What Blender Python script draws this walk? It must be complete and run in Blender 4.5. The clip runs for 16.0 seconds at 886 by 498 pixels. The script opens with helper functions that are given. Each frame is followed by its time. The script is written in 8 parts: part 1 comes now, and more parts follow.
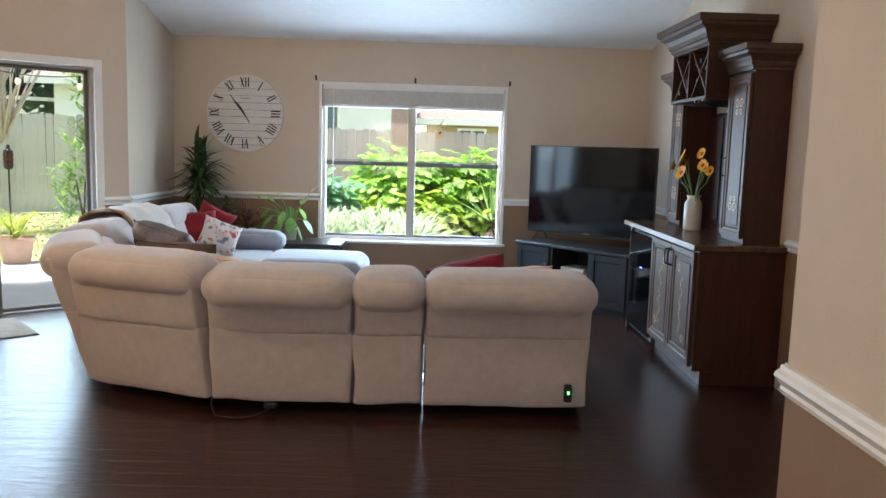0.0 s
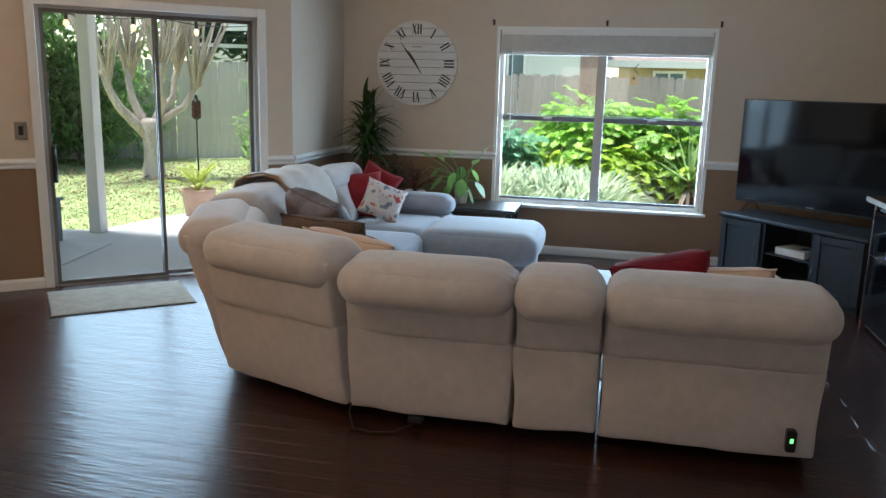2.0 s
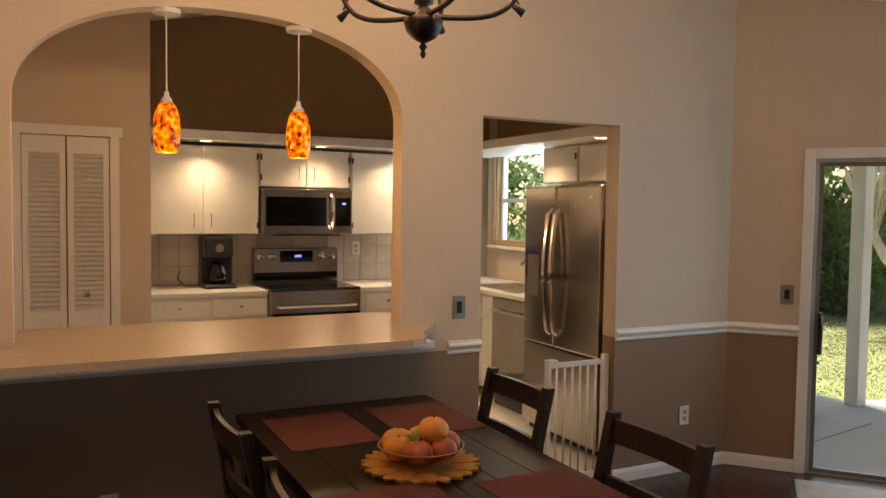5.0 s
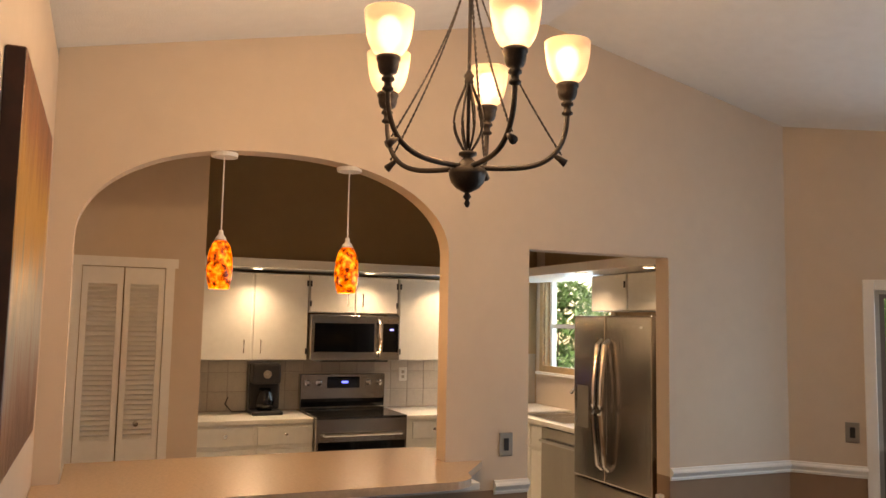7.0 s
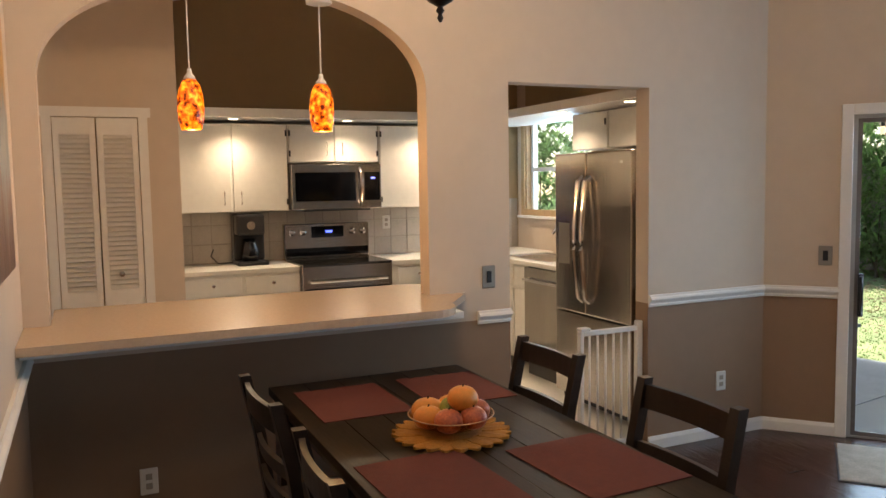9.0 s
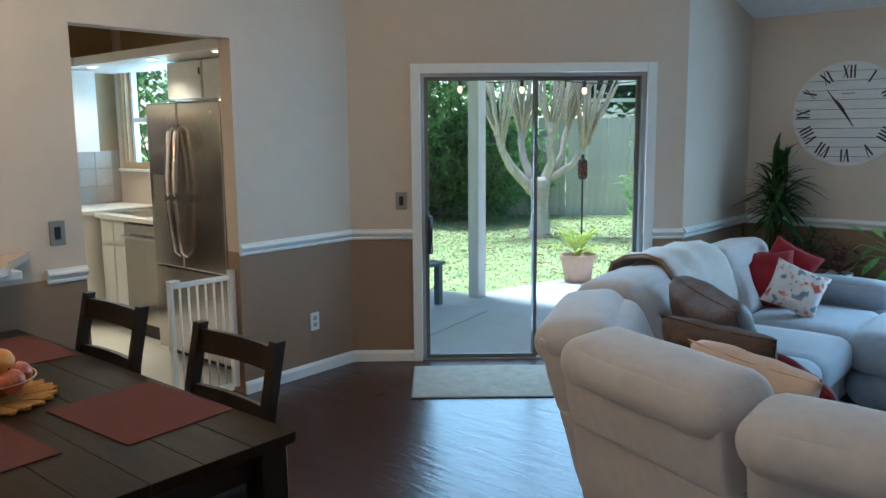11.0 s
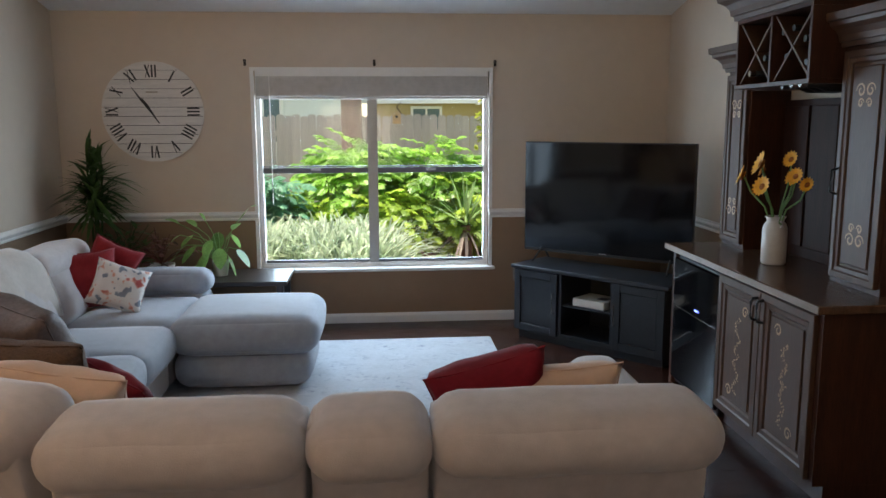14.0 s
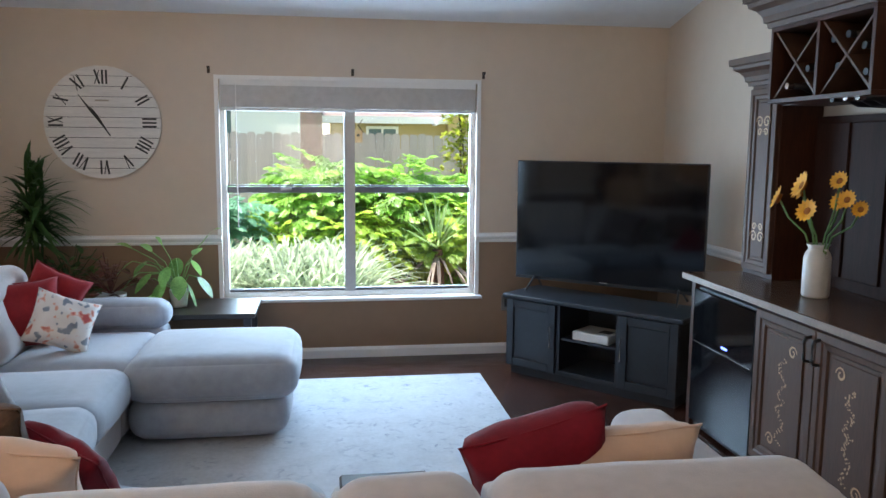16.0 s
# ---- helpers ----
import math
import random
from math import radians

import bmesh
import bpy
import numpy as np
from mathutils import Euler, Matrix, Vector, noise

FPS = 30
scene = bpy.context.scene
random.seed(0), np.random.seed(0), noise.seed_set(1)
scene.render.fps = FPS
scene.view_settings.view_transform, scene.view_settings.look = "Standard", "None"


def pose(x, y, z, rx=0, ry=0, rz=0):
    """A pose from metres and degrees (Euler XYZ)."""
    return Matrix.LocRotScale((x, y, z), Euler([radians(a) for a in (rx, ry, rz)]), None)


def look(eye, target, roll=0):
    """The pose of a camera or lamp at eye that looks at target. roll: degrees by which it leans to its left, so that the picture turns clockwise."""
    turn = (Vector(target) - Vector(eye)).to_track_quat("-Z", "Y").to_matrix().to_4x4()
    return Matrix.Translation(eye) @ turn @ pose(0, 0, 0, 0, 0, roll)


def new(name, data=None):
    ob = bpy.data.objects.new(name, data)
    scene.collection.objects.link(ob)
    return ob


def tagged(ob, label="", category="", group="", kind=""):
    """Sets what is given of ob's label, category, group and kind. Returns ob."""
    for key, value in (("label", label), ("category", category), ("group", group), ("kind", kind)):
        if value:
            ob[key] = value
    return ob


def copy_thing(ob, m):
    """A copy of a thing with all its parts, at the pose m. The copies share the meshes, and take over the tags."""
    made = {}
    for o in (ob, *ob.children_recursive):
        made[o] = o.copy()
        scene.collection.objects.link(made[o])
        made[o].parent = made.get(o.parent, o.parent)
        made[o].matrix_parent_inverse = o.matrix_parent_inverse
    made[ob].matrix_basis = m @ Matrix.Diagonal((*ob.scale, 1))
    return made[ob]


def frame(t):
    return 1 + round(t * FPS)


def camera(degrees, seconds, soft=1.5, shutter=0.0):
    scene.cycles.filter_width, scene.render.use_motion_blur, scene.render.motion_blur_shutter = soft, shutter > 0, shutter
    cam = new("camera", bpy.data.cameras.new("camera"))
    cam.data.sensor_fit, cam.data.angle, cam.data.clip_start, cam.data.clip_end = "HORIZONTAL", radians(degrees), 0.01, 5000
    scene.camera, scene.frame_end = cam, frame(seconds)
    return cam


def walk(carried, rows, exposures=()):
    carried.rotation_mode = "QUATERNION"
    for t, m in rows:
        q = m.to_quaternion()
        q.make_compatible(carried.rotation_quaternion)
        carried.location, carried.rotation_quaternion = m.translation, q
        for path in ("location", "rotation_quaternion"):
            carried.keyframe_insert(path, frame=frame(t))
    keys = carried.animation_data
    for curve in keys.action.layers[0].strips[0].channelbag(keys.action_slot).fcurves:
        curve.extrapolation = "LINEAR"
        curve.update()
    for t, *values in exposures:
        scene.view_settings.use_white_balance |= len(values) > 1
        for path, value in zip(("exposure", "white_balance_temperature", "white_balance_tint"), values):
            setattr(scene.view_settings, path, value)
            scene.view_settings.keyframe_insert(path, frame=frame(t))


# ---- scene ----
cam = camera(58.6, 16.0)
PATH = [
    (0, (0.384, -0.115, 1.445), (0.421, 1.868, 1.193), 1.7),
    (0.5, (0.418, -0.007, 1.426), (0.451, 1.978, 1.182), 1.2),
    (1, (0.486, 0.213, 1.442), (0.411, 2.192, 1.161), 1.6),
    (1.5, (0.506, 0.468, 1.546), (0.236, 2.412, 1.158), 2.7),
    (2, (0.384, 0.719, 1.557), (-0.034, 2.632, 1.149), 1.5),
    (2.5, (0.264, 0.993, 1.581), (-0.342, 2.856, 1.178), 0.9),
    (3, (0.116, 1.27, 1.596), (-0.876, 2.965, 1.219), 2.3),
    (3.5, (-0.115, 1.326, 1.638), (-1.442, 2.776, 1.27), 3.5),
    (4, (-0.251, 1.3, 1.637), (-1.86, 2.436, 1.291), 3.7),
    (6.3, (-0.211, 1.28, 1.769), (-2.042, 2.077, 1.877), 1.2),
    (6.5, (-0.214, 1.285, 1.773), (-2.044, 2.078, 1.922), 1.0),
    (7, (-0.229, 1.301, 1.787), (-2.06, 2.086, 1.972), 1.1),
    (7.5, (-0.239, 1.301, 1.779), (-2.08, 2.069, 1.921), 0.8),
    (8, (-0.25, 1.301, 1.69), (-2.109, 2.04, 1.667), -0.0),
    (8.2, (-0.262, 1.307, 1.665), (-2.124, 2.034, 1.573), -0.3),
    (10.3, (-0.169, 1.407, 1.662), (-1.725, 2.635, 1.401), -1.0),
    (10.5, (-0.144, 1.447, 1.663), (-1.617, 2.771, 1.386), -0.7),
    (11, (0.039, 1.549, 1.636), (-1.241, 3.057, 1.343), -0.5),
    (11.5, (-0.036, 1.543, 1.643), (-1.031, 3.246, 1.309), -0.8),
    (12, (0.035, 1.591, 1.612), (-0.714, 3.411, 1.258), -1.1),
    (12.5, (0.031, 1.625, 1.62), (-0.442, 3.534, 1.26), -0.3),
    (13, (0.141, 1.66, 1.644), (-0.111, 3.614, 1.301), -0.2),
    (13.5, (0.151, 1.65, 1.68), (0.127, 3.621, 1.342), -0.3),
    (14, (0.227, 1.66, 1.659), (0.386, 3.628, 1.341), -0.2),
    (14.3, (0.241, 1.663, 1.671), (0.507, 3.622, 1.363), -0.4),
    (14.5, (0.28, 1.688, 1.655), (0.606, 3.639, 1.359), -0.2),
    (15, (0.348, 1.76, 1.634), (0.829, 3.682, 1.363), 0.3),
    (15.5, (0.351, 1.925, 1.6), (0.853, 3.845, 1.347), 0.8),
    (16, (-0.002, 2.239, 1.614), (0.292, 4.2, 1.351), 0.5),
]
EXPOSURES = [(0.0, 1.7, 7000.0, 14.0), (1.5, 1.35, 6500.0, 9.0), (3.0, 0.95, 7100.0, 11.0), (4.0, 0.85, 7900.0, 15.0), (6.5, 0.97, 8300.0, 21.0), (8.0, 1.08, 7800.0, 18.0), (10.5, 1.3, 5600.0, 5.0), (11.5, 0.9, 5200.0, -4.0), (12.5, 0.75, 5800.0, 0.0), (13.0, 0.75, 6200.0, 5.0), (13.5, 0.8, 7200.0, 13.0), (14.5, 1.15, 7300.0, 17.0), (15.5, 1.45, 6900.0, 18.0), (16.0, 1.48, 6600.0, 14.0)]
walk(cam, [(t, look(eye, target, roll)) for t, eye, target, roll in PATH], EXPOSURES)
WALL_TOP, WALL_LOW = 2.53, 0.91
KX, FY, RX = -4.04, 8.13, 2.62
C0, C1 = Vector((-4.04, 5.35, 0)), Vector((-2.265, 6.89, 0))

# ---- light ----
world = bpy.data.worlds.new("world")
scene.world = world
world.use_nodes = True
wn = world.node_tree
sky = wn.nodes.new("ShaderNodeTexSky")
sky.sky_type, sky.sun_disc, sky.sun_elevation, sky.sun_rotation = "NISHITA", False, radians(50), radians(300)
sky.air_density, sky.dust_density = 1.0, 0.6
wn.links.new(sky.outputs[0], wn.nodes["Background"].inputs[0])
wn.nodes["Background"].inputs[1].default_value = 0.15
sun = new("sun", bpy.data.lights.new("sun", "SUN"))
sun.data.energy, sun.data.angle, sun.data.color = 5.0, radians(10), (1, 0.97, 0.93)
sun.matrix_world = look((-5, 10, 15), (-2, 10, 0))


def area(name, eye, target, w, h, power, color):
    l = new(name, bpy.data.lights.new(name, "AREA"))
    l.data.shape, l.data.size, l.data.size_y, l.data.energy, l.data.color = "RECTANGLE", w, h, power, color
    l.matrix_world = look(eye, target)
    return l


def bulb(name, at, power, color, r=0.04):
    l = new(name, bpy.data.lights.new(name, "POINT"))
    l.data.energy, l.data.color, l.data.shadow_soft_size = power, color, r
    l.location = at
    return l


DAY = (0.53, 0.80, 1.08)
area("window_light", (0.25, 8.32, 1.3), (0.25, 5, 1.0), 1.85, 1.5, 53, DAY)
area("door_light", (-3.20, 6.22, 1.1), (-2.2, 5.1, 0.9), 1.4, 1.9, 18, DAY)
area("kitchen_window_light", (-6.5, 5.55, 1.8), (-6.5, 4, 1.5), 0.9, 0.8, 7, DAY)
# added fill from the unseen hall, brightens the sofa backs
area("front_window_light", (-0.3, -2.1, 1.4), (0, 2, 0.8), 1.6, 1.2, 11.5, (1.0, 0.89, 0.78))
WARM = (1.0, 0.72, 0.42)

# ---- materials ----


def mat(name, color, rough=0.6, metal=0.0, vary=0.12, scale=8.0, bump=0.1, bscale=60.0, island=0.0, stretch=(1, 1, 1), coat=0.0, spec=0.5, obj_rand=0.0, sheen=0.0, color2=None, cscale=2.0, space="Object"):
    m = bpy.data.materials.new(name)
    m.use_nodes = True
    n, l = m.node_tree.nodes, m.node_tree.links
    b = n["Principled BSDF"]
    tc = n.new("ShaderNodeTexCoord")
    mp = n.new("ShaderNodeMapping")
    mp.inputs["Scale"].default_value = stretch
    l.new(tc.outputs[space], mp.inputs[0])
    big, small = n.new("ShaderNodeTexNoise"), n.new("ShaderNodeTexNoise")
    big.inputs["Scale"].default_value, small.inputs["Scale"].default_value = scale, scale * 7
    big.inputs["Detail"].default_value = 5
    small.inputs["Detail"].default_value = 4
    add = n.new("ShaderNodeMath")
    add.operation = "ADD"
    for i, t in enumerate((big, small)):
        l.new(mp.outputs[0], t.inputs["Vector"])
        l.new(t.outputs["Fac"], add.inputs[i])
    last = add.outputs[0]
    if obj_rand:
        oi = n.new("ShaderNodeObjectInfo")
        mu = n.new("ShaderNodeMath")
        mu.operation, mu.inputs[1].default_value, mu.inputs[2].default_value = "MULTIPLY_ADD", obj_rand, 0
        l.new(oi.outputs["Random"], mu.inputs[0])
        l.new(last, mu.inputs[2])
        last = mu.outputs[0]
    if island:
        g = n.new("ShaderNodeNewGeometry")
        mu = n.new("ShaderNodeMath")
        mu.operation, mu.inputs[1].default_value = "MULTIPLY_ADD", island
        l.new(g.outputs["Random Per Island"], mu.inputs[0])
        l.new(last, mu.inputs[2])
        last = mu.outputs[0]
    mid = 1.0 + (obj_rand + island) / 2
    rg = n.new("ShaderNodeMapRange")
    rg.inputs["From Min"].default_value, rg.inputs["From Max"].default_value = mid - 0.5 - (obj_rand + island) / 2, mid + 0.5 + (obj_rand + island) / 2
    l.new(last, rg.inputs["Value"])
    ramp = n.new("ShaderNodeMix")
    ramp.data_type = "RGBA"
    lo = tuple(max(0, c * (1 - vary * 1.6)) for c in color)
    hi = tuple(min(1, c * (1 + vary * 1.6)) for c in (color2 or color))
    ramp.inputs["A"].default_value, ramp.inputs["B"].default_value = (*lo, 1), (*hi, 1)
    l.new(rg.outputs[0], ramp.inputs["Factor"])
    l.new(ramp.outputs["Result"], b.inputs["Base Color"])
    b.inputs["Roughness"].default_value, b.inputs["Metallic"].default_value = rough, metal
    b.inputs["Coat Weight"].default_value = coat
    b.inputs["Specular IOR Level"].default_value = spec
    b.inputs["Sheen Weight"].default_value = sheen
    if bump:
        bn, bt = n.new("ShaderNodeBump"), n.new("ShaderNodeTexNoise")
        bt.inputs["Scale"].default_value = bscale
        l.new(mp.outputs[0], bt.inputs["Vector"])
        l.new(bt.outputs["Fac"], bn.inputs["Height"])
        bn.inputs["Strength"].default_value, bn.inputs["Distance"].default_value = bump, 0.004
        l.new(bn.outputs[0], b.inputs["Normal"])
    return m


def glow(name, color, strength, base=(0.9, 0.9, 0.9)):
    m = bpy.data.materials.new(name)
    m.use_nodes = True
    b = m.node_tree.nodes["Principled BSDF"]
    b.inputs["Base Color"].default_value = (*base, 1)
    b.inputs["Emission Color"].default_value, b.inputs["Emission Strength"].default_value = (*color, 1), strength
    return m


def glass_mat(name, color=(1, 1, 1), rough=0.0):
    m = bpy.data.materials.new(name)
    m.use_nodes = True
    n, l = m.node_tree.nodes, m.node_tree.links
    out = n["Material Output"]
    tr, gl, fr, mx = n.new("ShaderNodeBsdfTransparent"), n.new("ShaderNodeBsdfGlossy"), n.new("ShaderNodeLayerWeight"), n.new("ShaderNodeMixShader")
    tr.inputs[0].default_value = (*color, 1)
    gl.inputs["Roughness"].default_value = rough
    fr.inputs[0].default_value = 0.5
    pw, ma = n.new("ShaderNodeMath"), n.new("ShaderNodeMath")
    pw.operation, ma.operation = "POWER", "MULTIPLY_ADD"
    pw.inputs[1].default_value, ma.inputs[1].default_value, ma.inputs[2].default_value = 4, 0.6, 0.02
    l.new(fr.outputs["Facing"], pw.inputs[0])
    l.new(pw.outputs[0], ma.inputs[0])
    l.new(ma.outputs[0], mx.inputs[0])
    l.new(tr.outputs[0], mx.inputs[1])
    l.new(gl.outputs[0], mx.inputs[2])
    l.new(mx.outputs[0], out.inputs[0])
    return m


M = {}
M["upper"] = mat("wall_paint_beige", (0.60, 0.49, 0.39), 0.75, vary=0.03, scale=1.5, bump=0.25, bscale=220)
M["lower"] = mat("wall_paint_brown", (0.27, 0.17, 0.105), 0.7, vary=0.05, scale=1.5, bump=0.25, bscale=220)
M["kbrown"] = mat("kitchen_paint_brown", (0.36, 0.25, 0.135), 0.75, vary=0.04, scale=1.5, bump=0.2, bscale=220)
M["ceiling"] = mat("ceiling_paint", (0.80, 0.81, 0.82), 0.85, vary=0.03, scale=2, bump=0.5, bscale=130)
M["white"] = mat("white_trim_paint", (0.78, 0.76, 0.73), 0.4, vary=0.03, scale=3, bump=0.03)
M["cabwhite"] = mat("white_cabinet_paint", (0.72, 0.70, 0.65), 0.42, vary=0.04, scale=3, bump=0.06)
# sliding panel frames, their darkness against the daylight put into the colour
M["doorgrey"] = mat("backlit_grey_door_frame", (0.17, 0.15, 0.14), 0.55, metal=0.2, vary=0.1)
M["darksash"] = mat("dark_grey_sash", (0.16, 0.16, 0.17), 0.5, metal=0.3, vary=0.1)
M["aluminium"] = mat("aluminium_frame", (0.42, 0.42, 0.41), 0.4, metal=0.5, vary=0.06)
M["plank"] = mat("dark_red_brown_plank", (0.040, 0.014, 0.009), 0.27, vary=0.35, scale=5, bump=0.85, bscale=4.2, stretch=(0.9, 9.0, 1), obj_rand=0.7, spec=0.55)
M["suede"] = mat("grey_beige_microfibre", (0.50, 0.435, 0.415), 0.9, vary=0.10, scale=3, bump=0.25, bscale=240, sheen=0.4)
# same fabric on seats and ottoman, cool window light put into the colour
M["suede_seat"] = mat("grey_microfibre_daylit", (0.315, 0.34, 0.385), 0.9, vary=0.12, scale=3, bump=0.25, bscale=240, sheen=0.5)
M["black"] = mat("black_plastic", (0.015, 0.015, 0.016), 0.35, vary=0.1, bump=0.03)
M["bronze"] = mat("dark_bronze", (0.045, 0.035, 0.03), 0.38, metal=0.7, vary=0.25, scale=20)
M["navy"] = mat("blue_black_painted_wood", (0.018, 0.022, 0.028), 0.38, vary=0.2, scale=5, bump=0.08)
M["screen"] = mat("tv_screen", (0.004, 0.004, 0.005), 0.07, vary=0.0, bump=0, spec=0.45)
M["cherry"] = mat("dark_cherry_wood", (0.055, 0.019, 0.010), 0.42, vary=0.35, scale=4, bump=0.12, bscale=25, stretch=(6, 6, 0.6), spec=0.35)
# doors, dividers and crowns: paler and less red than the carcass
M["cherryface"] = mat("paler_cherry_wood", (0.085, 0.042, 0.026), 0.5, spec=0.3, vary=0.22, scale=4, bump=0.12, bscale=25, stretch=(5, 5, 0.7))
# cherry darkened and dulled for the hutch recess, shade put into the colour
M["cherrydark"] = mat("shaded_cherry_back_board", (0.030, 0.011, 0.007), 0.6, vary=0.35, scale=4, bump=0.12, bscale=25, stretch=(6, 6, 0.6), spec=0.12)
M["cherrytop"] = mat("cherry_counter_top", (0.10, 0.05, 0.03), 0.26, vary=0.3, scale=4, bump=0.06, bscale=20, stretch=(5, 0.8, 1))
M["gold"] = mat("gold_stencil", (0.55, 0.32, 0.17), 0.5, vary=0.2)
M["espresso"] = mat("espresso_wood", (0.022, 0.014, 0.010), 0.33, vary=0.3, scale=5, bump=0.12, bscale=20, stretch=(1, 5, 5))
M["tabletop"] = mat("worn_espresso_tabletop", (0.024, 0.014, 0.006), 0.34, spec=0.14, vary=0.4, scale=4, bump=0.12, bscale=14, stretch=(0.7, 6, 1))
M["steel"] = mat("brushed_steel", (0.52, 0.49, 0.45), 0.2, metal=1.0, vary=0.08, scale=5, bump=0.08, bscale=60, stretch=(1, 1, 0.06))
M["chrome"] = mat("chrome", (0.78, 0.78, 0.78), 0.12, metal=1.0, vary=0.03, bump=0)
M["counter"] = mat("white_laminate", (0.72, 0.69, 0.63), 0.3, vary=0.04, scale=30, bump=0)
M["bartop"] = mat("tan_laminate_bar_top", (0.50, 0.38, 0.28), 0.25, vary=0.10, scale=60, bump=0.02)
M["tile"] = mat("beige_wall_tile", (0.50, 0.46, 0.41), 0.25, vary=0.10, scale=10, bump=0.05, obj_rand=0.4)
M["grout"] = mat("grout", (0.38, 0.34, 0.29), 0.9, vary=0.05)
M["terracotta_mat"] = mat("rust_woven_placemat", (0.12, 0.025, 0.014), 0.85, vary=0.15, scale=30, bump=0.5, bscale=250)
M["yellow"] = mat("straw_yellow", (0.45, 0.20, 0.03), 0.8, vary=0.25, scale=20, bump=0.4, bscale=120)
M["rugmat"] = mat("grey_doormat", (0.30, 0.25, 0.20), 0.95, vary=0.2, scale=12, bump=0.8, bscale=150)
M["concrete"] = mat("patio_concrete", (0.46, 0.47, 0.48), 0.85, vary=0.08, scale=2, bump=0.2, bscale=60)
M["grass_ground"] = mat("lawn_ground", (0.22, 0.31, 0.13), 0.95, vary=0.25, scale=1.2, bump=0.6, bscale=30, color2=(0.30, 0.34, 0.15))
M["blade"] = mat("grass_blades", (0.21, 0.33, 0.11), 0.7, vary=0.22, scale=0.8, bump=0, island=0.4, color2=(0.30, 0.40, 0.16))
M["mulch"] = mat("red_mulch", (0.30, 0.09, 0.05), 0.95, vary=0.4, scale=12, bump=0.8, bscale=50)
M["fence"] = mat("weathered_fence_board", (0.47, 0.44, 0.41), 0.9, vary=0.22, scale=3, bump=0.4, bscale=20, stretch=(5, 5, 0.5), obj_rand=0.6)
M["bark"] = mat("pale_peeling_bark", (0.52, 0.43, 0.37), 0.85, vary=0.35, scale=4, bump=0.5, bscale=18, stretch=(2, 2, 0.6))
M["leaf_dark"] = mat("dark_leaf", (0.035, 0.075, 0.025), 0.45, vary=0.35, scale=3, bump=0, island=0.8, color2=(0.06, 0.12, 0.03))
M["leaf_mid"] = mat("green_leaf", (0.19, 0.34, 0.13), 0.5, vary=0.4, scale=2, bump=0, island=0.9, color2=(0.27, 0.44, 0.17))
M["leaf_lime"] = mat("yellow_green_leaf", (0.20, 0.33, 0.04), 0.42, vary=0.4, scale=2, bump=0, island=0.9, color2=(0.42, 0.48, 0.06))
M["leaf_grey"] = mat("pale_striped_grass", (0.15, 0.31, 0.14), 0.6, vary=0.35, scale=3, bump=0, island=1.4, color2=(0.56, 0.68, 0.46))
M["soil"] = mat("potting_soil", (0.05, 0.035, 0.025), 0.95, vary=0.3)
M["pot"] = mat("pale_terracotta_pot", (0.50, 0.33, 0.26), 0.8, vary=0.12, scale=5, bump=0.1)
M["glass"] = glass_mat("clear_glass", (0.97, 0.98, 0.98))
M["stucco"] = mat("white_stucco", (0.72, 0.73, 0.74), 0.9, vary=0.06, scale=2)
M["ystucco"] = mat("yellow_stucco", (0.45, 0.34, 0.17), 0.9, vary=0.08, scale=2)
M["shingle"] = mat("grey_shingle", (0.20, 0.16, 0.14), 0.9, vary=0.25, scale=8)

M["pine"] = mat("pale_pine", (0.50, 0.33, 0.17), 0.5, vary=0.15, scale=5)
M["green"] = glow("green_light", (0.1, 1, 0.2), 1)
M["pine2"] = mat("worn_counter_edge", (0.22, 0.15, 0.11), 0.35, vary=0.2)
M["seatpad"] = mat("dark_brown_seat_pad", (0.04, 0.03, 0.028), 0.6, vary=0.15, bump=0.1)
M["hobglass"] = mat("black_hob_glass", (0.02, 0.018, 0.016), 0.08, vary=0, bump=0, spec=0.8)
M["fridge_side"] = mat("dark_fridge_side", (0.03, 0.03, 0.032), 0.45, vary=0.05)
M["frosted"] = glow("frosted_shade", (1.0, 0.62, 0.36), 0.22, (0.40, 0.30, 0.22))
M["frosted"].node_tree.nodes["Principled BSDF"].inputs["Alpha"].default_value = 0.62
M["bulbglow"] = glow("bulb_glow", (1.0, 0.82, 0.6), 4)
M["blind"] = mat("grey_white_blind", (0.58, 0.56, 0.54), 0.5, vary=0.1, scale=3, bump=0)
M["downglow"] = glow("downlight_glow", (1.0, 0.82, 0.55), 3)
M["clockwhite"] = mat("whitewashed_clock_plank", (0.66, 0.63, 0.60), 0.7, vary=0.12, scale=12, bump=0.1, stretch=(0.3, 3, 1))
M["platem"] = mat("brushed_nickel_plate", (0.30, 0.28, 0.25), 0.4, metal=0.6, vary=0.05)
M["plateo"] = mat("white_outlet_plate", (0.70, 0.68, 0.64), 0.4, vary=0.03)
M["amberglass"] = glass_mat("amber_glass", (0.95, 0.75, 0.55))
M["mango"] = mat("orange_mango", (0.62, 0.33, 0.05), 0.4, vary=0.25, scale=9, bump=0.03, color2=(0.72, 0.24, 0.04), obj_rand=0.9)
M["apple"] = mat("red_apple", (0.36, 0.03, 0.03), 0.3, vary=0.3, scale=14, bump=0.02, color2=(0.58, 0.16, 0.06))
M["lime"] = mat("green_mango", (0.20, 0.24, 0.04), 0.4, vary=0.3, scale=12, bump=0.03)
M["ceramic"] = mat("white_stoneware", (0.62, 0.59, 0.55), 0.35, vary=0.05, scale=6, bump=0.05)
M["petal"] = mat("sunflower_petal", (0.75, 0.33, 0.01), 0.6, vary=0.2, bump=0)
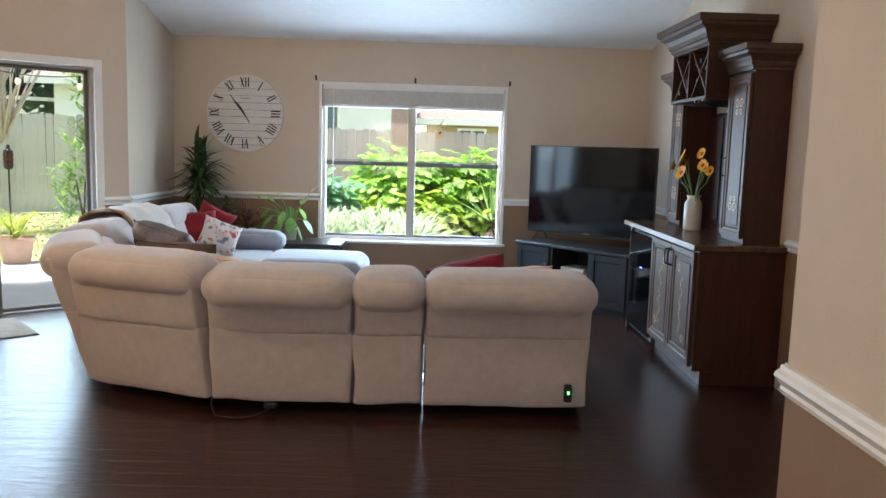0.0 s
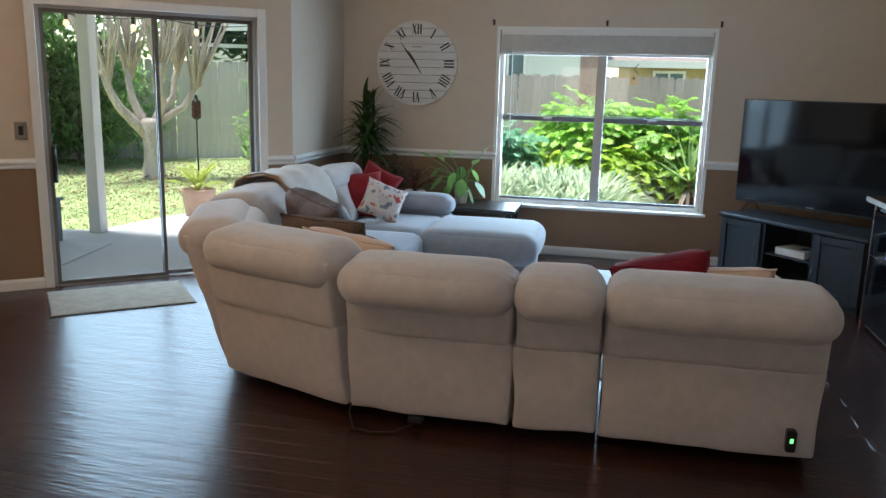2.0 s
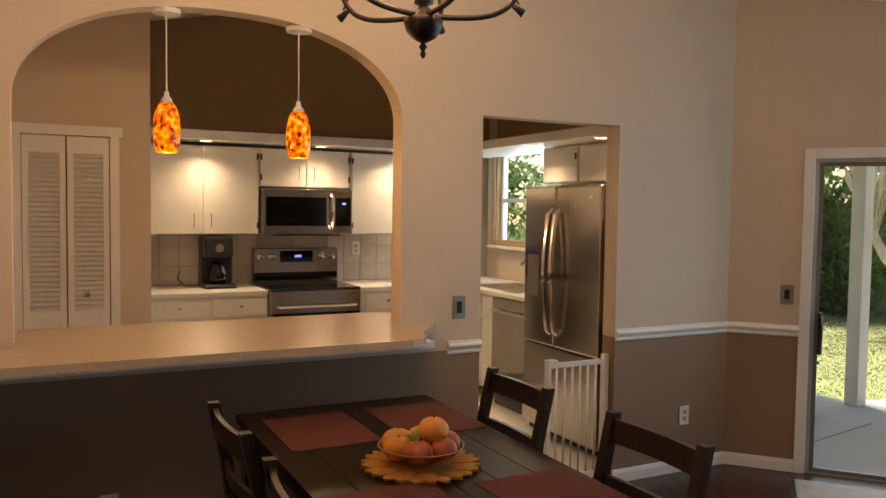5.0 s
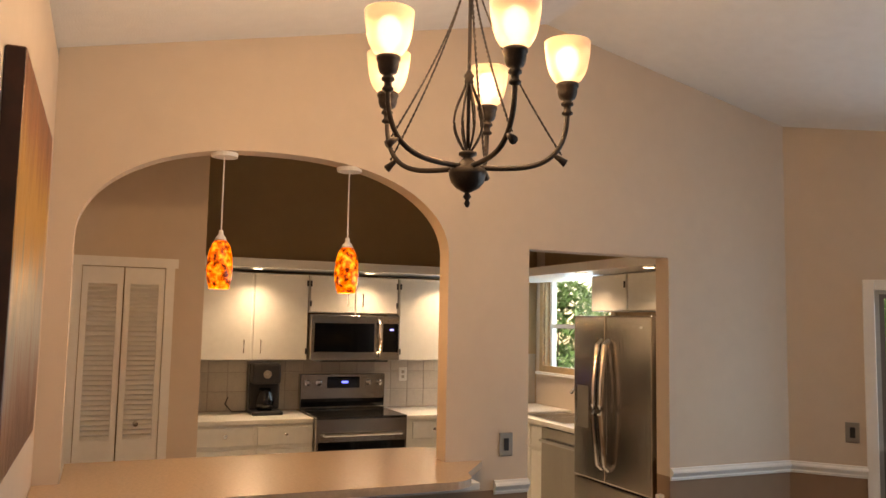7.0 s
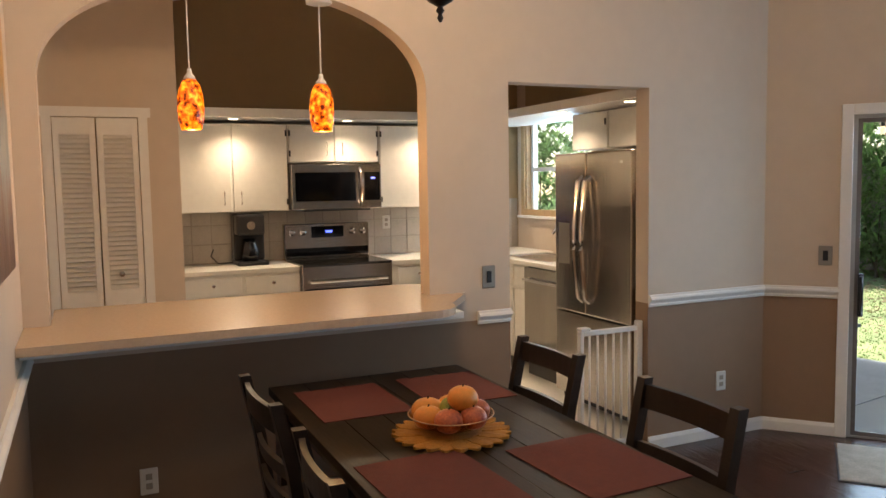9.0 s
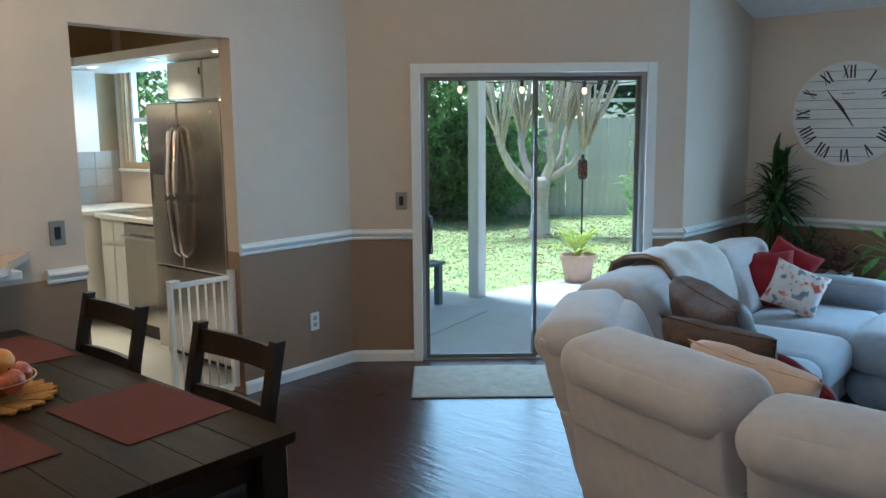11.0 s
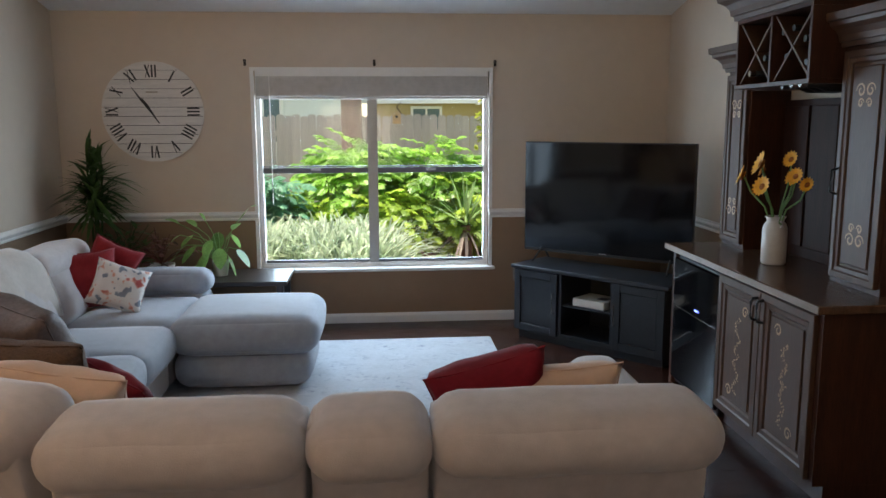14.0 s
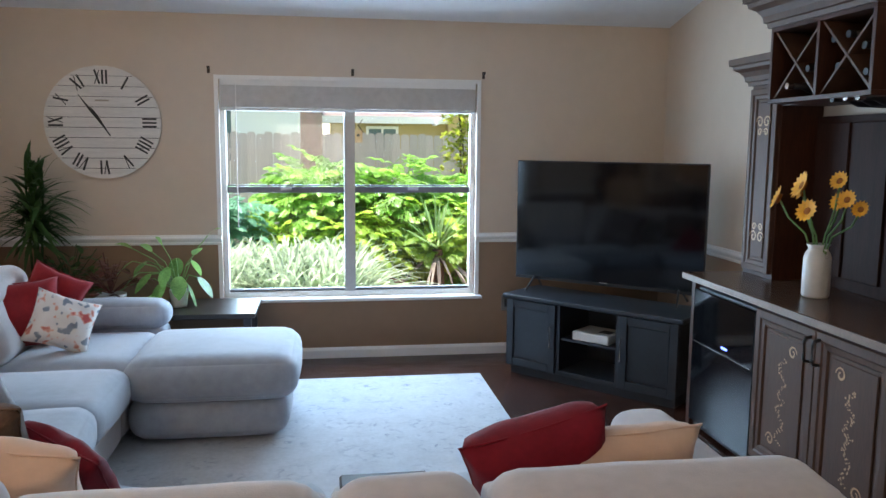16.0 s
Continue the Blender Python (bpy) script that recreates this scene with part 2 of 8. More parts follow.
M["seed"] = mat("sunflower_centre", (0.30, 0.09, 0.01), 0.9, vary=0.3, bump=0.5)
M["redc"] = mat("red_fabric", (0.24, 0.014, 0.018), 0.85, vary=0.12, scale=6, bump=0.3, bscale=250, sheen=0.08, spec=0.2)
M["darkred"] = mat("dark_red_velvet", (0.19, 0.006, 0.014), 0.75, vary=0.15, scale=6, bump=0.2, bscale=250, sheen=0.08, spec=0.2)
M["taupe"] = mat("taupe_crushed_fabric", (0.14, 0.092, 0.078), 0.6, vary=0.3, scale=7, bump=0.6, bscale=35)
M["olive"] = mat("brown_ribbed_fabric", (0.10, 0.055, 0.032), 0.9, vary=0.2, scale=10, bump=0.9, bscale=90)
M["peach"] = mat("peach_fabric", (0.66, 0.43, 0.30), 0.85, vary=0.06, scale=4, bump=0.2, bscale=250, sheen=0.3)
M["cream"] = mat("cream_knit_throw", (0.58, 0.50, 0.44), 0.95, vary=0.08, scale=5, bump=0.5, bscale=180, sheen=0.3)
M["tanborder"] = mat("tan_braided_border", (0.25, 0.15, 0.09), 0.9, vary=0.2, bump=0.6)
M["leaf_red"] = mat("dark_red_leaf", (0.07, 0.05, 0.025), 0.5, vary=0.4, bump=0, island=0.8, color2=(0.14, 0.03, 0.02))
M["broadleaf"] = mat("variegated_leaf", (0.11, 0.28, 0.05), 0.35, vary=0.35, scale=14, bump=0.05, color2=(0.26, 0.42, 0.12), obj_rand=0.5)
M["stemwood"] = mat("brown_stem", (0.10, 0.075, 0.05), 0.9, vary=0.3)
M["leaf_lime2"] = mat("light_green_leaf", (0.14, 0.28, 0.06), 0.5, vary=0.3, scale=2, bump=0, island=0.9, color2=(0.22, 0.38, 0.10))
M["philo"] = mat("philodendron_leaf", (0.10, 0.36, 0.06), 0.38, vary=0.35, scale=1.5, bump=0.05, obj_rand=1.3, color2=(0.36, 0.62, 0.10))
M["philoyellow"] = mat("yellowing_leaf", (0.12, 0.38, 0.05), 0.4, vary=0.30, scale=2.0, bump=0.05, obj_rand=1.6, color2=(0.46, 0.60, 0.08))
M["philoblue"] = mat("blue_green_leaf", (0.12, 0.34, 0.20), 0.4, vary=0.3, scale=1.5, bump=0.05, obj_rand=0.9, color2=(0.20, 0.46, 0.27))
M["deadleaf"] = mat("dry_grey_leaf", (0.30, 0.24, 0.19), 0.9, vary=0.3, bump=0)
M["palmbark"] = mat("grey_pink_palm_bark", (0.36, 0.28, 0.25), 0.9, vary=0.2, scale=5, bump=0.8, bscale=14)
M["bluegrey"] = mat("blue_grey_paint", (0.10, 0.15, 0.17), 0.6, vary=0.15)
M["bulbwarm"] = glow("warm_bulb", (1, 0.6, 0.3), 0.6)
M["screenmesh"] = glass_mat("dark_screen", (0.45, 0.5, 0.52), 0.5)
M["deadleaf2"] = mat("fallen_brown_leaf", (0.26, 0.17, 0.11), 0.9, vary=0.35, bump=0, island=0.8)

M["blue"] = glow("blue_light", (0.05, 0.1, 1), 1.5)


# light passes through the leaves
for k in ("leaf_mid", "leaf_lime", "leaf_lime2", "leaf_grey", "philo", "philoyellow", "philoblue", "broadleaf", "leaf_dark"):
    n, l = M[k].node_tree.nodes, M[k].node_tree.links
    b = n["Principled BSDF"]
    tl, mx = n.new("ShaderNodeBsdfTranslucent"), n.new("ShaderNodeMixShader")
    l.new(b.inputs["Base Color"].links[0].from_socket, tl.inputs[0])
    mx.inputs[0].default_value = 0.5
    l.new(b.outputs[0], mx.inputs[1])
    l.new(tl.outputs[0], mx.inputs[2])
    l.new(mx.outputs[0], n["Material Output"].inputs[0])


# ---- mesh helpers ----
def part(name, bm, material, parent=None, label="", smooth=False, at=None, kind=""):
    me = bpy.data.meshes.new(name)
    bmesh.ops.recalc_face_normals(bm, faces=bm.faces)
    bm.to_mesh(me)
    bm.free()
    for m in (material if isinstance(material, (list, tuple)) else [material]):
        me.materials.append(M[m] if isinstance(m, str) else m)
    if smooth:
        me.polygons.foreach_set("use_smooth", [True] * len(me.polygons))
    ob = new(name, me)
    if at is not None:
        ob.matrix_basis = at
    if parent:
        ob.parent = parent
    return tagged(ob, label, kind=kind)


def thing(name, label, category, at=None, group=""):
    ob = new(name)
    ob.empty_display_size = 0.1
    if at is not None:
        ob.matrix_basis = at
    return tagged(ob, label, category, group)


def box(bm, x0, x1, y0, y1, z0, z1, bevel=0.0, m=None, mi=0, seg=1):
    mm = Matrix.Translation(((x0 + x1) / 2, (y0 + y1) / 2, (z0 + z1) / 2)) @ Matrix.Diagonal((abs(x1 - x0), abs(y1 - y0), abs(z1 - z0), 1))
    r = bmesh.ops.create_cube(bm, size=1, matrix=mm if m is None else m @ mm)
    if mi:
        for f in {f for v in r["verts"] for f in v.link_faces}:
            f.material_index = mi
    if bevel:
        bmesh.ops.bevel(bm, geom=list({e for v in r["verts"] for e in v.link_edges}), offset=bevel, segments=seg, affect="EDGES", profile=0.6)


def boxes(*rows, bevel=0.0, seg=1):
    bm = bmesh.new()
    for r in rows:
        box(bm, *r[:6], bevel=bevel, seg=seg)
    return bm


def cyl(bm, a, b, r0, r1=None, n=12, caps=True):
    a, b = Vector(a), Vector(b)
    d = b - a
    q = d.to_track_quat("Z", "Y").to_matrix().to_4x4()
    bmesh.ops.create_cone(bm, cap_ends=caps, segments=n, radius1=r0, radius2=r0 if r1 is None else r1, depth=d.length, matrix=Matrix.Translation((a + b) / 2) @ q)


def lathe(bm, prof, n=20, m=None, mi=0):
    """prof: (radius, z) rows from bottom to top."""
    rings = []
    for r, z in prof:
        rings.append([bm.verts.new((m or Matrix()) @ Vector((max(r, 1e-4) * math.cos(2 * math.pi * i / n), max(r, 1e-4) * math.sin(2 * math.pi * i / n), z))) for i in range(n)])
    for a, b in zip(rings, rings[1:]):
        for i in range(n):
            f = bm.faces.new((a[i], a[(i + 1) % n], b[(i + 1) % n], b[i]))
            f.material_index = mi
    for ring in (rings[0], rings[-1]):
        f = bm.faces.new(ring)
        f.material_index = mi


def tube(bm, pts, r, n=8, taper=None):
    pts = [Vector(p) for p in pts]
    rings = []
    for i, p in enumerate(pts):
        d = (pts[min(i + 1, len(pts) - 1)] - pts[max(i - 1, 0)]).normalized()
        q = d.to_track_quat("Z", "Y").to_matrix()
        rr = r if taper is None else r + (taper - r) * i / (len(pts) - 1)
        rings.append([bm.verts.new(p + q @ Vector((rr * math.cos(2 * math.pi * k / n), rr * math.sin(2 * math.pi * k / n), 0))) for k in range(n)])
    for a, b in zip(rings, rings[1:]):
        for k in range(n):
            bm.faces.new((a[k], a[(k + 1) % n], b[(k + 1) % n], b[k]))
    bm.faces.new(rings[0])
    bm.faces.new(rings[-1])


def soft(bm, sx, sy, sz, r, bulge=0.0, n=10, m=None, wob=0.0):
    """A stuffed block: rounded by r, faces swollen by bulge, seated on its own centre."""
    r = min(r, sx / 2 - 1e-3, sy / 2 - 1e-3, sz / 2 - 1e-3)
    seen = {}

    def vert(c):
        k = tuple(round(v, 4) for v in c)
        if k not in seen:
            seen[k] = bm.verts.new(c)
        return seen[k]
    for ax in range(3):
        for sd in (-1, 1):
            for i in range(n):
                for j in range(n):
                    q4 = []
                    for di, dj in ((0, 0), (1, 0), (1, 1), (0, 1)):
                        c = [0, 0, 0]
                        c[ax], c[(ax + 1) % 3], c[(ax + 2) % 3] = sd, -1 + 2 * (i + di) / n, -1 + 2 * (j + dj) / n
                        q4.append(vert(c))
                    bm.faces.new(q4 if sd > 0 else q4[::-1])
    vs = list(seen.values())
    h = Vector((sx / 2, sy / 2, sz / 2))
    for v in vs:
        p = Vector([math.sin(c * math.pi / 2) if abs(c) < 1 else c for c in v.co])
        q = Vector((p.x * h.x, p.y * h.y, p.z * h.z))
        c = Vector([max(-h[i] + r, min(h[i] - r, q[i])) for i in range(3)])
        d = q - c
        if d.length > 1e-6:
            q = c + d.normalized() * r
        k = (1 - p.x ** 2) * (1 - p.y ** 2) + (1 - p.x ** 2) * (1 - p.z ** 2) + (1 - p.y ** 2) * (1 - p.z ** 2)
        q += d.normalized() * bulge * k if d.length > 1e-6 else Vector()
        if wob:
            q += noise.noise_vector(q * 4 + Vector((sx * 9, sy * 5, 0))) * wob
        v.co = m @ q if m is not None else q
    return vs


def prism(bm, p0, p1, off, u0, u1, lo0, lo1, hi0, hi1, mi=0):
    d = (p1 - p0).normalized()
    a, b = p0 + d * u0, p0 + d * u1
    v = []
    for q in (Vector((0, 0, 0)), off):
        v += [bm.verts.new((a.x + q.x, a.y + q.y, lo0)), bm.verts.new((b.x + q.x, b.y + q.y, lo1)), bm.verts.new((b.x + q.x, b.y + q.y, hi1)), bm.verts.new((a.x + q.x, a.y + q.y, hi0))]
    for f in ((0, 1, 2, 3), (7, 6, 5, 4), (0, 4, 5, 1), (3, 2, 6, 7), (0, 3, 7, 4), (1, 5, 6, 2)):
        bm.faces.new([v[i] for i in f]).material_index = mi


def wall(name, p0, p1, thick, cols, mats=("upper", "lower")):
    """cols: (u0, u1, [(lo0, lo1, hi0, hi1, material)...]); thick: to the left of p0-p1, or to the right if negative."""
    p0, p1 = Vector((*p0[:2], 0)), Vector((*p1[:2], 0))
    d = (p1 - p0).normalized()
    off = Vector((-d.y, d.x, 0)) * thick
    bm = bmesh.new()
    for u0, u1, spans in cols:
        for lo0, lo1, hi0, hi1, mi in spans:
            prism(bm, p0, p1, off, u0, u1, lo0, lo1, hi0, hi1, mi)
    return part(name, bm, mats, kind="structure")


def profile_run(name, p0, p1, prof, side, material, z=0.0):
    """A moulding along p0-p1; prof: (out, up) outline, out to the side given (+1 left, -1 right)."""
    p0, p1 = Vector((*p0[:2], z)), Vector((*p1[:2], z))
    d = (p1 - p0).normalized()
    s = Vector((-d.y, d.x, 0)) * side
    bm = bmesh.new()
    rings = [[bm.verts.new(p + s * o + Vector((0, 0, u))) for o, u in prof] for p in (p0, p1)]
    n = len(prof)
    for i in range(n):
        bm.faces.new((rings[0][i], rings[0][(i + 1) % n], rings[1][(i + 1) % n], rings[1][i]))
    bm.faces.new(rings[0])
    bm.faces.new(rings[1])
    return part(name, bm, material, kind="structure")


RAIL = [(0.001, 0), (0.012, 0.0), (0.016, 0.012), (0.012, 0.02), (0.022, 0.032), (0.034, 0.045), (0.030, 0.055), (0.020, 0.062), (0.016, 0.072), (0.001, 0.072)]
BASE = [(0.001, 0.001), (0.016, 0.001), (0.016, 0.06), (0.011, 0.072), (0.007, 0.082), (0.001, 0.082)]
RZ = 0.875
RIDGE = 3.552


def cz(y):
    return 2.51 + 0.2163 * (FY - y) if y >= RIDGE else max(2.44, 2.741 + 0.2134 * y)


# ---- structure ----
# ground outdoors
bm = bmesh.new()
vg = [bm.verts.new(p) for p in ((-60, -40, -0.12), (60, -40, -0.12), (60, 90, -0.12), (-60, 90, -0.12))]
bm.faces.new(vg)
part("ground", bm, "grass_ground", kind="structure")
part("foundation", boxes((-7.4, 2.8, -2.3, 5.2, -0.11, -0.03)), "concrete", kind="structure")

# far wall with its window opening
W0, W1, WZ0, WZ1 = -0.748, 1.13, 0.465, 2.062
X0 = -2.38
u = lambda x: x - X0
wall("wall_north", (X0, FY), (RX + 0.12, FY), 0.14, [
    (0, u(W0), [(0, 0, WALL_LOW, WALL_LOW, 1), (WALL_LOW, WALL_LOW, 2.54, 2.54, 0)]),
    (u(W0), u(W1), [(0, 0, WZ0, WZ0, 1), (WZ1, WZ1, 2.54, 2.54, 0)]),
    (u(W1), u(RX + 0.12), [(0, 0, WALL_LOW, WALL_LOW, 1), (WALL_LOW, WALL_LOW, 2.54, 2.54, 0)])])
# short wall beside the glazed door
wall("wall_west", (C1.x, C1.y), (C1.x, FY), 0.12, [(0, FY - C1.y, [(0, 0, WALL_LOW, WALL_LOW, 1), (WALL_LOW, WALL_LOW, cz(C1.y) + 0.02, 2.53, 0)])])
# diagonal wall
DL = (C1 - C0).length
DD = (C1 - C0).normalized()
DN = Vector((-DD.y, DD.x, 0))
D0, D1 = 0.50, 2.07
hz = lambda s: cz(C0.y + DD.y * s) + 0.02
wall("wall_diagonal", C0, C1, 0.14, [
    (0, D0, [(0, 0, WALL_LOW, WALL_LOW, 1), (WALL_LOW, WALL_LOW, hz(0), hz(D0), 0)]),
    (D0, D1, [(2.04, 2.04, hz(D0), hz(D1), 0)]),
    (D1, DL, [(0, 0, WALL_LOW, WALL_LOW, 1), (WALL_LOW, WALL_LOW, hz(D1), hz(DL), 0)])])
# kitchen wall with arch and doorway
KY0 = 1.065
PX, PY = 1.27, 1.75
A0, A1, AZ = 1.17, 2.97, 1.03
K0, K1, KZ = 3.455, 4.41, 2.20


def arch(y):
    t = abs((y - (A0 + A1) / 2) / ((A1 - A0) / 2))
    return 2.14 + 0.455 * (1 - min(1, t) ** 2.35) ** (1 / 2.0)


cols = [(0, A0 - KY0, [(0, 0, WALL_LOW, WALL_LOW, 1), (WALL_LOW, WALL_LOW, cz(KY0), cz(A0), 0)])]
NS = 44
ys = [(A0 + A1) / 2 - (A1 - A0) / 2 * math.cos(math.pi * i / NS) for i in range(NS + 1)]
for a, b in zip(ys, ys[1:]):
    cols.append((a - KY0, b - KY0, [(0, 0, WALL_LOW, WALL_LOW, 1), (WALL_LOW, WALL_LOW, AZ, AZ, 0), (arch(a), arch(b), cz(a), cz(b), 0)]))
cols.append((A1 - KY0, K0 - KY0, [(0, 0, WALL_LOW, WALL_LOW, 1), (WALL_LOW, WALL_LOW, cz(A1), cz(K0), 0)]))
cols.append((K0 - KY0, RIDGE - KY0, [(KZ, KZ, cz(K0), cz(RIDGE), 0)]))
cols.append((RIDGE - KY0, K1 - KY0, [(KZ, KZ, cz(RIDGE), cz(K1), 0)]))
cols.append((K1 - KY0, C0.y - KY0, [(0, 0, WALL_LOW, WALL_LOW, 1), (WALL_LOW, WALL_LOW, cz(K1), cz(C0.y), 0)]))
wall("wall_kitchen", (KX, KY0), (KX, C0.y), 0.12, cols)
# wall with the painting, and the hall that closes the place
wall("wall_dining", (-4.16, KY0), (-0.95, KY0), -0.12, [(0, 3.21, [(0, 0, WALL_LOW, WALL_LOW, 1), (WALL_LOW, WALL_LOW, 2.92, 2.92, 0)])])
wall("wall_hall_west", (-0.95, -2.0), (-0.95, KY0 - 0.121), 0.12, [(0, KY0 + 1.879, [(0, 0, WALL_LOW, WALL_LOW, 1), (WALL_LOW, WALL_LOW, 2.45, 2.90, 0)])])
# unseen wall; its opening is added for the fill lamp behind it
wall("wall_hall_south", (-1.07, -2.0), (1.37, -2.0), -0.12, [
    (0, 0.2, [(0, 0, WALL_LOW, WALL_LOW, 1), (WALL_LOW, WALL_LOW, 2.5, 2.5, 0)]),
    (0.2, 1.8, [(0, 0, 0.8, 0.8, 1), (2.0, 2.0, 2.5, 2.5, 0)]),
    (1.8, 2.44, [(0, 0, WALL_LOW, WALL_LOW, 1), (WALL_LOW, WALL_LOW, 2.5, 2.5, 0)])])
wall("wall_partition", (PX, -2.0), (PX, PY), -0.12, [(0, 3.0, [(0, 0, WALL_LOW, WALL_LOW, 1), (WALL_LOW, WALL_LOW, 2.46, cz(1.0) + 0.02, 0)]), (3.0, 2 + PY, [(0, 0, WALL_LOW, WALL_LOW, 1), (WALL_LOW, WALL_LOW, cz(1.0) + 0.02, cz(PY) + 0.02, 0)])])
wall("wall_southeast", (PX + 0.12, PY - 0.12), (RX, PY - 0.12), -0.12, [(0, RX - PX - 0.12, [(0, 0, WALL_LOW, WALL_LOW, 1), (WALL_LOW, WALL_LOW, cz(1.5), cz(1.5), 0)])])
wall("wall_east", (RX, 1.36), (RX, FY), -0.12, [(0, RIDGE - 1.36, [(0, 0, WALL_LOW, WALL_LOW, 1), (WALL_LOW, WALL_LOW, cz(1.36), cz(RIDGE), 0)]), (RIDGE - 1.36, FY - 1.36, [(0, 0, WALL_LOW, WALL_LOW, 1), (WALL_LOW, WALL_LOW, cz(RIDGE), cz(FY), 0)])])
# kitchen shell
KWX = -7.2
wall("wall_kitchen_back", (KWX, 0.9), (KWX, 5.45), 0.12, [(0, RIDGE - 0.9, [(0, 0, cz(0.9), cz(RIDGE), 0)]), (RIDGE - 0.9, 4.55, [(0, 0, cz(RIDGE), cz(5.45), 0)])], mats=("kbrown",))
wall("wall_kitchen_side", (KWX, 0.9), (-4.16, 0.9), -0.12, [(0, 3.04, [(0, 0, 2.94, 2.94, 0)])])
KW0, KW1, KWZ0, KWZ1 = -7.04, -5.9, 1.335, 2.25
wall("wall_kitchen_north", (KWX, 5.33), (KX, 5.33), 0.12, [
    (0, KW0 - KWX, [(0, 0, 3.12, 3.12, 0)]), (KW0 - KWX, KW1 - KWX, [(0, 0, KWZ0, KWZ0, 0), (KWZ1, KWZ1, 3.12, 3.12, 1)]), (KW1 - KWX, KX - KWX - 0.02, [(0, 0, 3.12, 3.12, 1)])], mats=("upper", "kbrown"))
wall("wall_closet", (-5.6, 1.0), (-5.6, 1.907), 0.10, [(0, 0.172, [(0, 0, 2.97, 3.0, 0)]), (0.172, 0.668, [(2.10, 2.10, 3.0, 3.1, 0)]), (0.668, 0.907, [(0, 0, 3.1, 3.16, 0)])])
wall("wall_closet_side", (-5.7, 1.907), (KWX, 1.907), 0.10, [(0, 1.5, [(0, 0, 3.1, 3.1, 0)])])

# ceiling: one mesh, two slopes and the flat of the hall
bm = bmesh.new()
for (xa, xb, ya, yb) in ((-4.16, 2.8, RIDGE, 8.27), (-7.4, -4.161, RIDGE, 5.46), (-7.4, 2.8, 0.8, RIDGE), (-1.1, 2.8, -2.2, 0.8)):
    z0, z1 = (cz(ya), 2.51 - 0.2163 * 0.14) if yb > 8 else (cz(ya), cz(yb))
    v = [bm.verts.new(p) for p in ((xa, ya, z0), (xb, ya, z0), (xb, yb, z1), (xa, yb, z1), (xa, ya, z0 + 0.12), (xb, ya, z0 + 0.12), (xb, yb, z1 + 0.12), (xa, yb, z1 + 0.12))]
    for f in ((0, 1, 2, 3), (7, 6, 5, 4), (0, 4, 5, 1), (3, 2, 6, 7), (0, 3, 7, 4), (1, 5, 6, 2)):
        bm.faces.new([v[i] for i in f])
part("ceiling", bm, "ceiling", kind="structure")

# mouldings
for k, (a, b, s) in enumerate((((X0 + .12, FY), (W0 - 0.001, FY), -1), ((W1 + 0.001, FY), (RX, FY), -1), ((C1.x, C1.y), (C1.x, FY), -1), (C0, C0 + DD * (D0 - 0.06), -1), (C0 + DD * (D1 + 0.06), C1, -1),
                               ((KX, 3.25), (KX, K0), -1), ((KX, K1), (KX, C0.y), -1), ((KX, KY0), (-0.95, KY0), 1), ((PX, -2), (PX, PY), 1), ((PX, PY), (RX, PY), 1), ((RX, PY), (RX, 4.72), 1), ((RX, 6.47), (RX, FY), 1))):
    profile_run("trim", a, b, RAIL, s, "white", RZ + (0.014 if Vector(b).x < -3.5 else 0))
for k, (a, b, s) in enumerate((((X0 + .12, FY), (RX, FY), -1), ((C1.x, C1.y), (C1.x, FY), -1), (C0, C0 + DD * (D0 - 0.06), -1), (C0 + DD * (D1 + 0.06), C1, -1),
                               ((KX, KY0), (KX, K0), -1), ((KX, K1), (KX, C0.y), -1), ((KX, KY0), (-0.95, KY0), 1), ((PX, -2), (PX, PY), 1), ((PX, PY), (RX, PY), 1), ((RX, PY), (RX, 4.72), 1), ((RX, 6.47), (RX, FY), 1))):
    profile_run("baseboard", a, b, BASE, s, "white")


# ---- windows and doors ----
def framed(bm, x0, x1, z0, z1, y0, y1, w):
    box(bm, x0, x1, y0, y1, z0, z0 + w)
    box(bm, x0, x1, y0, y1, z1 - w, z1)
    box(bm, x0, x0 + w, y0, y1, z0 + w, z1 - w)
    box(bm, x1 - w, x1, y0, y1, z0 + w, z1 - w)


def pane(name, parent, x0, x1, y, z0, z1):
    ob = part(name, boxes((x0, x1, y, y + 0.005, z0, z1)), "glass", parent)
    ob.visible_shadow = False
    return ob


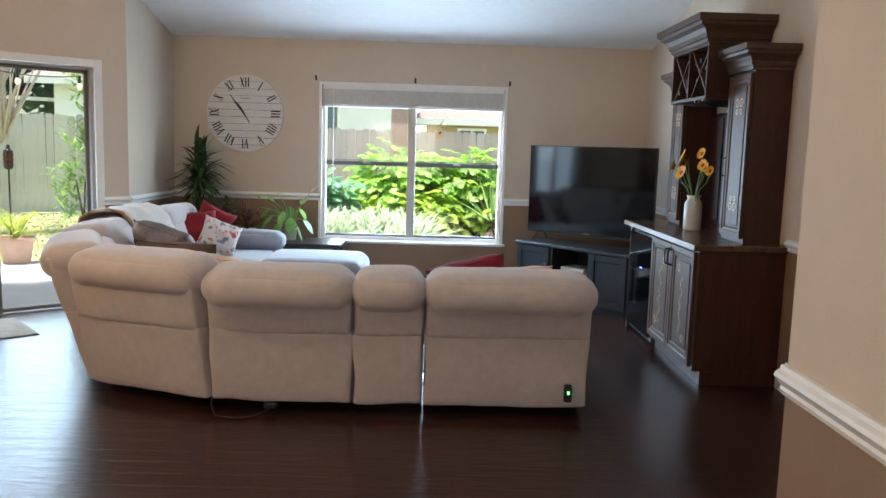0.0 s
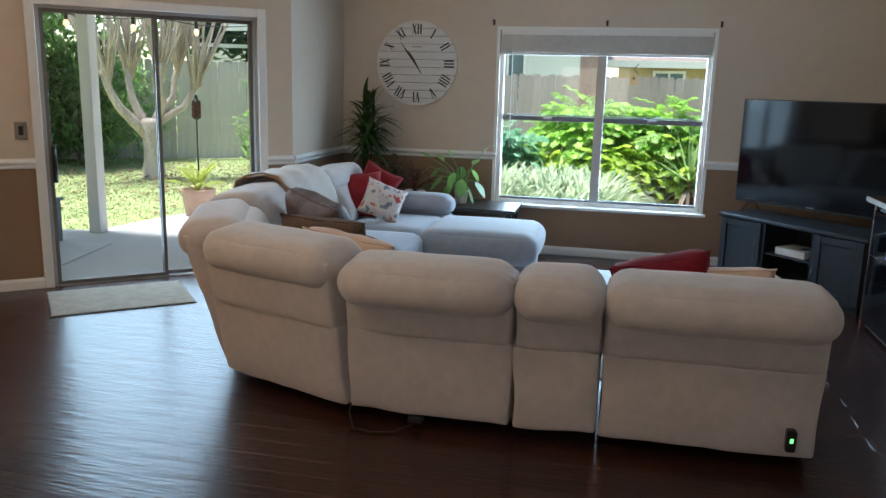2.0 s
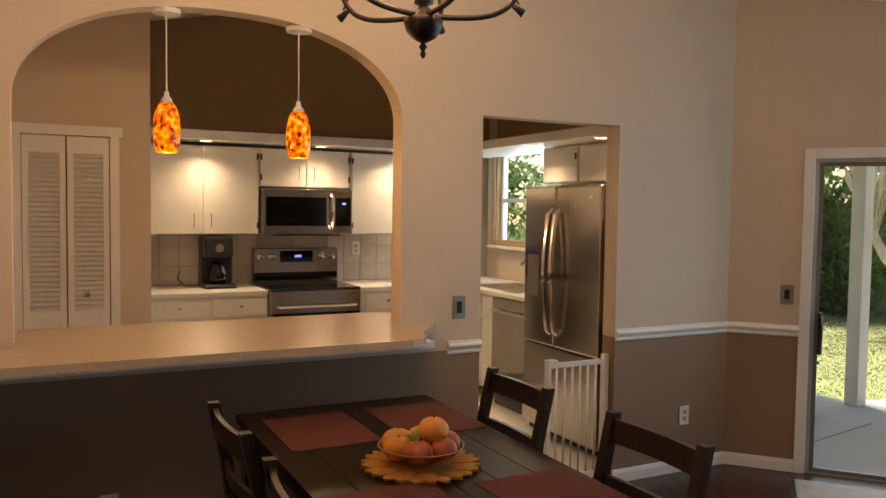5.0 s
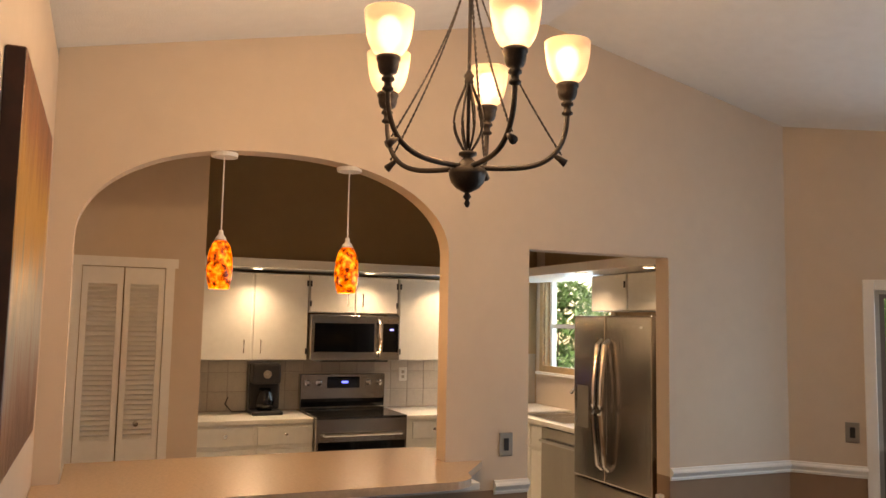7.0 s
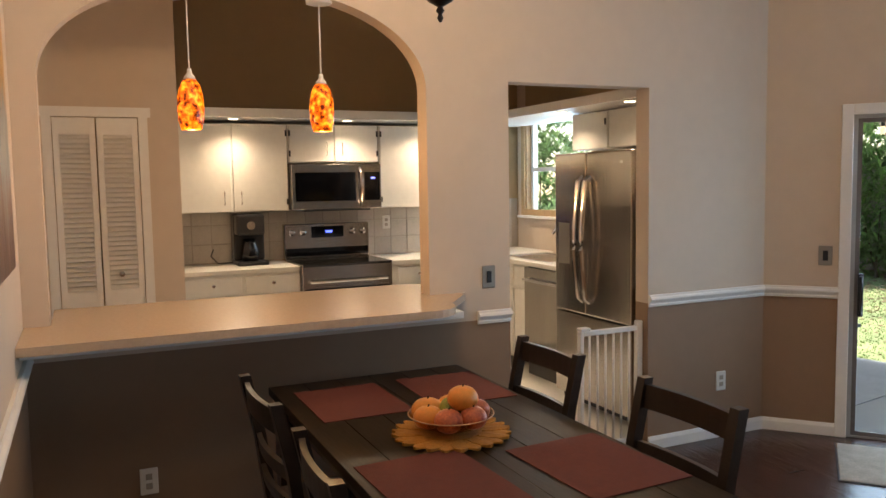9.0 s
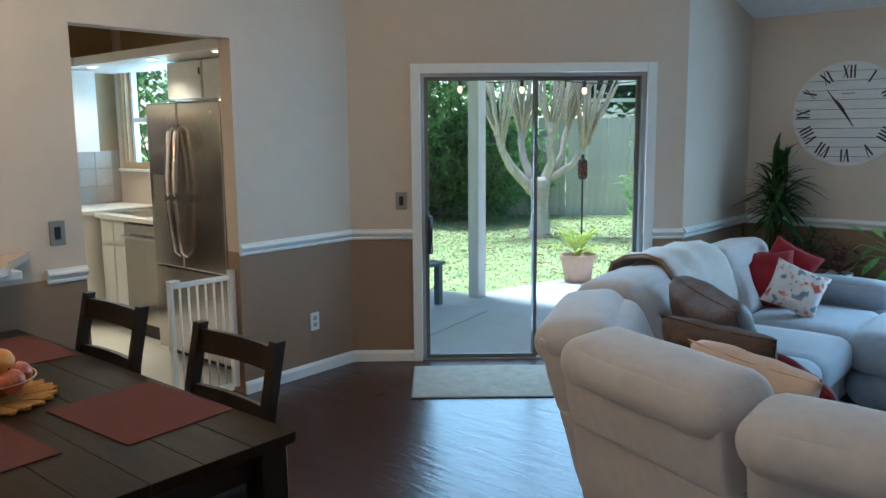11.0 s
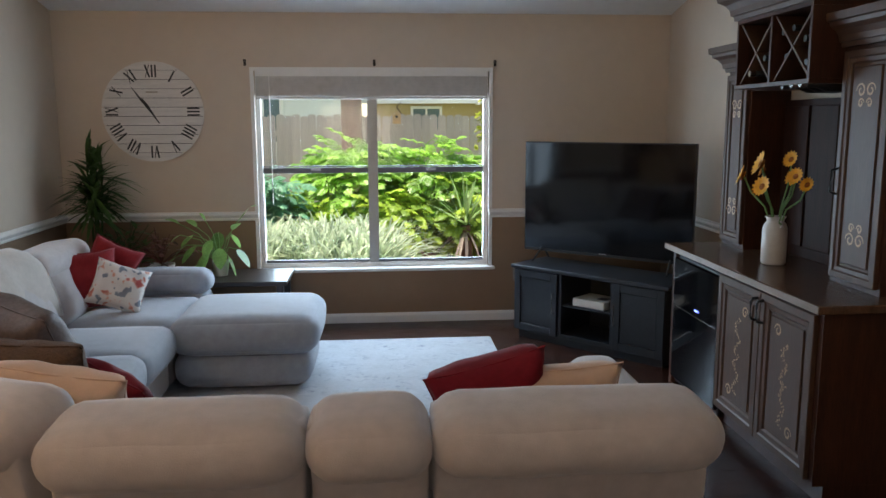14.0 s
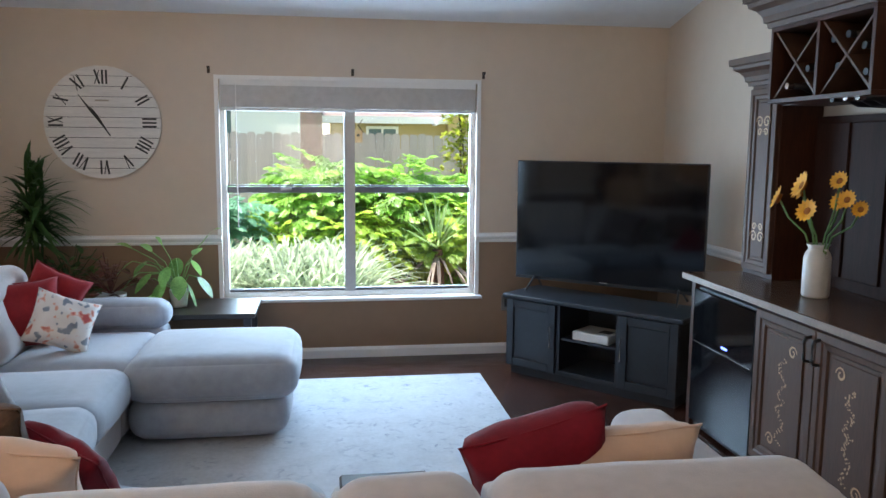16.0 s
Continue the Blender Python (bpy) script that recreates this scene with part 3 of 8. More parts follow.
def big_window():
    w = thing("window_1", "double single-hung white window over the garden", "window")
    w["kind"] = "structure"
    bm = bmesh.new()
    framed(bm, W0 - 0.028, W1 + 0.028, WZ0 - 0.03, WZ1 + 0.028, FY - 0.012, FY - 0.001, 0.03)
    part("window_casing", bm, "white", w)
    part("window_sill", boxes((W0 - 0.05, W1 + 0.05, FY - 0.05, FY + 0.07, WZ0 - 0.022, WZ0 + 0.002), bevel=0.004), "white", w)
    bm = bmesh.new()
    framed(bm, W0 + 0.002, W1 - 0.002, WZ0 + 0.004, WZ1 - 0.002, FY + 0.06, FY + 0.12, 0.035)
    part("window_frame", bm, "white", w)
    mx = (W0 + W1) / 2 - 0.01
    part("mullion", boxes((mx - 0.04, mx + 0.04, FY + 0.055, FY + 0.125, WZ0 + 0.04, WZ1 - 0.04)), "aluminium", w)
    mz = 1.27
    for a, b in ((W0 + 0.038, mx - 0.041), (mx + 0.041, W1 - 0.038)):
        s = part("sash", boxes((a, b, FY + 0.07, FY + 0.10, mz - 0.022, mz + 0.022), (a, b, FY + 0.072, FY + 0.098, mz + 0.028, mz + 0.036), (a, b, FY + 0.07, FY + 0.10, WZ0 + 0.042, WZ0 + 0.062)), "darksash", w)
        part("sash_latch", boxes(((a + b) / 2 - 0.04, (a + b) / 2 + 0.04, FY + 0.055, FY + 0.069, mz - 0.004, mz + 0.016), bevel=0.003), "aluminium", s)
        pane("pane", w, a, b, FY + 0.085, WZ0 + 0.064, mz - 0.024)
        pane("pane", w, a, b, FY + 0.09, mz + 0.038, WZ1 - 0.04)
    bl = thing("venetian_blind", "raised white venetian blind, its slats stacked under a white headrail", "window blind")
    part("headrail", boxes((W0 + 0.01, W1 - 0.01, FY + 0.005, FY + 0.05, 2.02, 2.07), bevel=0.004), "white", bl)
    for i in range(26):
        z = 1.865 + i * 0.006
        part("slat", boxes((W0 + 0.015, W1 - 0.015, FY + 0.004 + 0.003 * (i % 3), FY + 0.050 + 0.002 * (i % 2), z, z + 0.0056)), "blind", bl)
    part("bottom_rail", boxes((W0 + 0.012, W1 - 0.012, FY + 0.004, FY + 0.053, 1.842, 1.862), bevel=0.003), "blind", bl)
    bm = bmesh.new()
    tube(bm, [(W0 + 0.12, FY - 0.004, 2.03), (W0 + 0.12, FY - 0.006, 1.0)], 0.004)
    part("tilt_wand", bm, "white", bl)


def slider():
    at = Matrix.Translation(C0 + DD * D0) @ Matrix.Rotation(math.atan2(DD.y, DD.x), 4, "Z")
    d = thing("door_1", "closed sliding glass patio door in a grey aluminium frame", "door", at)
    d["kind"] = "structure"
    L = D1 - D0
    bm = bmesh.new()
    t = 0.065
    box(bm, -t, 0, -0.022, -0.001, 0, 2.10, bevel=0.003)
    box(bm, L, L + t, -0.022, -0.001, 0, 2.10, bevel=0.003)
    box(bm, 0.001, L - 0.001, -0.022, -0.001, 2.035, 2.10, bevel=0.003)
    part("door_casing", bm, "white", d)
    bm = bmesh.new()
    framed(bm, 0.003, L - 0.003, -0.012, 2.037, 0.01, 0.12, 0.024)
    part("door_frame", bm, "aluminium", d)
    mid = 0.80
    p = part("door_panel", (lambda b: (framed(b, 0.027, mid + 0.02, 0.012, 2.012, 0.02, 0.05, 0.026), b)[1])(bmesh.new()), "doorgrey", d)
    pane("door_pane", p, 0.054, mid - 0.007, 0.033, 0.039, 1.985)
    h = bmesh.new()
    tube(h, [(0.062, -0.004, 0.80), (0.062, -0.045, 0.80), (0.062, -0.05, 0.81), (0.062, -0.05, 1.02), (0.062, -0.045, 1.03), (0.062, -0.004, 1.03)], 0.009)
    box(h, 0.046, 0.078, -0.006, 0.019, 0.78, 1.05, bevel=0.004)
    part("door_handle", h, "black", p, "black pull handle")
    q = part("door_panel", (lambda b: (framed(b, mid - 0.01, L - 0.026, 0.012, 2.012, 0.065, 0.095, 0.028), b)[1])(bmesh.new()), "doorgrey", d)
    pane("door_pane", q, mid + 0.019, L - 0.055, 0.078, 0.041, 1.983)


big_window()
slider()
for x in (W0 - 0.062, 0.205, W1 + 0.045):
    hk = thing("curtain_hook", "small dark bronze curtain rod bracket above the window", "curtain hook", group="curtain rod brackets above the window")
    b = bmesh.new()
    box(b, x - 0.010, x + 0.010, FY - 0.005, FY, 2.10, 2.15, bevel=0.002)
    tube(b, [(x, FY - 0.004, 2.135), (x, FY - 0.05, 2.13), (x, FY - 0.058, 2.145)], 0.005)
    part("bracket", b, "bronze", hk)

# white-lit closet door and kitchen window
def kitchen_window():
    w = thing("window_2", "single-hung kitchen window in a pale wood casing", "window")
    w["kind"] = "structure"
    a, b_, z0, z1, y = KW0, KW1, KWZ0, KWZ1, 5.33
    bm = bmesh.new()
    framed(bm, a - 0.06, b_ + 0.06, z0 - 0.01, z1 + 0.05, y - 0.02, y - 0.001, 0.06)
    box(bm, a - 0.002, a + 0.018, y, y + 0.1, z0, z1)
    part("window_casing", bm, "pine", w)
    part("window_sill", boxes((a - 0.08, b_ + 0.08, y - 0.06, y + 0.02, z0 - 0.035, z0 - 0.011), bevel=0.004), "white", w)
    bm = bmesh.new()
    framed(bm, a + 0.02, b_ - 0.002, z0 + 0.002, z1 - 0.002, y + 0.05, y + 0.1, 0.04)
    zm = 1.77
    box(bm, a + 0.06, b_ - 0.04, y + 0.05, y + 0.09, zm - 0.02, zm + 0.02)
    part("window_frame", bm, "white", w)
    pane("pane", w, a + 0.062, b_ - 0.042, y + 0.07, z0 + 0.045, zm - 0.022)
    pane("pane", w, a + 0.062, b_ - 0.042, y + 0.07, zm + 0.022, z1 - 0.045)


kitchen_window()


# ---- sofa ----
def module(label, at, w, back=True, seat=True, top=0.80, mat_="suede", roll=True, depth=0.95, yback=0.0, lean=0.36, hy=None):
    """A sofa section; its back stands on local y = 0 and it faces +y, x from 0 to w."""
    s = thing("sofa_section", label, "sofa", at, "sections of the grey sectional sofa")
    g = 0.006
    T = Matrix.Translation
    b = bmesh.new()
    box(b, 0.002, w - 0.002, 0.14, depth - 0.10, 0.03, 0.30)
    part("base", b, "black", s)
    # back panel: upper and lower half with a seam, leaning outwards
    b = bmesh.new()
    # the back hangs over its foot
    sh = Matrix(((1, 0, 0, 0), (0, 1, -lean, 0.11 * lean), (0, 0, 1, 0), (0, 0, 0, 1)))
    soft(b, w - 2 * g, 0.20, 0.32, 0.022, 0.003, 10, sh @ T((w / 2, 0.10, 0.615)), wob=0.012)
    part("back_panel", b, mat_, s, smooth=True)
    b = bmesh.new()
    soft(b, w - 2 * g, 0.18, 0.40, 0.015, 0.002, 12, sh @ T((w / 2, 0.095, 0.268)), wob=0.02)
    part("back_skirt", b, mat_, s, smooth=True)
    if roll:
        b = bmesh.new()
        soft(b, w + 0.004, 0.34, 0.20, 0.098, 0.006, 14, T((w / 2, -0.09 - (lean - 0.36) * 0.6 if hy is None else hy, top - 0.112)) @ Matrix.Rotation(radians(7), 4, "X"), wob=0.006)
        part("headrest", b, mat_, s, smooth=True)
    b = bmesh.new()
    soft(b, w - 2 * g, 0.26, 0.46, 0.10, 0.01, 10, T((w / 2, 0.13, top - 0.28)) @ Matrix.Rotation(radians(24), 4, "X"), wob=0.004)
    part("backrest", b, mat_, s, smooth=True)
    if seat:
        b = bmesh.new()
        soft(b, w - 2 * g, depth - 0.26, 0.22, 0.08, 0.015, 10, T((w / 2, 0.26 + (depth - 0.26) / 2, 0.345)), wob=0.004)
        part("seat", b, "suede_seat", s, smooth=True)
        b = bmesh.new()
        soft(b, w - 2 * g, depth - 0.36, 0.26, 0.04, 0.006, 8, T((w / 2, 0.30 + (depth - 0.36) / 2, 0.17)), wob=0.003)
        part("front_panel", b, mat_, s, smooth=True)
    return s


def ground_at(x, y, deg):
    return Matrix.Translation((x, y, 0)) @ Matrix.Rotation(radians(deg), 4, "Z")


def arm(s, x, y0, y1, z=0.60):
    b = bmesh.new()
    soft(b, 0.24, y1 - y0, 0.17, 0.08, 0.01, 10, Matrix.Translation((x, (y0 + y1) / 2, z - 0.085)))
    part("armrest", b, "suede", s, smooth=True)
    b = bmesh.new()
    soft(b, 0.20, y1 - y0 - 0.04, z - 0.14, 0.05, 0.004, 8, Matrix.Translation((x, (y0 + y1) / 2, (z - 0.14) / 2 + 0.05)))
    part("arm_panel", b, "suede", s, smooth=True)


SB = 4.0
TOP = 0.825
sr = module("light grey microfibre recliner section with roll headrest", ground_at(0.375, SB, 0), 0.885, top=TOP, lean=0.14, hy=-0.04)
arm(sr, 0.88 - 0.12, 0.25, 0.95, 0.66)
cs = module("narrow light grey console section with two cup holders", ground_at(0.0, SB, 0), 0.37, top=TOP, lean=0.14, hy=-0.04)
b = bmesh.new()
box(b, 0.035, 0.335, 0.50, 0.82, 0.475, 0.50, bevel=0.008)
cup = part("cup_holder_plate", b, "seatpad", cs, "black plate with cup holders")
for x in (0.11, 0.26):
    b = bmesh.new()
    lathe(b, [(0.042, 0.501), (0.046, 0.503), (0.042, 0.505), (0.038, 0.502)], 20, Matrix.Translation((x, 0.66, 0)))
    part("cup_holder", b, "steel", cup)
module("light grey microfibre armless section", ground_at(-0.765, SB, 0), 0.76, top=TOP, lean=0.14, hy=-0.04)
pb = thing("power_box", "small black recliner power box with a green light", "power supply")
part("box_body", boxes((1.13, 1.17, SB - 0.052, SB - 0.012, 0.12, 0.215), bevel=0.006), "black", pb)
part("light", boxes((1.144, 1.156, SB - 0.056, SB - 0.0525, 0.165, 0.182)), "green", pb)
module("grey microfibre wedge section at the bend of the sofa", ground_at(-1.55, 4.30, -21), 0.83, top=0.86, lean=0.2)
module("grey microfibre corner wedge with a curved seam", ground_at(-1.87, 5.06, -67), 0.80, top=0.865, depth=0.85, lean=0.3)
module("grey microfibre recliner section beside the corner wedge", ground_at(-1.97, 5.75, -83), 0.70, top=0.885, depth=0.95, lean=0.22)
module("grey microfibre recliner section under a cream throw", ground_at(-1.98, 6.45, -90), 0.71, top=0.90, depth=0.97, lean=0.18)
se = module("grey microfibre end section with a padded armrest", ground_at(-1.98, 7.27, -90), 0.81, top=0.885, depth=0.97, lean=0.12)
b = bmesh.new()
soft(b, 0.26, 0.66, 0.18, 0.085, 0.012, 10, Matrix.Translation((-0.12, 0.66, 0.53)))
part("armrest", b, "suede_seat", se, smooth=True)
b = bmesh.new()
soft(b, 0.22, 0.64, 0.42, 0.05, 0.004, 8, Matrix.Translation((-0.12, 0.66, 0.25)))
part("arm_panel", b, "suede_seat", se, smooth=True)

ot = thing("ottoman", "wide grey microfibre chaise ottoman with an overhanging padded top", "ottoman")
b = bmesh.new()
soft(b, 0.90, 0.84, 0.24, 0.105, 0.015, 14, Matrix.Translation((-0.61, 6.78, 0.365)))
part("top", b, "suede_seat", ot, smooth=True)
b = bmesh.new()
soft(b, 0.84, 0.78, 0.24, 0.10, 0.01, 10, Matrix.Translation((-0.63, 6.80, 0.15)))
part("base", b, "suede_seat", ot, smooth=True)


# ---- television corner ----
TD = -48


def tv_stand():
    s = thing("tv_stand", "blue-black wooden corner television stand with two panelled doors", "tv stand", Matrix.Translation((1.70, 7.14, 0)) @ Matrix.Rotation(radians(TD), 4, "Z"))
    w, h, dp = 0.635, 0.575, 0.42   # half width; the front lies on y = 0, the body behind it
    part("plinth", boxes((-w + 0.02, w - 0.02, 0.02, dp, 0.0, 0.06)), "navy", s)
    part("bottom_panel", boxes((-w, w, 0, dp, 0.06, 0.09), bevel=0.002), "navy", s)
    for x0, x1 in ((-w, -w + 0.03), (w - 0.03, w)):
        part("side_panel", boxes((x0, x1, 0, dp, 0.09, h - 0.03), bevel=0.002), "navy", s)
    for x0, x1 in ((-0.235, -0.21), (0.21, 0.235)):
        part("divider", boxes((x0, x1, 0.0, dp - 0.021, 0.09, h - 0.03)), "navy", s)
    part("back_panel", boxes((-w + 0.03, w - 0.03, dp - 0.02, dp - 0.001, 0.09, h - 0.03)), "navy", s)
    part("top", boxes((-w - 0.03, w + 0.03, -0.03, dp + 0.01, h - 0.03, h), bevel=0.006), "navy", s)
    part("shelf", boxes((-0.209, 0.209, 0.02, dp - 0.03, 0.30, 0.315)), "navy", s)
    for sx in (-1, 1):
        a, c = sorted((sx * 0.238, sx * (w - 0.002)))
        d = part("door", boxes((a, c, -0.004, -0.001, 0.065, h - 0.035)), "navy", s)
        for x0, x1 in ((a, a + 0.055), (c - 0.055, c)):
            part("stile", boxes((x0, x1, -0.020, -0.0045, 0.065, h - 0.035), bevel=0.002), "navy", d)
        for z0, z1 in ((0.065, 0.12), (h - 0.09, h - 0.035)):
            part("rail", boxes((a + 0.0555, c - 0.0555, -0.020, -0.0045, z0, z1), bevel=0.002), "navy", d)
        part("panel", boxes((a + 0.060, c - 0.060, -0.009, -0.0045, 0.125, h - 0.095), bevel=0.002), "navy", d)
        hx = sx * 0.262
        b = bmesh.new()
        tube(b, [(hx, -0.02, 0.24), (hx, -0.045, 0.25), (hx, -0.045, 0.39), (hx, -0.02, 0.40)], 0.006)
        part("handle", b, "steel", d, "brushed steel bar handle")
    c = thing("game_console", "flat white game console on the shelf of the television stand", "game console", s.matrix_basis.copy())
    part("case", boxes((-0.13, 0.14, 0.03, 0.26, 0.3152, 0.375), bevel=0.006), "counter", c)
    part("vent", boxes((0.03, 0.11, 0.10, 0.18, 0.3752, 0.377)), "black", c)


def television():
    t = thing("television", "large thin black flat-screen television, switched off, on two splayed feet", "television", Matrix.Translation((1.895, 7.40, 0)) @ Matrix.Rotation(radians(TD + 7), 4, "Z"))
    part("cabinet", boxes((-0.68, 0.68, 0.0, 0.03, 0.65, 1.505), (-0.45, 0.45, 0.03, 0.06, 0.68, 1.1), bevel=0.004), "black", t)
    part("screen", boxes((-0.672, 0.672, -0.002, -0.0005, 0.672, 1.497)), "screen", t)
    part("badge", boxes((-0.03, 0.03, -0.004, -0.001, 0.668, 0.676)), "steel", t)
    for sx in (-1, 1):
        b = bmesh.new()
        tube(b, [(sx * 0.52, 0.015, 0.69), (sx * 0.54, -0.11, 0.582)], 0.007)
        tube(b, [(sx * 0.52, 0.015, 0.69), (sx * 0.54, 0.15, 0.582)], 0.007)
        part("foot", b, "black", t)


tv_stand()
television()


# ---- bar hutch ----
def raised_door(par, y0, y1, z0, z1, x, name="door", w=0.055, stencil=None):
    """A raised-panel door on the plane x, facing -x."""
    b = bmesh.new()
    rings = [[b.verts.new((x - o, y, z)) for y, z in ((y0 + k, z0 + k), (y1 - k, z0 + k), (y1 - k, z1 - k), (y0 + k, z1 - k))]
             for k, o in ((0, 0), (0, 0.019), (0.003, 0.022), (w * 0.5, 0.022), (w * 0.6, 0.016), (w * 0.9, 0.014), (w, 0.005))]
    for p, q in zip(rings, rings[1:]):
        for i in range(4):
            b.faces.new((p[i], p[(i + 1) % 4], q[(i + 1) % 4], q[i]))
    b.faces.new(rings[0])
    b.faces.new(rings[-1])
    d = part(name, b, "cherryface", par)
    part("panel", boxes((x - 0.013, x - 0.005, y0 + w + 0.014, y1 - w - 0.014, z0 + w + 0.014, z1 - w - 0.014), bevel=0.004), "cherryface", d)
    return d


def scroll(b, x, cy, cz_, r, flip=1, w=0.0045, turns=1.25):
    """A painted curl, laid flat on the plane x."""
    pts = []
    for i in range(22):
        a = i / 21 * turns * 2 * math.pi
        rr = r * (1 - 0.75 * i / 21)
        pts.append((cy + flip * rr * math.cos(a), cz_ + rr * math.sin(a)))
    for i, (p, q) in enumerate(zip(pts, pts[1:])):
        d = Vector((q[0] - p[0], q[1] - p[1]))
        nrm = Vector((-d.y, d.x)).normalized() * w * (0.6 + 0.6 * math.sin(math.pi * i / 21))
        v = [b.verts.new((x, p[0] + s * nrm.x, p[1] + s * nrm.y)) for s in (-1, 1)] + [b.verts.new((x, q[0] + s * nrm.x, q[1] + s * nrm.y)) for s in (1, -1)]
        b.faces.new(v)


def dots(b, x, cy, c, h, rng, n=46):
    for i in range(n):
        t = i / n
        yy, zz = cy + math.sin(t * 11) * 0.022 + rng.uniform(-.016, .016), c + (t - .5) * h
        r = rng.uniform(.003, .007)
        b.faces.new([b.verts.new((x, yy + r * math.cos(a), zz + r * .8 * math.sin(a))) for a in (0.3, 1.6, 2.9, 4.1, 5.2)])


CROWN = [(0.0, 0.0), (0.012, 0.0), (0.016, 0.02), (0.026, 0.024), (0.030, 0.05), (0.048, 0.075), (0.074, 0.092), (0.078, 0.11), (0.092, 0.114), (0.095, 0.15), (0.0, 0.15)]


def crown(bm, x0, y0, y1, z, x1, k=1.0):
    """A crown moulding round the front (x0) and both sides of a box that stands at x0..x1, y0..y1."""
    rings = []
    for (o, h) in CROWN:
        o, h = o * k, h * k
        rings.append([bm.verts.new(p) for p in ((x1, y0 - o, z + h), (x0 - o, y0 - o, z + h), (x0 - o, y1 + o, z + h), (x1, y1 + o, z + h))])
    for a, b in zip(rings, rings[1:]):
        for i in range(3):
            bm.faces.new((a[i], a[i + 1], b[i + 1], b[i]))
    bm.faces.new(rings[-2])


def hutch():
    h = thing("bar_hutch", "dark cherry wood bar hutch with stencilled doors and a wine rack", "cabinet")
    F, Bk, Y0, Y1 = 2.075, RX - 0.003, 4.735, 6.44
    b = bmesh.new()
    box(b, F, Bk, Y0, 5.725, 0.0905, 0.862)
    part("base_cabinet", b, "cherry", h)
    part("plinth", boxes((F + 0.05, Bk, Y0, 5.725, 0.0, 0.09)), "cherry", h)
    part("side_panel", boxes((F, Bk, Y1 - 0.04, Y1, 0.0, 0.862)), "cherry", h)
    part("lower_back_panel", boxes((Bk - 0.02, Bk, 5.726, Y1 - 0.041, 0.0, 0.862)), "cherry", h)
    part("counter_top", boxes((F - 0.045, Bk, Y0 - 0.035, Y1 + 0.03, 0.863, 0.90), bevel=0.004), "cherrytop", h, "dark polished counter top")
    part("counter_edge", boxes((F - 0.050, F - 0.046, Y0 - 0.035, Y1 + 0.03, 0.866, 0.898)), "pine2", h)
    rng = random.Random(5)
    for y0, y1, f in ((4.77, 5.24, 1), (5.245, 5.715, -1)):
        d = raised_door(h, y0, y1, 0.11, 0.845, F - 0.001, w=0.075)
        b = bmesh.new()
        cy = (y0 + y1) / 2
        xf = F - 0.0155
        scroll(b, xf, cy + f * 0.07, 0.70, 0.032, f)
        scroll(b, xf, cy - f * 0.07, 0.25, 0.032, -f)
        dots(b, xf, cy, 0.56, 0.20, rng)
        dots(b, xf, cy, 0.36, 0.22, rng)
        part("stencil", b, "gold", d, "gold stencilled grapes and scrolls")
        b = bmesh.new()
        hy = 5.24 - 0.028 if y0 < 5 else 5.245 + 0.028
        tube(b, [(F - 0.022, hy, 0.70), (F - 0.05, hy, 0.705), (F - 0.056, hy, 0.72), (F - 0.056, hy, 0.79), (F - 0.05, hy, 0.805), (F - 0.022, hy, 0.81)], 0.007)
        part("handle", b, "black", d, "black iron pull handle")
    # towers
    TX = 2.38
    for y0, y1, top in ((4.84, 5.22, 1.99), (6.14, 6.44, 1.95)):
        b = bmesh.new()
        box(b, TX, Bk, y0, y1, 0.901, top)
        t = part("tower", b, "cherry", h)
        d = raised_door(t, y0 + 0.015, y1 - 0.015, 0.93, top - 0.02, TX - 0.001, w=0.06)
        d["label"] = "tall narrow stencilled door"
        b = bmesh.new()
        cy, xf = (y0 + y1) / 2, TX - 0.0155
        for zz in (top - 0.20, 1.12):
            for f in (1, -1):
                scroll(b, xf, cy + f * 0.035, zz, 0.034, f)
                scroll(b, xf, cy + f * 0.03, zz - 0.055 if zz > 1.5 else zz + 0.055, 0.022, -f)
        part("stencil", b, "gold", t, "gold stencilled scrolls")
        b = bmesh.new()
        crown(b, TX - 0.012, y0, y1, top, Bk, 1.0)
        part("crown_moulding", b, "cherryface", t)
        if y0 < 5:
            b = bmesh.new()
            tube(b, [(TX - 0.022, y1 - 0.035, 1.32), (TX - 0.055, y1 - 0.035, 1.33), (TX - 0.055, y1 - 0.035, 1.43), (TX - 0.022, y1 - 0.035, 1.44)], 0.006)
            part("handle", b, "black", t)
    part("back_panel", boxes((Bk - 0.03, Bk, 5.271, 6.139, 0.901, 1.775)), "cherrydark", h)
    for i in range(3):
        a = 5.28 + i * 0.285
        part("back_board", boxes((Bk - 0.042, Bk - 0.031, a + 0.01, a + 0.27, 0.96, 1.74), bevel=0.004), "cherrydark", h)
    # wine rack
    a, c, z0, z1 = 5.23, 6.0, 1.83, 2.20
    WX = 2.21
    mid = (a + c) / 2
    r = part("wine_rack", boxes((Bk - 0.02, Bk, a + 0.02, c - 0.02, z0 + 0.022, z1 - 0.02)), "cherry", h, "square wine rack with crossed dividers")
    part("rack_bottom", boxes((WX, Bk, a, c, z0, z0 + 0.022), bevel=0.002), "cherry", r)
    part("rack_top", boxes((WX, Bk, a, c, z1 - 0.02, z1)), "cherry", r)
    for y in (a, mid - 0.01, c - 0.02):
        part("rack_side", boxes((WX, Bk - 0.0205, y, y + 0.02, z0 + 0.0225, z1 - 0.0205)), "cherry", r)
    part("filler_panel", boxes((2.381, Bk, c, c + 0.138, z0, z1)), "cherry", h)
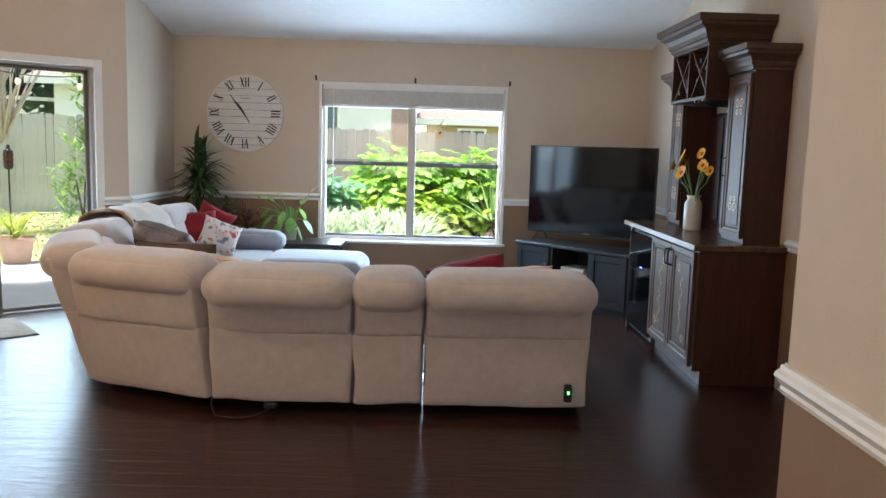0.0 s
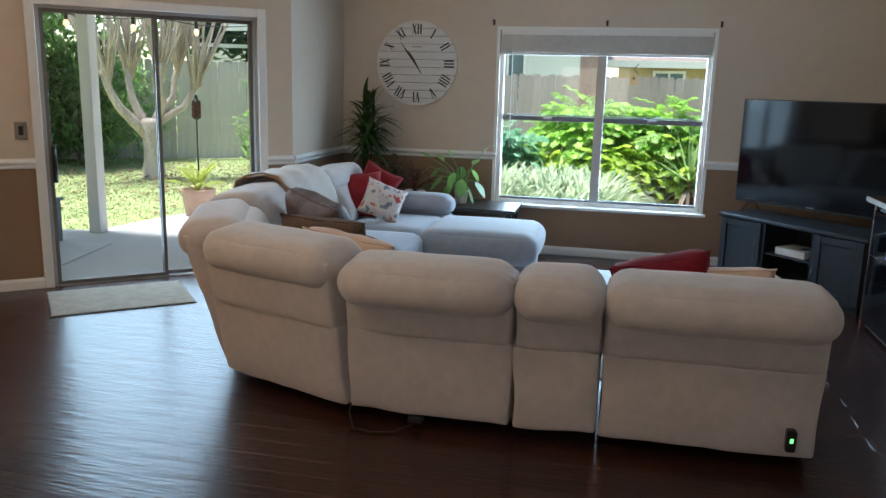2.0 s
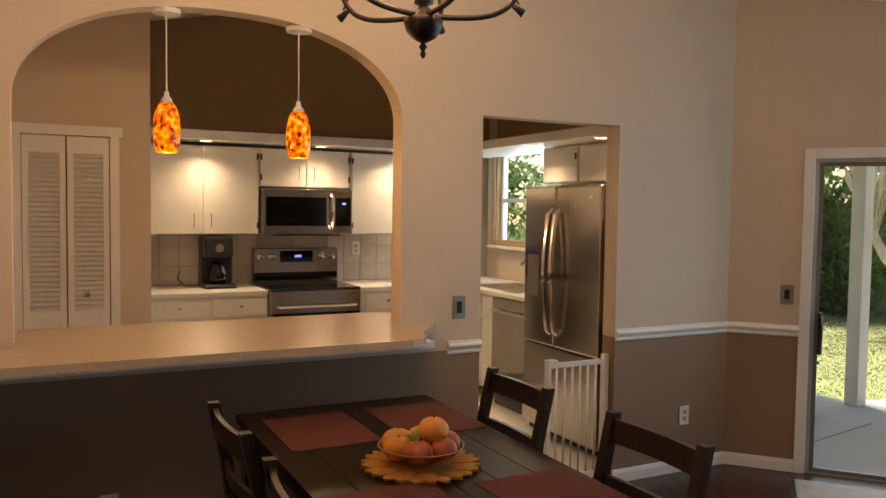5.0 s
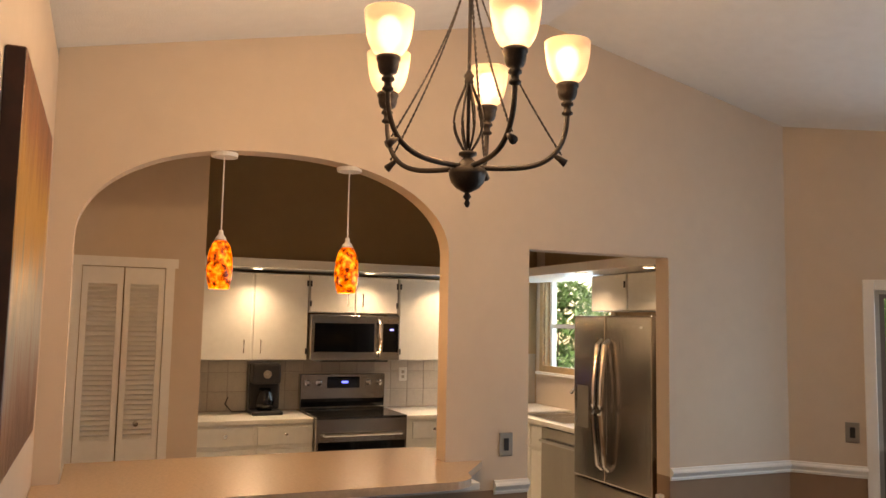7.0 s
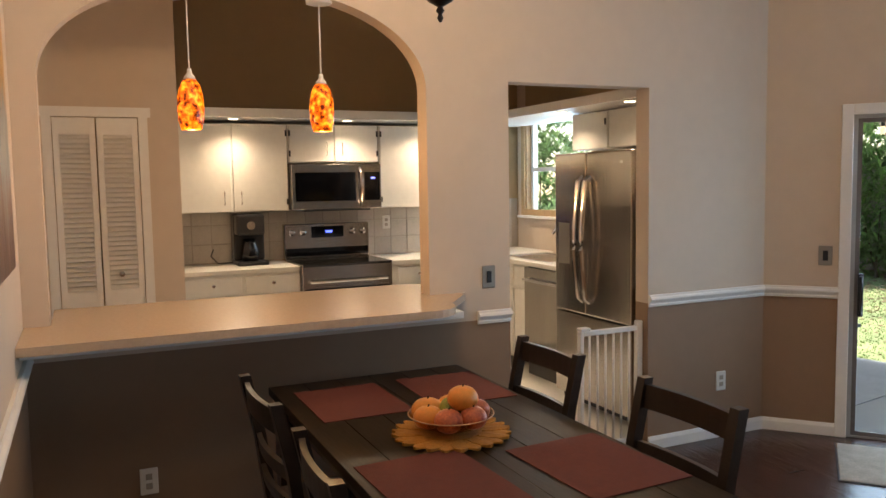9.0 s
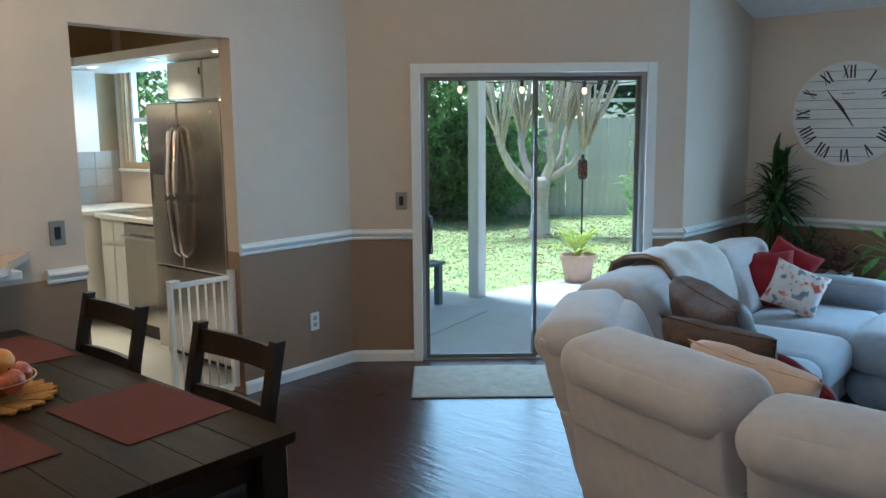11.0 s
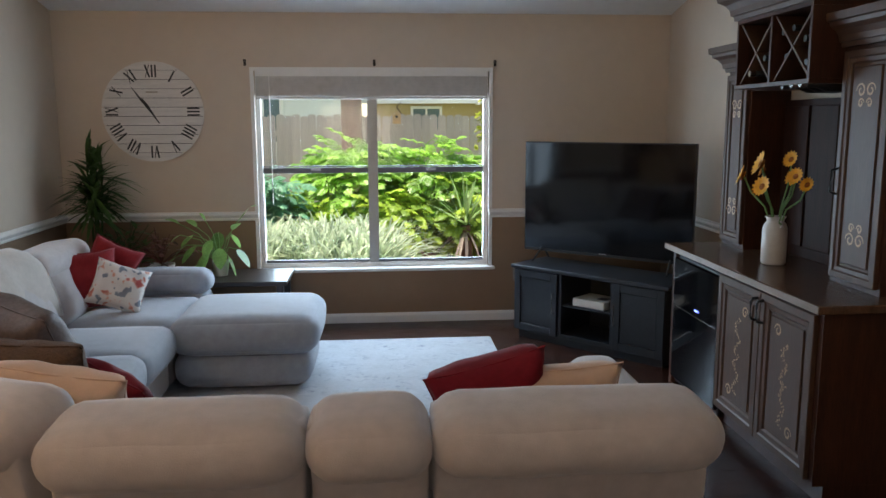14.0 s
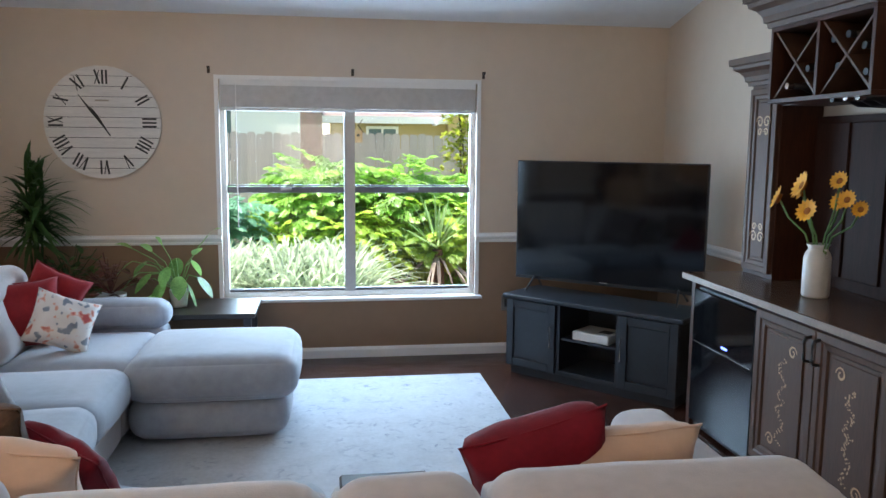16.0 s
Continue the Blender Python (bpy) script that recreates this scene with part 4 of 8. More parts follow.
    for y0, y1 in ((a + 0.02, mid - 0.01), (mid + 0.01, c - 0.02)):
        cy, zc = (y0 + y1) / 2, (z0 + z1) / 2
        L = math.hypot(y1 - y0, z1 - z0 - 0.042)
        for s in (-1, 1):
            b = bmesh.new()
            ang = s * math.atan2(z1 - z0 - 0.042, y1 - y0)
            box(b, 0 if s > 0 else 0.004, 0.26, -L / 2 + 0.008, L / 2 - 0.008, -0.006, 0.006, m=Matrix.Translation((WX + 0.015, cy, zc)) @ Matrix.Rotation(ang, 4, "X"))
            part("divider", b, "cherryface", r)
    b = bmesh.new()
    crown(b, WX, a, c, z1, Bk, 1.15)
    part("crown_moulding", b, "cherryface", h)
    rng = random.Random(2)
    for y0, zc in ((5.12, 1.97), (5.14, 1.83), (5.05, 1.83), (4.97, 1.83), (4.95, 2.04), (5.16, 2.09), (5.06, 2.10), (5.50, 1.91), (5.34, 1.98), (4.93, 1.93)):
        wb = thing("wine_bottle", "dark wine bottle with a pale capsule, lying in the wine rack", "wine bottle", group="wine bottles in the rack")
        m = Matrix.Translation((WX + 0.02, y0 + 0.37, zc)) @ Matrix.Rotation(radians(90), 4, "Y")
        b = bmesh.new()
        lathe(b, [(0.015, 0.03), (0.016, 0.08), (0.036, 0.13), (0.037, 0.29), (0.03, 0.30)], 12, m)
        part("bottle", b, "black", wb, smooth=True)
        b = bmesh.new()
        lathe(b, [(0.016, 0.0), (0.0165, 0.03)], 12, m)
        part("capsule", b, "chrome" if rng.random() < .5 else "black", wb)
    # wine cooler
    w = thing("wine_cooler", "black under-counter wine cooler with a dark glass door and blue display", "wine cooler")
    part("body", boxes((F + 0.02, Bk - 0.05, 5.735, 6.39, 0.02, 0.83), bevel=0.004), "black", w)
    d = part("door", boxes((F - 0.012, F + 0.018, 5.74, 6.385, 0.06, 0.82), bevel=0.004), "screen", w)
    part("display", boxes((F - 0.014, F - 0.0125, 5.99, 6.05, 0.555, 0.567)), "blue", d)
    part("shelf_light_bar", boxes((F - 0.014, F - 0.0125, 5.755, 6.37, 0.52, 0.527)), "steel", d)


hutch()


# ---- dining ----
TX0, TX1, TY0, TY1, TZ = -3.73, -1.75, 2.04, 2.975, 0.76


def dining_table():
    t = thing("dining_table", "long dark espresso wooden dining table with a worn plank top", "dining table")
    n = 6
    d = (TY1 - TY0) / n
    for i in range(n):
        part("top_board", boxes((TX0, TX1, TY0 + i * d + 0.0008, TY0 + (i + 1) * d - 0.0008, TZ - 0.035, TZ), bevel=0.0015), "tabletop", t)
    part("apron", boxes((TX0 + 0.06, TX1 - 0.06, TY0 + 0.06, TY0 + 0.085, TZ - 0.13, TZ - 0.0355), (TX0 + 0.06, TX1 - 0.06, TY1 - 0.085, TY1 - 0.06, TZ - 0.13, TZ - 0.0355), (TX0 + 0.06, TX0 + 0.085, TY0 + 0.085, TY1 - 0.085, TZ - 0.13, TZ - 0.0355), (TX1 - 0.085, TX1 - 0.06, TY0 + 0.085, TY1 - 0.085, TZ - 0.13, TZ - 0.0355)), "espresso", t)
    for x in (TX0 + 0.02, TX1 - 0.11):
        for y in (TY0 + 0.02, TY1 - 0.11):
            part("leg", boxes((x, x + 0.09, y, y + 0.09, 0, TZ - 0.0355), bevel=0.004), "espresso", t)


def chair_master():
    c = thing("dining_chair", "dark espresso wooden ladder-back dining chair with a padded dark seat", "chair", group="chairs round the dining table")
    w = 0.225
    for sx in (-1, 1):
        b = bmesh.new()
        for (z0, z1, y0, y1) in ((0, 0.45, 0.0, 0.0), (0.45, 0.72, 0.0, -0.035), (0.72, 0.95, -0.035, -0.085)):
            v = [b.verts.new((sx * w + dx, y + dy, z)) for z, y in ((z0, y0), (z1, y1)) for dx, dy in ((-0.02, -0.02), (0.02, -0.02), (0.02, 0.02), (-0.02, 0.02))]
            for f in ((0, 1, 2, 3), (7, 6, 5, 4), (0, 4, 5, 1), (1, 5, 6, 2), (2, 6, 7, 3), (3, 7, 4, 0)):
                b.faces.new([v[i] for i in f])
        bmesh.ops.remove_doubles(b, verts=b.verts, dist=1e-5)
        part("back_post", b, "espresso", c)
        part("front_leg", boxes((sx * w - 0.02, sx * w + 0.02, 0.38, 0.42, 0, 0.44), bevel=0.003), "espresso", c)
        part("side_rail", boxes((sx * w - 0.012, sx * w + 0.012, 0.021, 0.379, 0.38, 0.44)), "espresso", c)
    for z, h, y, nm in ((0.885, 0.085, -0.068, "top_rail"), (0.70, 0.055, -0.03, "back_slat"), (0.58, 0.05, -0.018, "back_slat")):
        b = bmesh.new()
        n = 8
        xs = [-w + 0.021 + (2 * w - 0.042) * i / n for i in range(n + 1)]
        for x0, x1 in zip(xs, xs[1:]):
            s0, s1 = [-0.022 * (1 - (x / w) ** 2) for x in (x0, x1)]
            v = [b.verts.new(p) for p in ((x0, y + s0 - .01, z - h / 2), (x1, y + s1 - .01, z - h / 2), (x1, y + s1 + .01, z - h / 2), (x0, y + s0 + .01, z - h / 2), (x0, y + s0 - .018, z + h / 2), (x1, y + s1 - .018, z + h / 2), (x1, y + s1 + .002, z + h / 2), (x0, y + s0 + .002, z + h / 2))]
            for f in ((0, 1, 2, 3), (7, 6, 5, 4), (0, 4, 5, 1), (2, 6, 7, 3)):
                b.faces.new([v[i] for i in f])
        bmesh.ops.remove_doubles(b, verts=b.verts, dist=1e-5)
        part(nm, b, "espresso", c)
    b = bmesh.new()
    soft(b, 0.46, 0.43, 0.06, 0.025, 0.006, 8, Matrix.Translation((0, 0.205, 0.47)))
    part("seat", b, "seatpad", c, smooth=True)
    part("stretcher", boxes((-w + 0.02, w - 0.02, 0.19, 0.21, 0.2, 0.23)), "espresso", c)
    return c


dining_table()
ch = chair_master()
copy_thing(ch, ground_at(-2.27, 3.06, 180))
copy_thing(ch, ground_at(-3.14, 3.06, 180))
copy_thing(ch, ground_at(-3.0, 1.94, 2))
ch.matrix_basis = ground_at(-2.25, 1.94, -3)


# ---- kitchen ----
def kitchen():
    CF = -6.55                    # counter front
    CZ = 1.0
    c = thing("base_cabinet", "white painted kitchen base cabinet with drawers and small round knobs", "kitchen cabinet", group="kitchen base cabinets")
    part("body", boxes((KWX + 0.002, CF - 0.03, 1.985, 2.91, 0.1, CZ - 0.04)), "cabwhite", c)
    for y0, y1 in ((2.0, 2.44), (2.47, 2.91)):
        d = part("drawer", boxes((CF - 0.029, CF - 0.01, y0, y1, CZ - 0.20, CZ - 0.06), bevel=0.003), "cabwhite", c)
        b = bmesh.new()
        lathe(b, [(0.006, 0), (0.006, 0.015), (0.016, 0.02), (0.016, 0.027), (0.008, 0.03)], 12, Matrix.Translation((CF - 0.0095, (y0 + y1) / 2, CZ - 0.12)) @ Matrix.Rotation(radians(90), 4, "Y"))
        part("knob", b, "chrome", d)
        part("door", boxes((CF - 0.029, CF - 0.01, y0, y1, 0.12, CZ - 0.23), bevel=0.003), "cabwhite", c)
    c = thing("base_cabinet", "white painted kitchen base cabinet with drawers and small round knobs", "kitchen cabinet", group="kitchen base cabinets")
    part("body", boxes((KWX + 0.002, CF - 0.03, 3.70, 5.32, 0.1, CZ - 0.04)), "cabwhite", c)
    for y0, y1 in ((3.77, 4.15), (4.18, 4.56)):
        d = part("drawer", boxes((CF - 0.029, CF - 0.01, y0, y1, CZ - 0.20, CZ - 0.06), bevel=0.003), "cabwhite", c)
        b = bmesh.new()
        lathe(b, [(0.006, 0), (0.006, 0.015), (0.016, 0.02), (0.016, 0.027), (0.008, 0.03)], 12, Matrix.Translation((CF - 0.0095, (y0 + y1) / 2, CZ - 0.12)) @ Matrix.Rotation(radians(90), 4, "Y"))
        part("knob", b, "chrome", d)
    w = thing("worktop", "white laminate kitchen worktop", "worktop")
    part("slab", boxes((KWX + 0.002, CF, 1.985, 2.912, CZ - 0.038, CZ), bevel=0.004), "counter", w)
    part("slab", boxes((KWX + 0.002, CF, 3.70, 5.328, CZ - 0.038, CZ), bevel=0.004), "counter", w)
    # splash tiles
    n = 0
    tiles = thing("splashback", "beige square tiled splashback behind the cooker", "splashback")
    tiles["kind"] = "structure"
    part("backing", boxes((KWX + 0.0005, KWX + 0.004, 1.985, 5.32, CZ + 0.002, 1.49)), "grout", tiles)
    me = None
    for iz in range(4):
        for iy in range(20):
            y, z = 1.99 + iy * 0.163, CZ + 0.004 + iz * 0.163
            h = min(0.158, 1.488 - z)
            if h < 0.14:
                continue
            if me is None:
                o = part("tile", boxes((0, 0.008, 0, 0.158, 0, 0.158), bevel=0.002), "tile", tiles)
                me = o.data
            else:
                o = new("tile", me)
                o.parent = tiles
            o.location = (KWX + 0.004, y, z)
    # upper cabinets
    UF = -6.87
    Zb, Zt = 1.445, 2.17
    def upper(y0, y1, z0, splits, label):
        u_ = thing("wall_cabinet", label, "kitchen cabinet", group="kitchen wall cabinets")
        part("body", boxes((KWX + 0.002, UF - 0.02, y0, y1, z0, Zt)), "cabwhite", u_)
        k = (y1 - y0) / splits
        for i in range(splits):
            a, b_ = y0 + i * k + 0.008, y0 + (i + 1) * k - 0.008
            d = part("door", boxes((UF - 0.019, UF, a, b_, z0 + 0.005, Zt - 0.01), bevel=0.003), "cabwhite", u_)
            inner = b_ - 0.06 if (i == 0 and splits > 1) or splits == 1 else a + 0.06
            hb = bmesh.new()
            tube(hb, [(UF, inner, z0 + 0.06), (UF + 0.025, inner, z0 + 0.065), (UF + 0.025, inner, z0 + 0.165), (UF, inner, z0 + 0.17)], 0.005)
            part("handle", hb, "steel", d)
            outer = a + 0.004 if inner > (a + b_) / 2 else b_ - 0.004
            for zz in (z0 + 0.05, Zt - 0.10):
                part("hinge", boxes((UF + 0.0005, UF + 0.006, outer - 0.008, outer + 0.008, zz, zz + 0.05)), "black", d)
    upper(1.985, 2.915, Zb, 2, "white painted double-door kitchen wall cabinet")
    upper(2.92, 3.725, 1.85, 2, "short white kitchen wall cabinet over the microwave")
    upper(3.735, 4.25, Zb, 1, "white painted single-door kitchen wall cabinet")
    part("soffit_lip", boxes((KWX + 0.002, -6.60, 1.985, 5.32, 2.20, 2.27), (-6.60, -4.17, 4.68, 5.32, 2.20, 2.27)), "white", kind="structure")
    # microwave
    m = thing("microwave", "stainless steel over-range microwave with black glass and blue clock", "microwave")
    a, b_, z0, z1, F = 2.925, 3.72, 1.448, 1.834, -6.80
    part("body", boxes((KWX + 0.002, F, a, b_, z0, z1), bevel=0.004), "steel", m)
    part("window", boxes((F + 0.0005, F + 0.004, a + 0.03, a + 0.56, z0 + 0.07, z1 - 0.07), bevel=0.001), "screen", m)
    part("control_panel", boxes((F + 0.0005, F + 0.004, a + 0.64, b_ - 0.015, z0 + 0.07, z1 - 0.07), bevel=0.001), "screen", m)
    part("clock_display", boxes((F + 0.0045, F + 0.005, a + 0.70, a + 0.735, z1 - 0.13, z1 - 0.115)), "blue", m)
    b = bmesh.new()
    tube(b, [(F, a + 0.60, z0 + 0.04), (F + 0.035, a + 0.60, z0 + 0.07), (F + 0.045, a + 0.60, (z0 + z1) / 2), (F + 0.035, a + 0.60, z1 - 0.07), (F, a + 0.60, z1 - 0.04)], 0.015)
    part("handle", b, "chrome", m)
    part("grille", boxes((F - 0.3, F - 0.02, a + 0.1, b_ - 0.1, z0 - 0.015, z0 - 0.0005)), "black", m)
    # range
    r = thing("cooker", "stainless steel electric range with black glass hob and back control panel", "cooker")
    a, b_, F = 2.917, 3.693, -6.50
    part("body", boxes((KWX + 0.06, F, a, b_, 0.0, CZ - 0.005), bevel=0.004), "steel", r)
    part("hob", boxes((KWX + 0.1, F + 0.01, a + 0.003, b_ - 0.003, CZ - 0.0045, CZ + 0.012), bevel=0.003), "hobglass", r)
    p = part("control_panel", boxes((KWX + 0.03, KWX + 0.11, a, b_, CZ + 0.013, CZ + 0.315), bevel=0.006), "steel", r)
    part("black_panel", boxes((KWX + 0.1105, KWX + 0.114, a + 0.24, b_ - 0.24, CZ + 0.19, CZ + 0.29)), "screen", p)
    part("clock_display", boxes((KWX + 0.1145, KWX + 0.115, a + 0.37, a + 0.43, CZ + 0.232, CZ + 0.252)), "blue", p)
    part("dark_band", boxes((KWX + 0.1105, KWX + 0.114, a + 0.01, b_ - 0.01, CZ + 0.03, CZ + 0.10)), "screen", p)
    for y in (a + 0.06, a + 0.16, b_ - 0.16, b_ - 0.06):
        b = bmesh.new()
        lathe(b, [(0.028, 0), (0.027, 0.02), (0.020, 0.024), (0.019, 0.04), (0.01, 0.042)], 16, Matrix.Translation((KWX + 0.1105, y, CZ + 0.24)) @ Matrix.Rotation(radians(90), 4, "Y"))
        part("knob", b, "chrome", p)
    part("oven_window", boxes((F + 0.001, F + 0.006, a + 0.02, b_ - 0.02, 0.35, CZ - 0.19)), "screen", r)
    b = bmesh.new()
    tube(b, [(F, a + 0.05, CZ - 0.13), (F + 0.05, a + 0.06, CZ - 0.13), (F + 0.05, b_ - 0.06, CZ - 0.13), (F, b_ - 0.05, CZ - 0.13)], 0.012)
    part("handle", b, "chrome", r)
    # coffee maker
    k = thing("coffee_maker", "black drip coffee maker with a glass carafe", "coffee maker", Matrix.Translation((-6.95 * -0.15, 2.52 * -0.15, CZ * -0.15)) @ Matrix.Diagonal((1.15, 1.15, 1.15, 1)))
    x, y = -6.95, 2.56
    b = bmesh.new()
    box(b, x - 0.13, x + 0.13, y - 0.09, y + 0.13, CZ + 0.001, CZ + 0.03, bevel=0.006)
    box(b, x - 0.13, x - 0.02, y - 0.09, y + 0.13, CZ + 0.03, CZ + 0.36, bevel=0.01)
    box(b, x - 0.02, x + 0.12, y - 0.09, y + 0.11, CZ + 0.22, CZ + 0.37, bevel=0.02, seg=2)
    part("body", b, "black", k)
    b = bmesh.new()
    lathe(b, [(0.055, 0.031), (0.065, 0.07), (0.062, 0.12), (0.045, 0.16), (0.042, 0.19)], 18, Matrix.Translation((x + 0.05, y + 0.01, CZ)))
    part("carafe", b, "screen", k, smooth=True)
    b = bmesh.new()
    lathe(b, [(0.03, 0), (0.03, 0.004)], 18, Matrix.Translation((x + 0.121, y + 0.01, CZ + 0.29)) @ Matrix.Rotation(radians(90), 4, "Y"))
    part("dial", b, "steel", k)
    b = bmesh.new()
    tube(b, [(x - 0.1, y - 0.09, CZ + 0.01), (x - 0.08, y - 0.2, CZ + 0.01), (x - 0.15, y - 0.24, CZ + 0.06), (KWX + 0.02, y - 0.2, CZ + 0.12), (KWX + 0.02, y - 0.12, CZ + 0.15)], 0.004)
    part("cord", b, "black", k)


def kitchen_north():
    # fridge
    f = thing("fridge", "stainless steel french-door fridge with curved bar handles", "fridge")
    x0, x1, F = -5.29, -4.38, 4.47
    part("cabinet", boxes((x0, x1, F + 0.07, 5.22, 0.02, 1.83), bevel=0.004), "fridge_side", f)
    mid = -4.89
    d1 = part("door", boxes((x0, mid - 0.003, F, F + 0.065, 0.70, 1.855), bevel=0.012, seg=2), "steel", f)
    d2 = part("door", boxes((mid + 0.003, x1, F, F + 0.065, 0.70, 1.855), bevel=0.012, seg=2), "steel", f)
    part("freezer_drawer", boxes((x0, x1, F, F + 0.065, 0.08, 0.69), bevel=0.012, seg=2), "steel", f)
    for d, x, s in ((d1, mid - 0.042, -1), (d2, mid + 0.042, 1)):
        b = bmesh.new()
        tube(b, [(x, F + 0.002, 0.80)] + [(x + s * 0.0, F - 0.035 - 0.035 * math.sin(math.pi * i / 12), 0.83 + i * 0.82 / 12) for i in range(13)] + [(x, F + 0.002, 1.68)], 0.021, 10)
        part("handle", b, "chrome", d, "long curved bar handle")
    part("dispenser", boxes((x0 + 0.05, x0 + 0.19, F - 0.003, F + 0.01, 1.05, 1.35), bevel=0.003), "platem", d1, "dark ice and water dispenser")
    part("badge", boxes((x1 - 0.12, x1 - 0.09, F - 0.0022, F - 0.0002, 1.77, 1.785)), "chrome", d2)
    c = thing("wall_cabinet", "white kitchen wall cabinet above the fridge", "kitchen cabinet", group="kitchen wall cabinets")
    part("body", boxes((-5.72, -4.17, 4.92, 5.245, 1.90, 2.19)), "cabwhite", c)
    for a, b_ in ((-5.70, -5.23), (-5.21, -4.72), (-4.70, -4.2)):
        d = part("door", boxes((a, b_, 4.90, 4.919, 1.905, 2.18), bevel=0.003), "cabwhite", c)
        part("hinge", boxes((b_ - 0.03, b_ - 0.015, 4.893, 4.8995, 2.08, 2.13)), "black", d)
    c = thing("wall_cabinet", "white kitchen wall cabinet in the corner by the window", "kitchen cabinet", group="kitchen wall cabinets")
    part("body", boxes((KWX + 0.002, -6.87, 4.5, 4.9, 1.49, 2.19)), "cabwhite", c)
    # sink run
    c = thing("base_cabinet", "white kitchen sink cabinet under a white worktop", "kitchen cabinet", group="kitchen base cabinets")
    part("body", boxes((-6.55, -6.09, 4.70, 5.245, 0.1, 0.94)), "cabwhite", c)
    for a, b_ in ((-6.5, -6.31), (-6.29, -6.11)):
        part("door", boxes((a, b_, 4.68, 4.699, 0.13, 0.72), bevel=0.003), "cabwhite", c)
        part("drawer_front", boxes((a, b_, 4.68, 4.699, 0.75, 0.92), bevel=0.003), "cabwhite", c)
    w = thing("worktop", "white laminate worktop around the kitchen sink", "worktop")
    part("slab", boxes((-6.549, -5.2, 4.65, 5.248, 0.942, 0.98), bevel=0.004), "counter", w)
    s = thing("sink", "double-bowl stainless steel kitchen sink with an arched tap", "sink")
    b = bmesh.new()
    framed(b, -0.40, 0.40, -0.23, 0.23, -0.004, 0.0, 0.03)
    part("rim", b, "steel", s, at=None)
    s.matrix_basis = Matrix.Translation((-6.22, 4.96, 0.986)) @ Matrix.Rotation(radians(-90), 4, "X")
    part("bowl", boxes((-0.37, -0.01, -0.001, 0.001, -0.20, 0.20)), "screen", s)
    part("bowl", boxes((0.01, 0.37, -0.001, 0.001, -0.20, 0.20)), "screen", s)
    t = thing("tap", "arched chrome kitchen tap", "tap", Matrix.Translation((-6.14, 5.17, 0.982)))
    b = bmesh.new()
    lathe(b, [(0.03, 0), (0.028, 0.01), (0.018, 0.03), (0.016, 0.12)], 14)
    tube(b, [(0, 0, 0.10), (0, -0.01, 0.22), (-0.01, -0.06, 0.27), (-0.02, -0.13, 0.26), (-0.025, -0.17, 0.21)], 0.012, 10)
    part("spout", b, "chrome", t, smooth=True)
    b = bmesh.new()
    tube(b, [(0.015, 0, 0.10), (0.05, 0, 0.17), (0.06, -0.01, 0.20)], 0.007)
    part("lever", b, "chrome", t)
    d = thing("dishwasher", "stainless steel dishwasher with a bar handle", "dishwasher")
    part("body", boxes((-6.08, -5.32, 4.70, 5.22, 0.0, 0.94)), "black", d)
    p = part("door", boxes((-6.075, -5.33, 4.655, 4.699, 0.12, 0.93), bevel=0.006), "steel", d)
    b = bmesh.new()
    tube(b, [(-6.03, 4.655, 0.83), (-6.02, 4.61, 0.83), (-5.38, 4.61, 0.83), (-5.37, 4.655, 0.83)], 0.012)
    part("handle", b, "chrome", p)


def closet():
    c = thing("door_2", "white louvred bifold closet door in a white casing", "door")
    c["kind"] = "structure"
    X = -5.6
    y0, y1 = 1.174, 1.666
    b = bmesh.new()
    box(b, X, X + 0.015, y0 - 0.055, y0, 0, 2.10)
    box(b, X, X + 0.015, y1, y1 + 0.055, 0, 2.10)
    box(b, X, X + 0.016, y0 - 0.075, y1 + 0.075, 2.10, 2.16)
    part("casing", b, "white", c)
    for a, e in ((y0 + 0.004, (y0 + y1) / 2 - 0.004), ((y0 + y1) / 2 + 0.004, y1 - 0.004)):
        b = bmesh.new()
        for (p, q, r_, s_) in ((a + 0.0352, e - 0.0352, 0.002, 0.19), (a + 0.0352, e - 0.0352, 0.86, 1.02), (a + 0.0352, e - 0.0352, 1.99, 2.095), (a, a + 0.035, 0.002, 2.095), (e - 0.035, e, 0.002, 2.095)):
            box(b, X - 0.028, X - 0.002, p, q, r_, s_)
        lf = part("leaf", b, "white", c)
        b = bmesh.new()
        for k2 in range(60):
            z = 0.18 + k2 * 0.0305
            if 0.84 < z < 1.03 or z > 1.98:
                continue
            box(b, -0.016, 0.016, a + 0.036, e - 0.036, -0.003, 0.003, m=Matrix.Translation((X - 0.014, 0, z)) @ Matrix.Rotation(radians(38), 4, "Y"))
        part("louvres", b, "white", lf)
        part("backing", boxes((X - 0.045, X - 0.036, a, e, 0.1, 2.05)), "white", lf)
    b = bmesh.new()
    lathe(b, [(0.006, 0), (0.006, 0.02), (0.018, 0.025), (0.016, 0.038), (0.006, 0.04)], 14, Matrix.Translation((X - 0.001, 1.53, 1.12)) @ Matrix.Rotation(radians(90), 4, "Y"))
    part("knob", b, "steel", c)


kitchen()
before = set(bpy.data.objects)
kitchen_north()
for o in bpy.data.objects:
    if o not in before and not o.parent:
        o.matrix_basis = Matrix.Translation((0, 0.08, 0)) @ o.matrix_basis
closet()

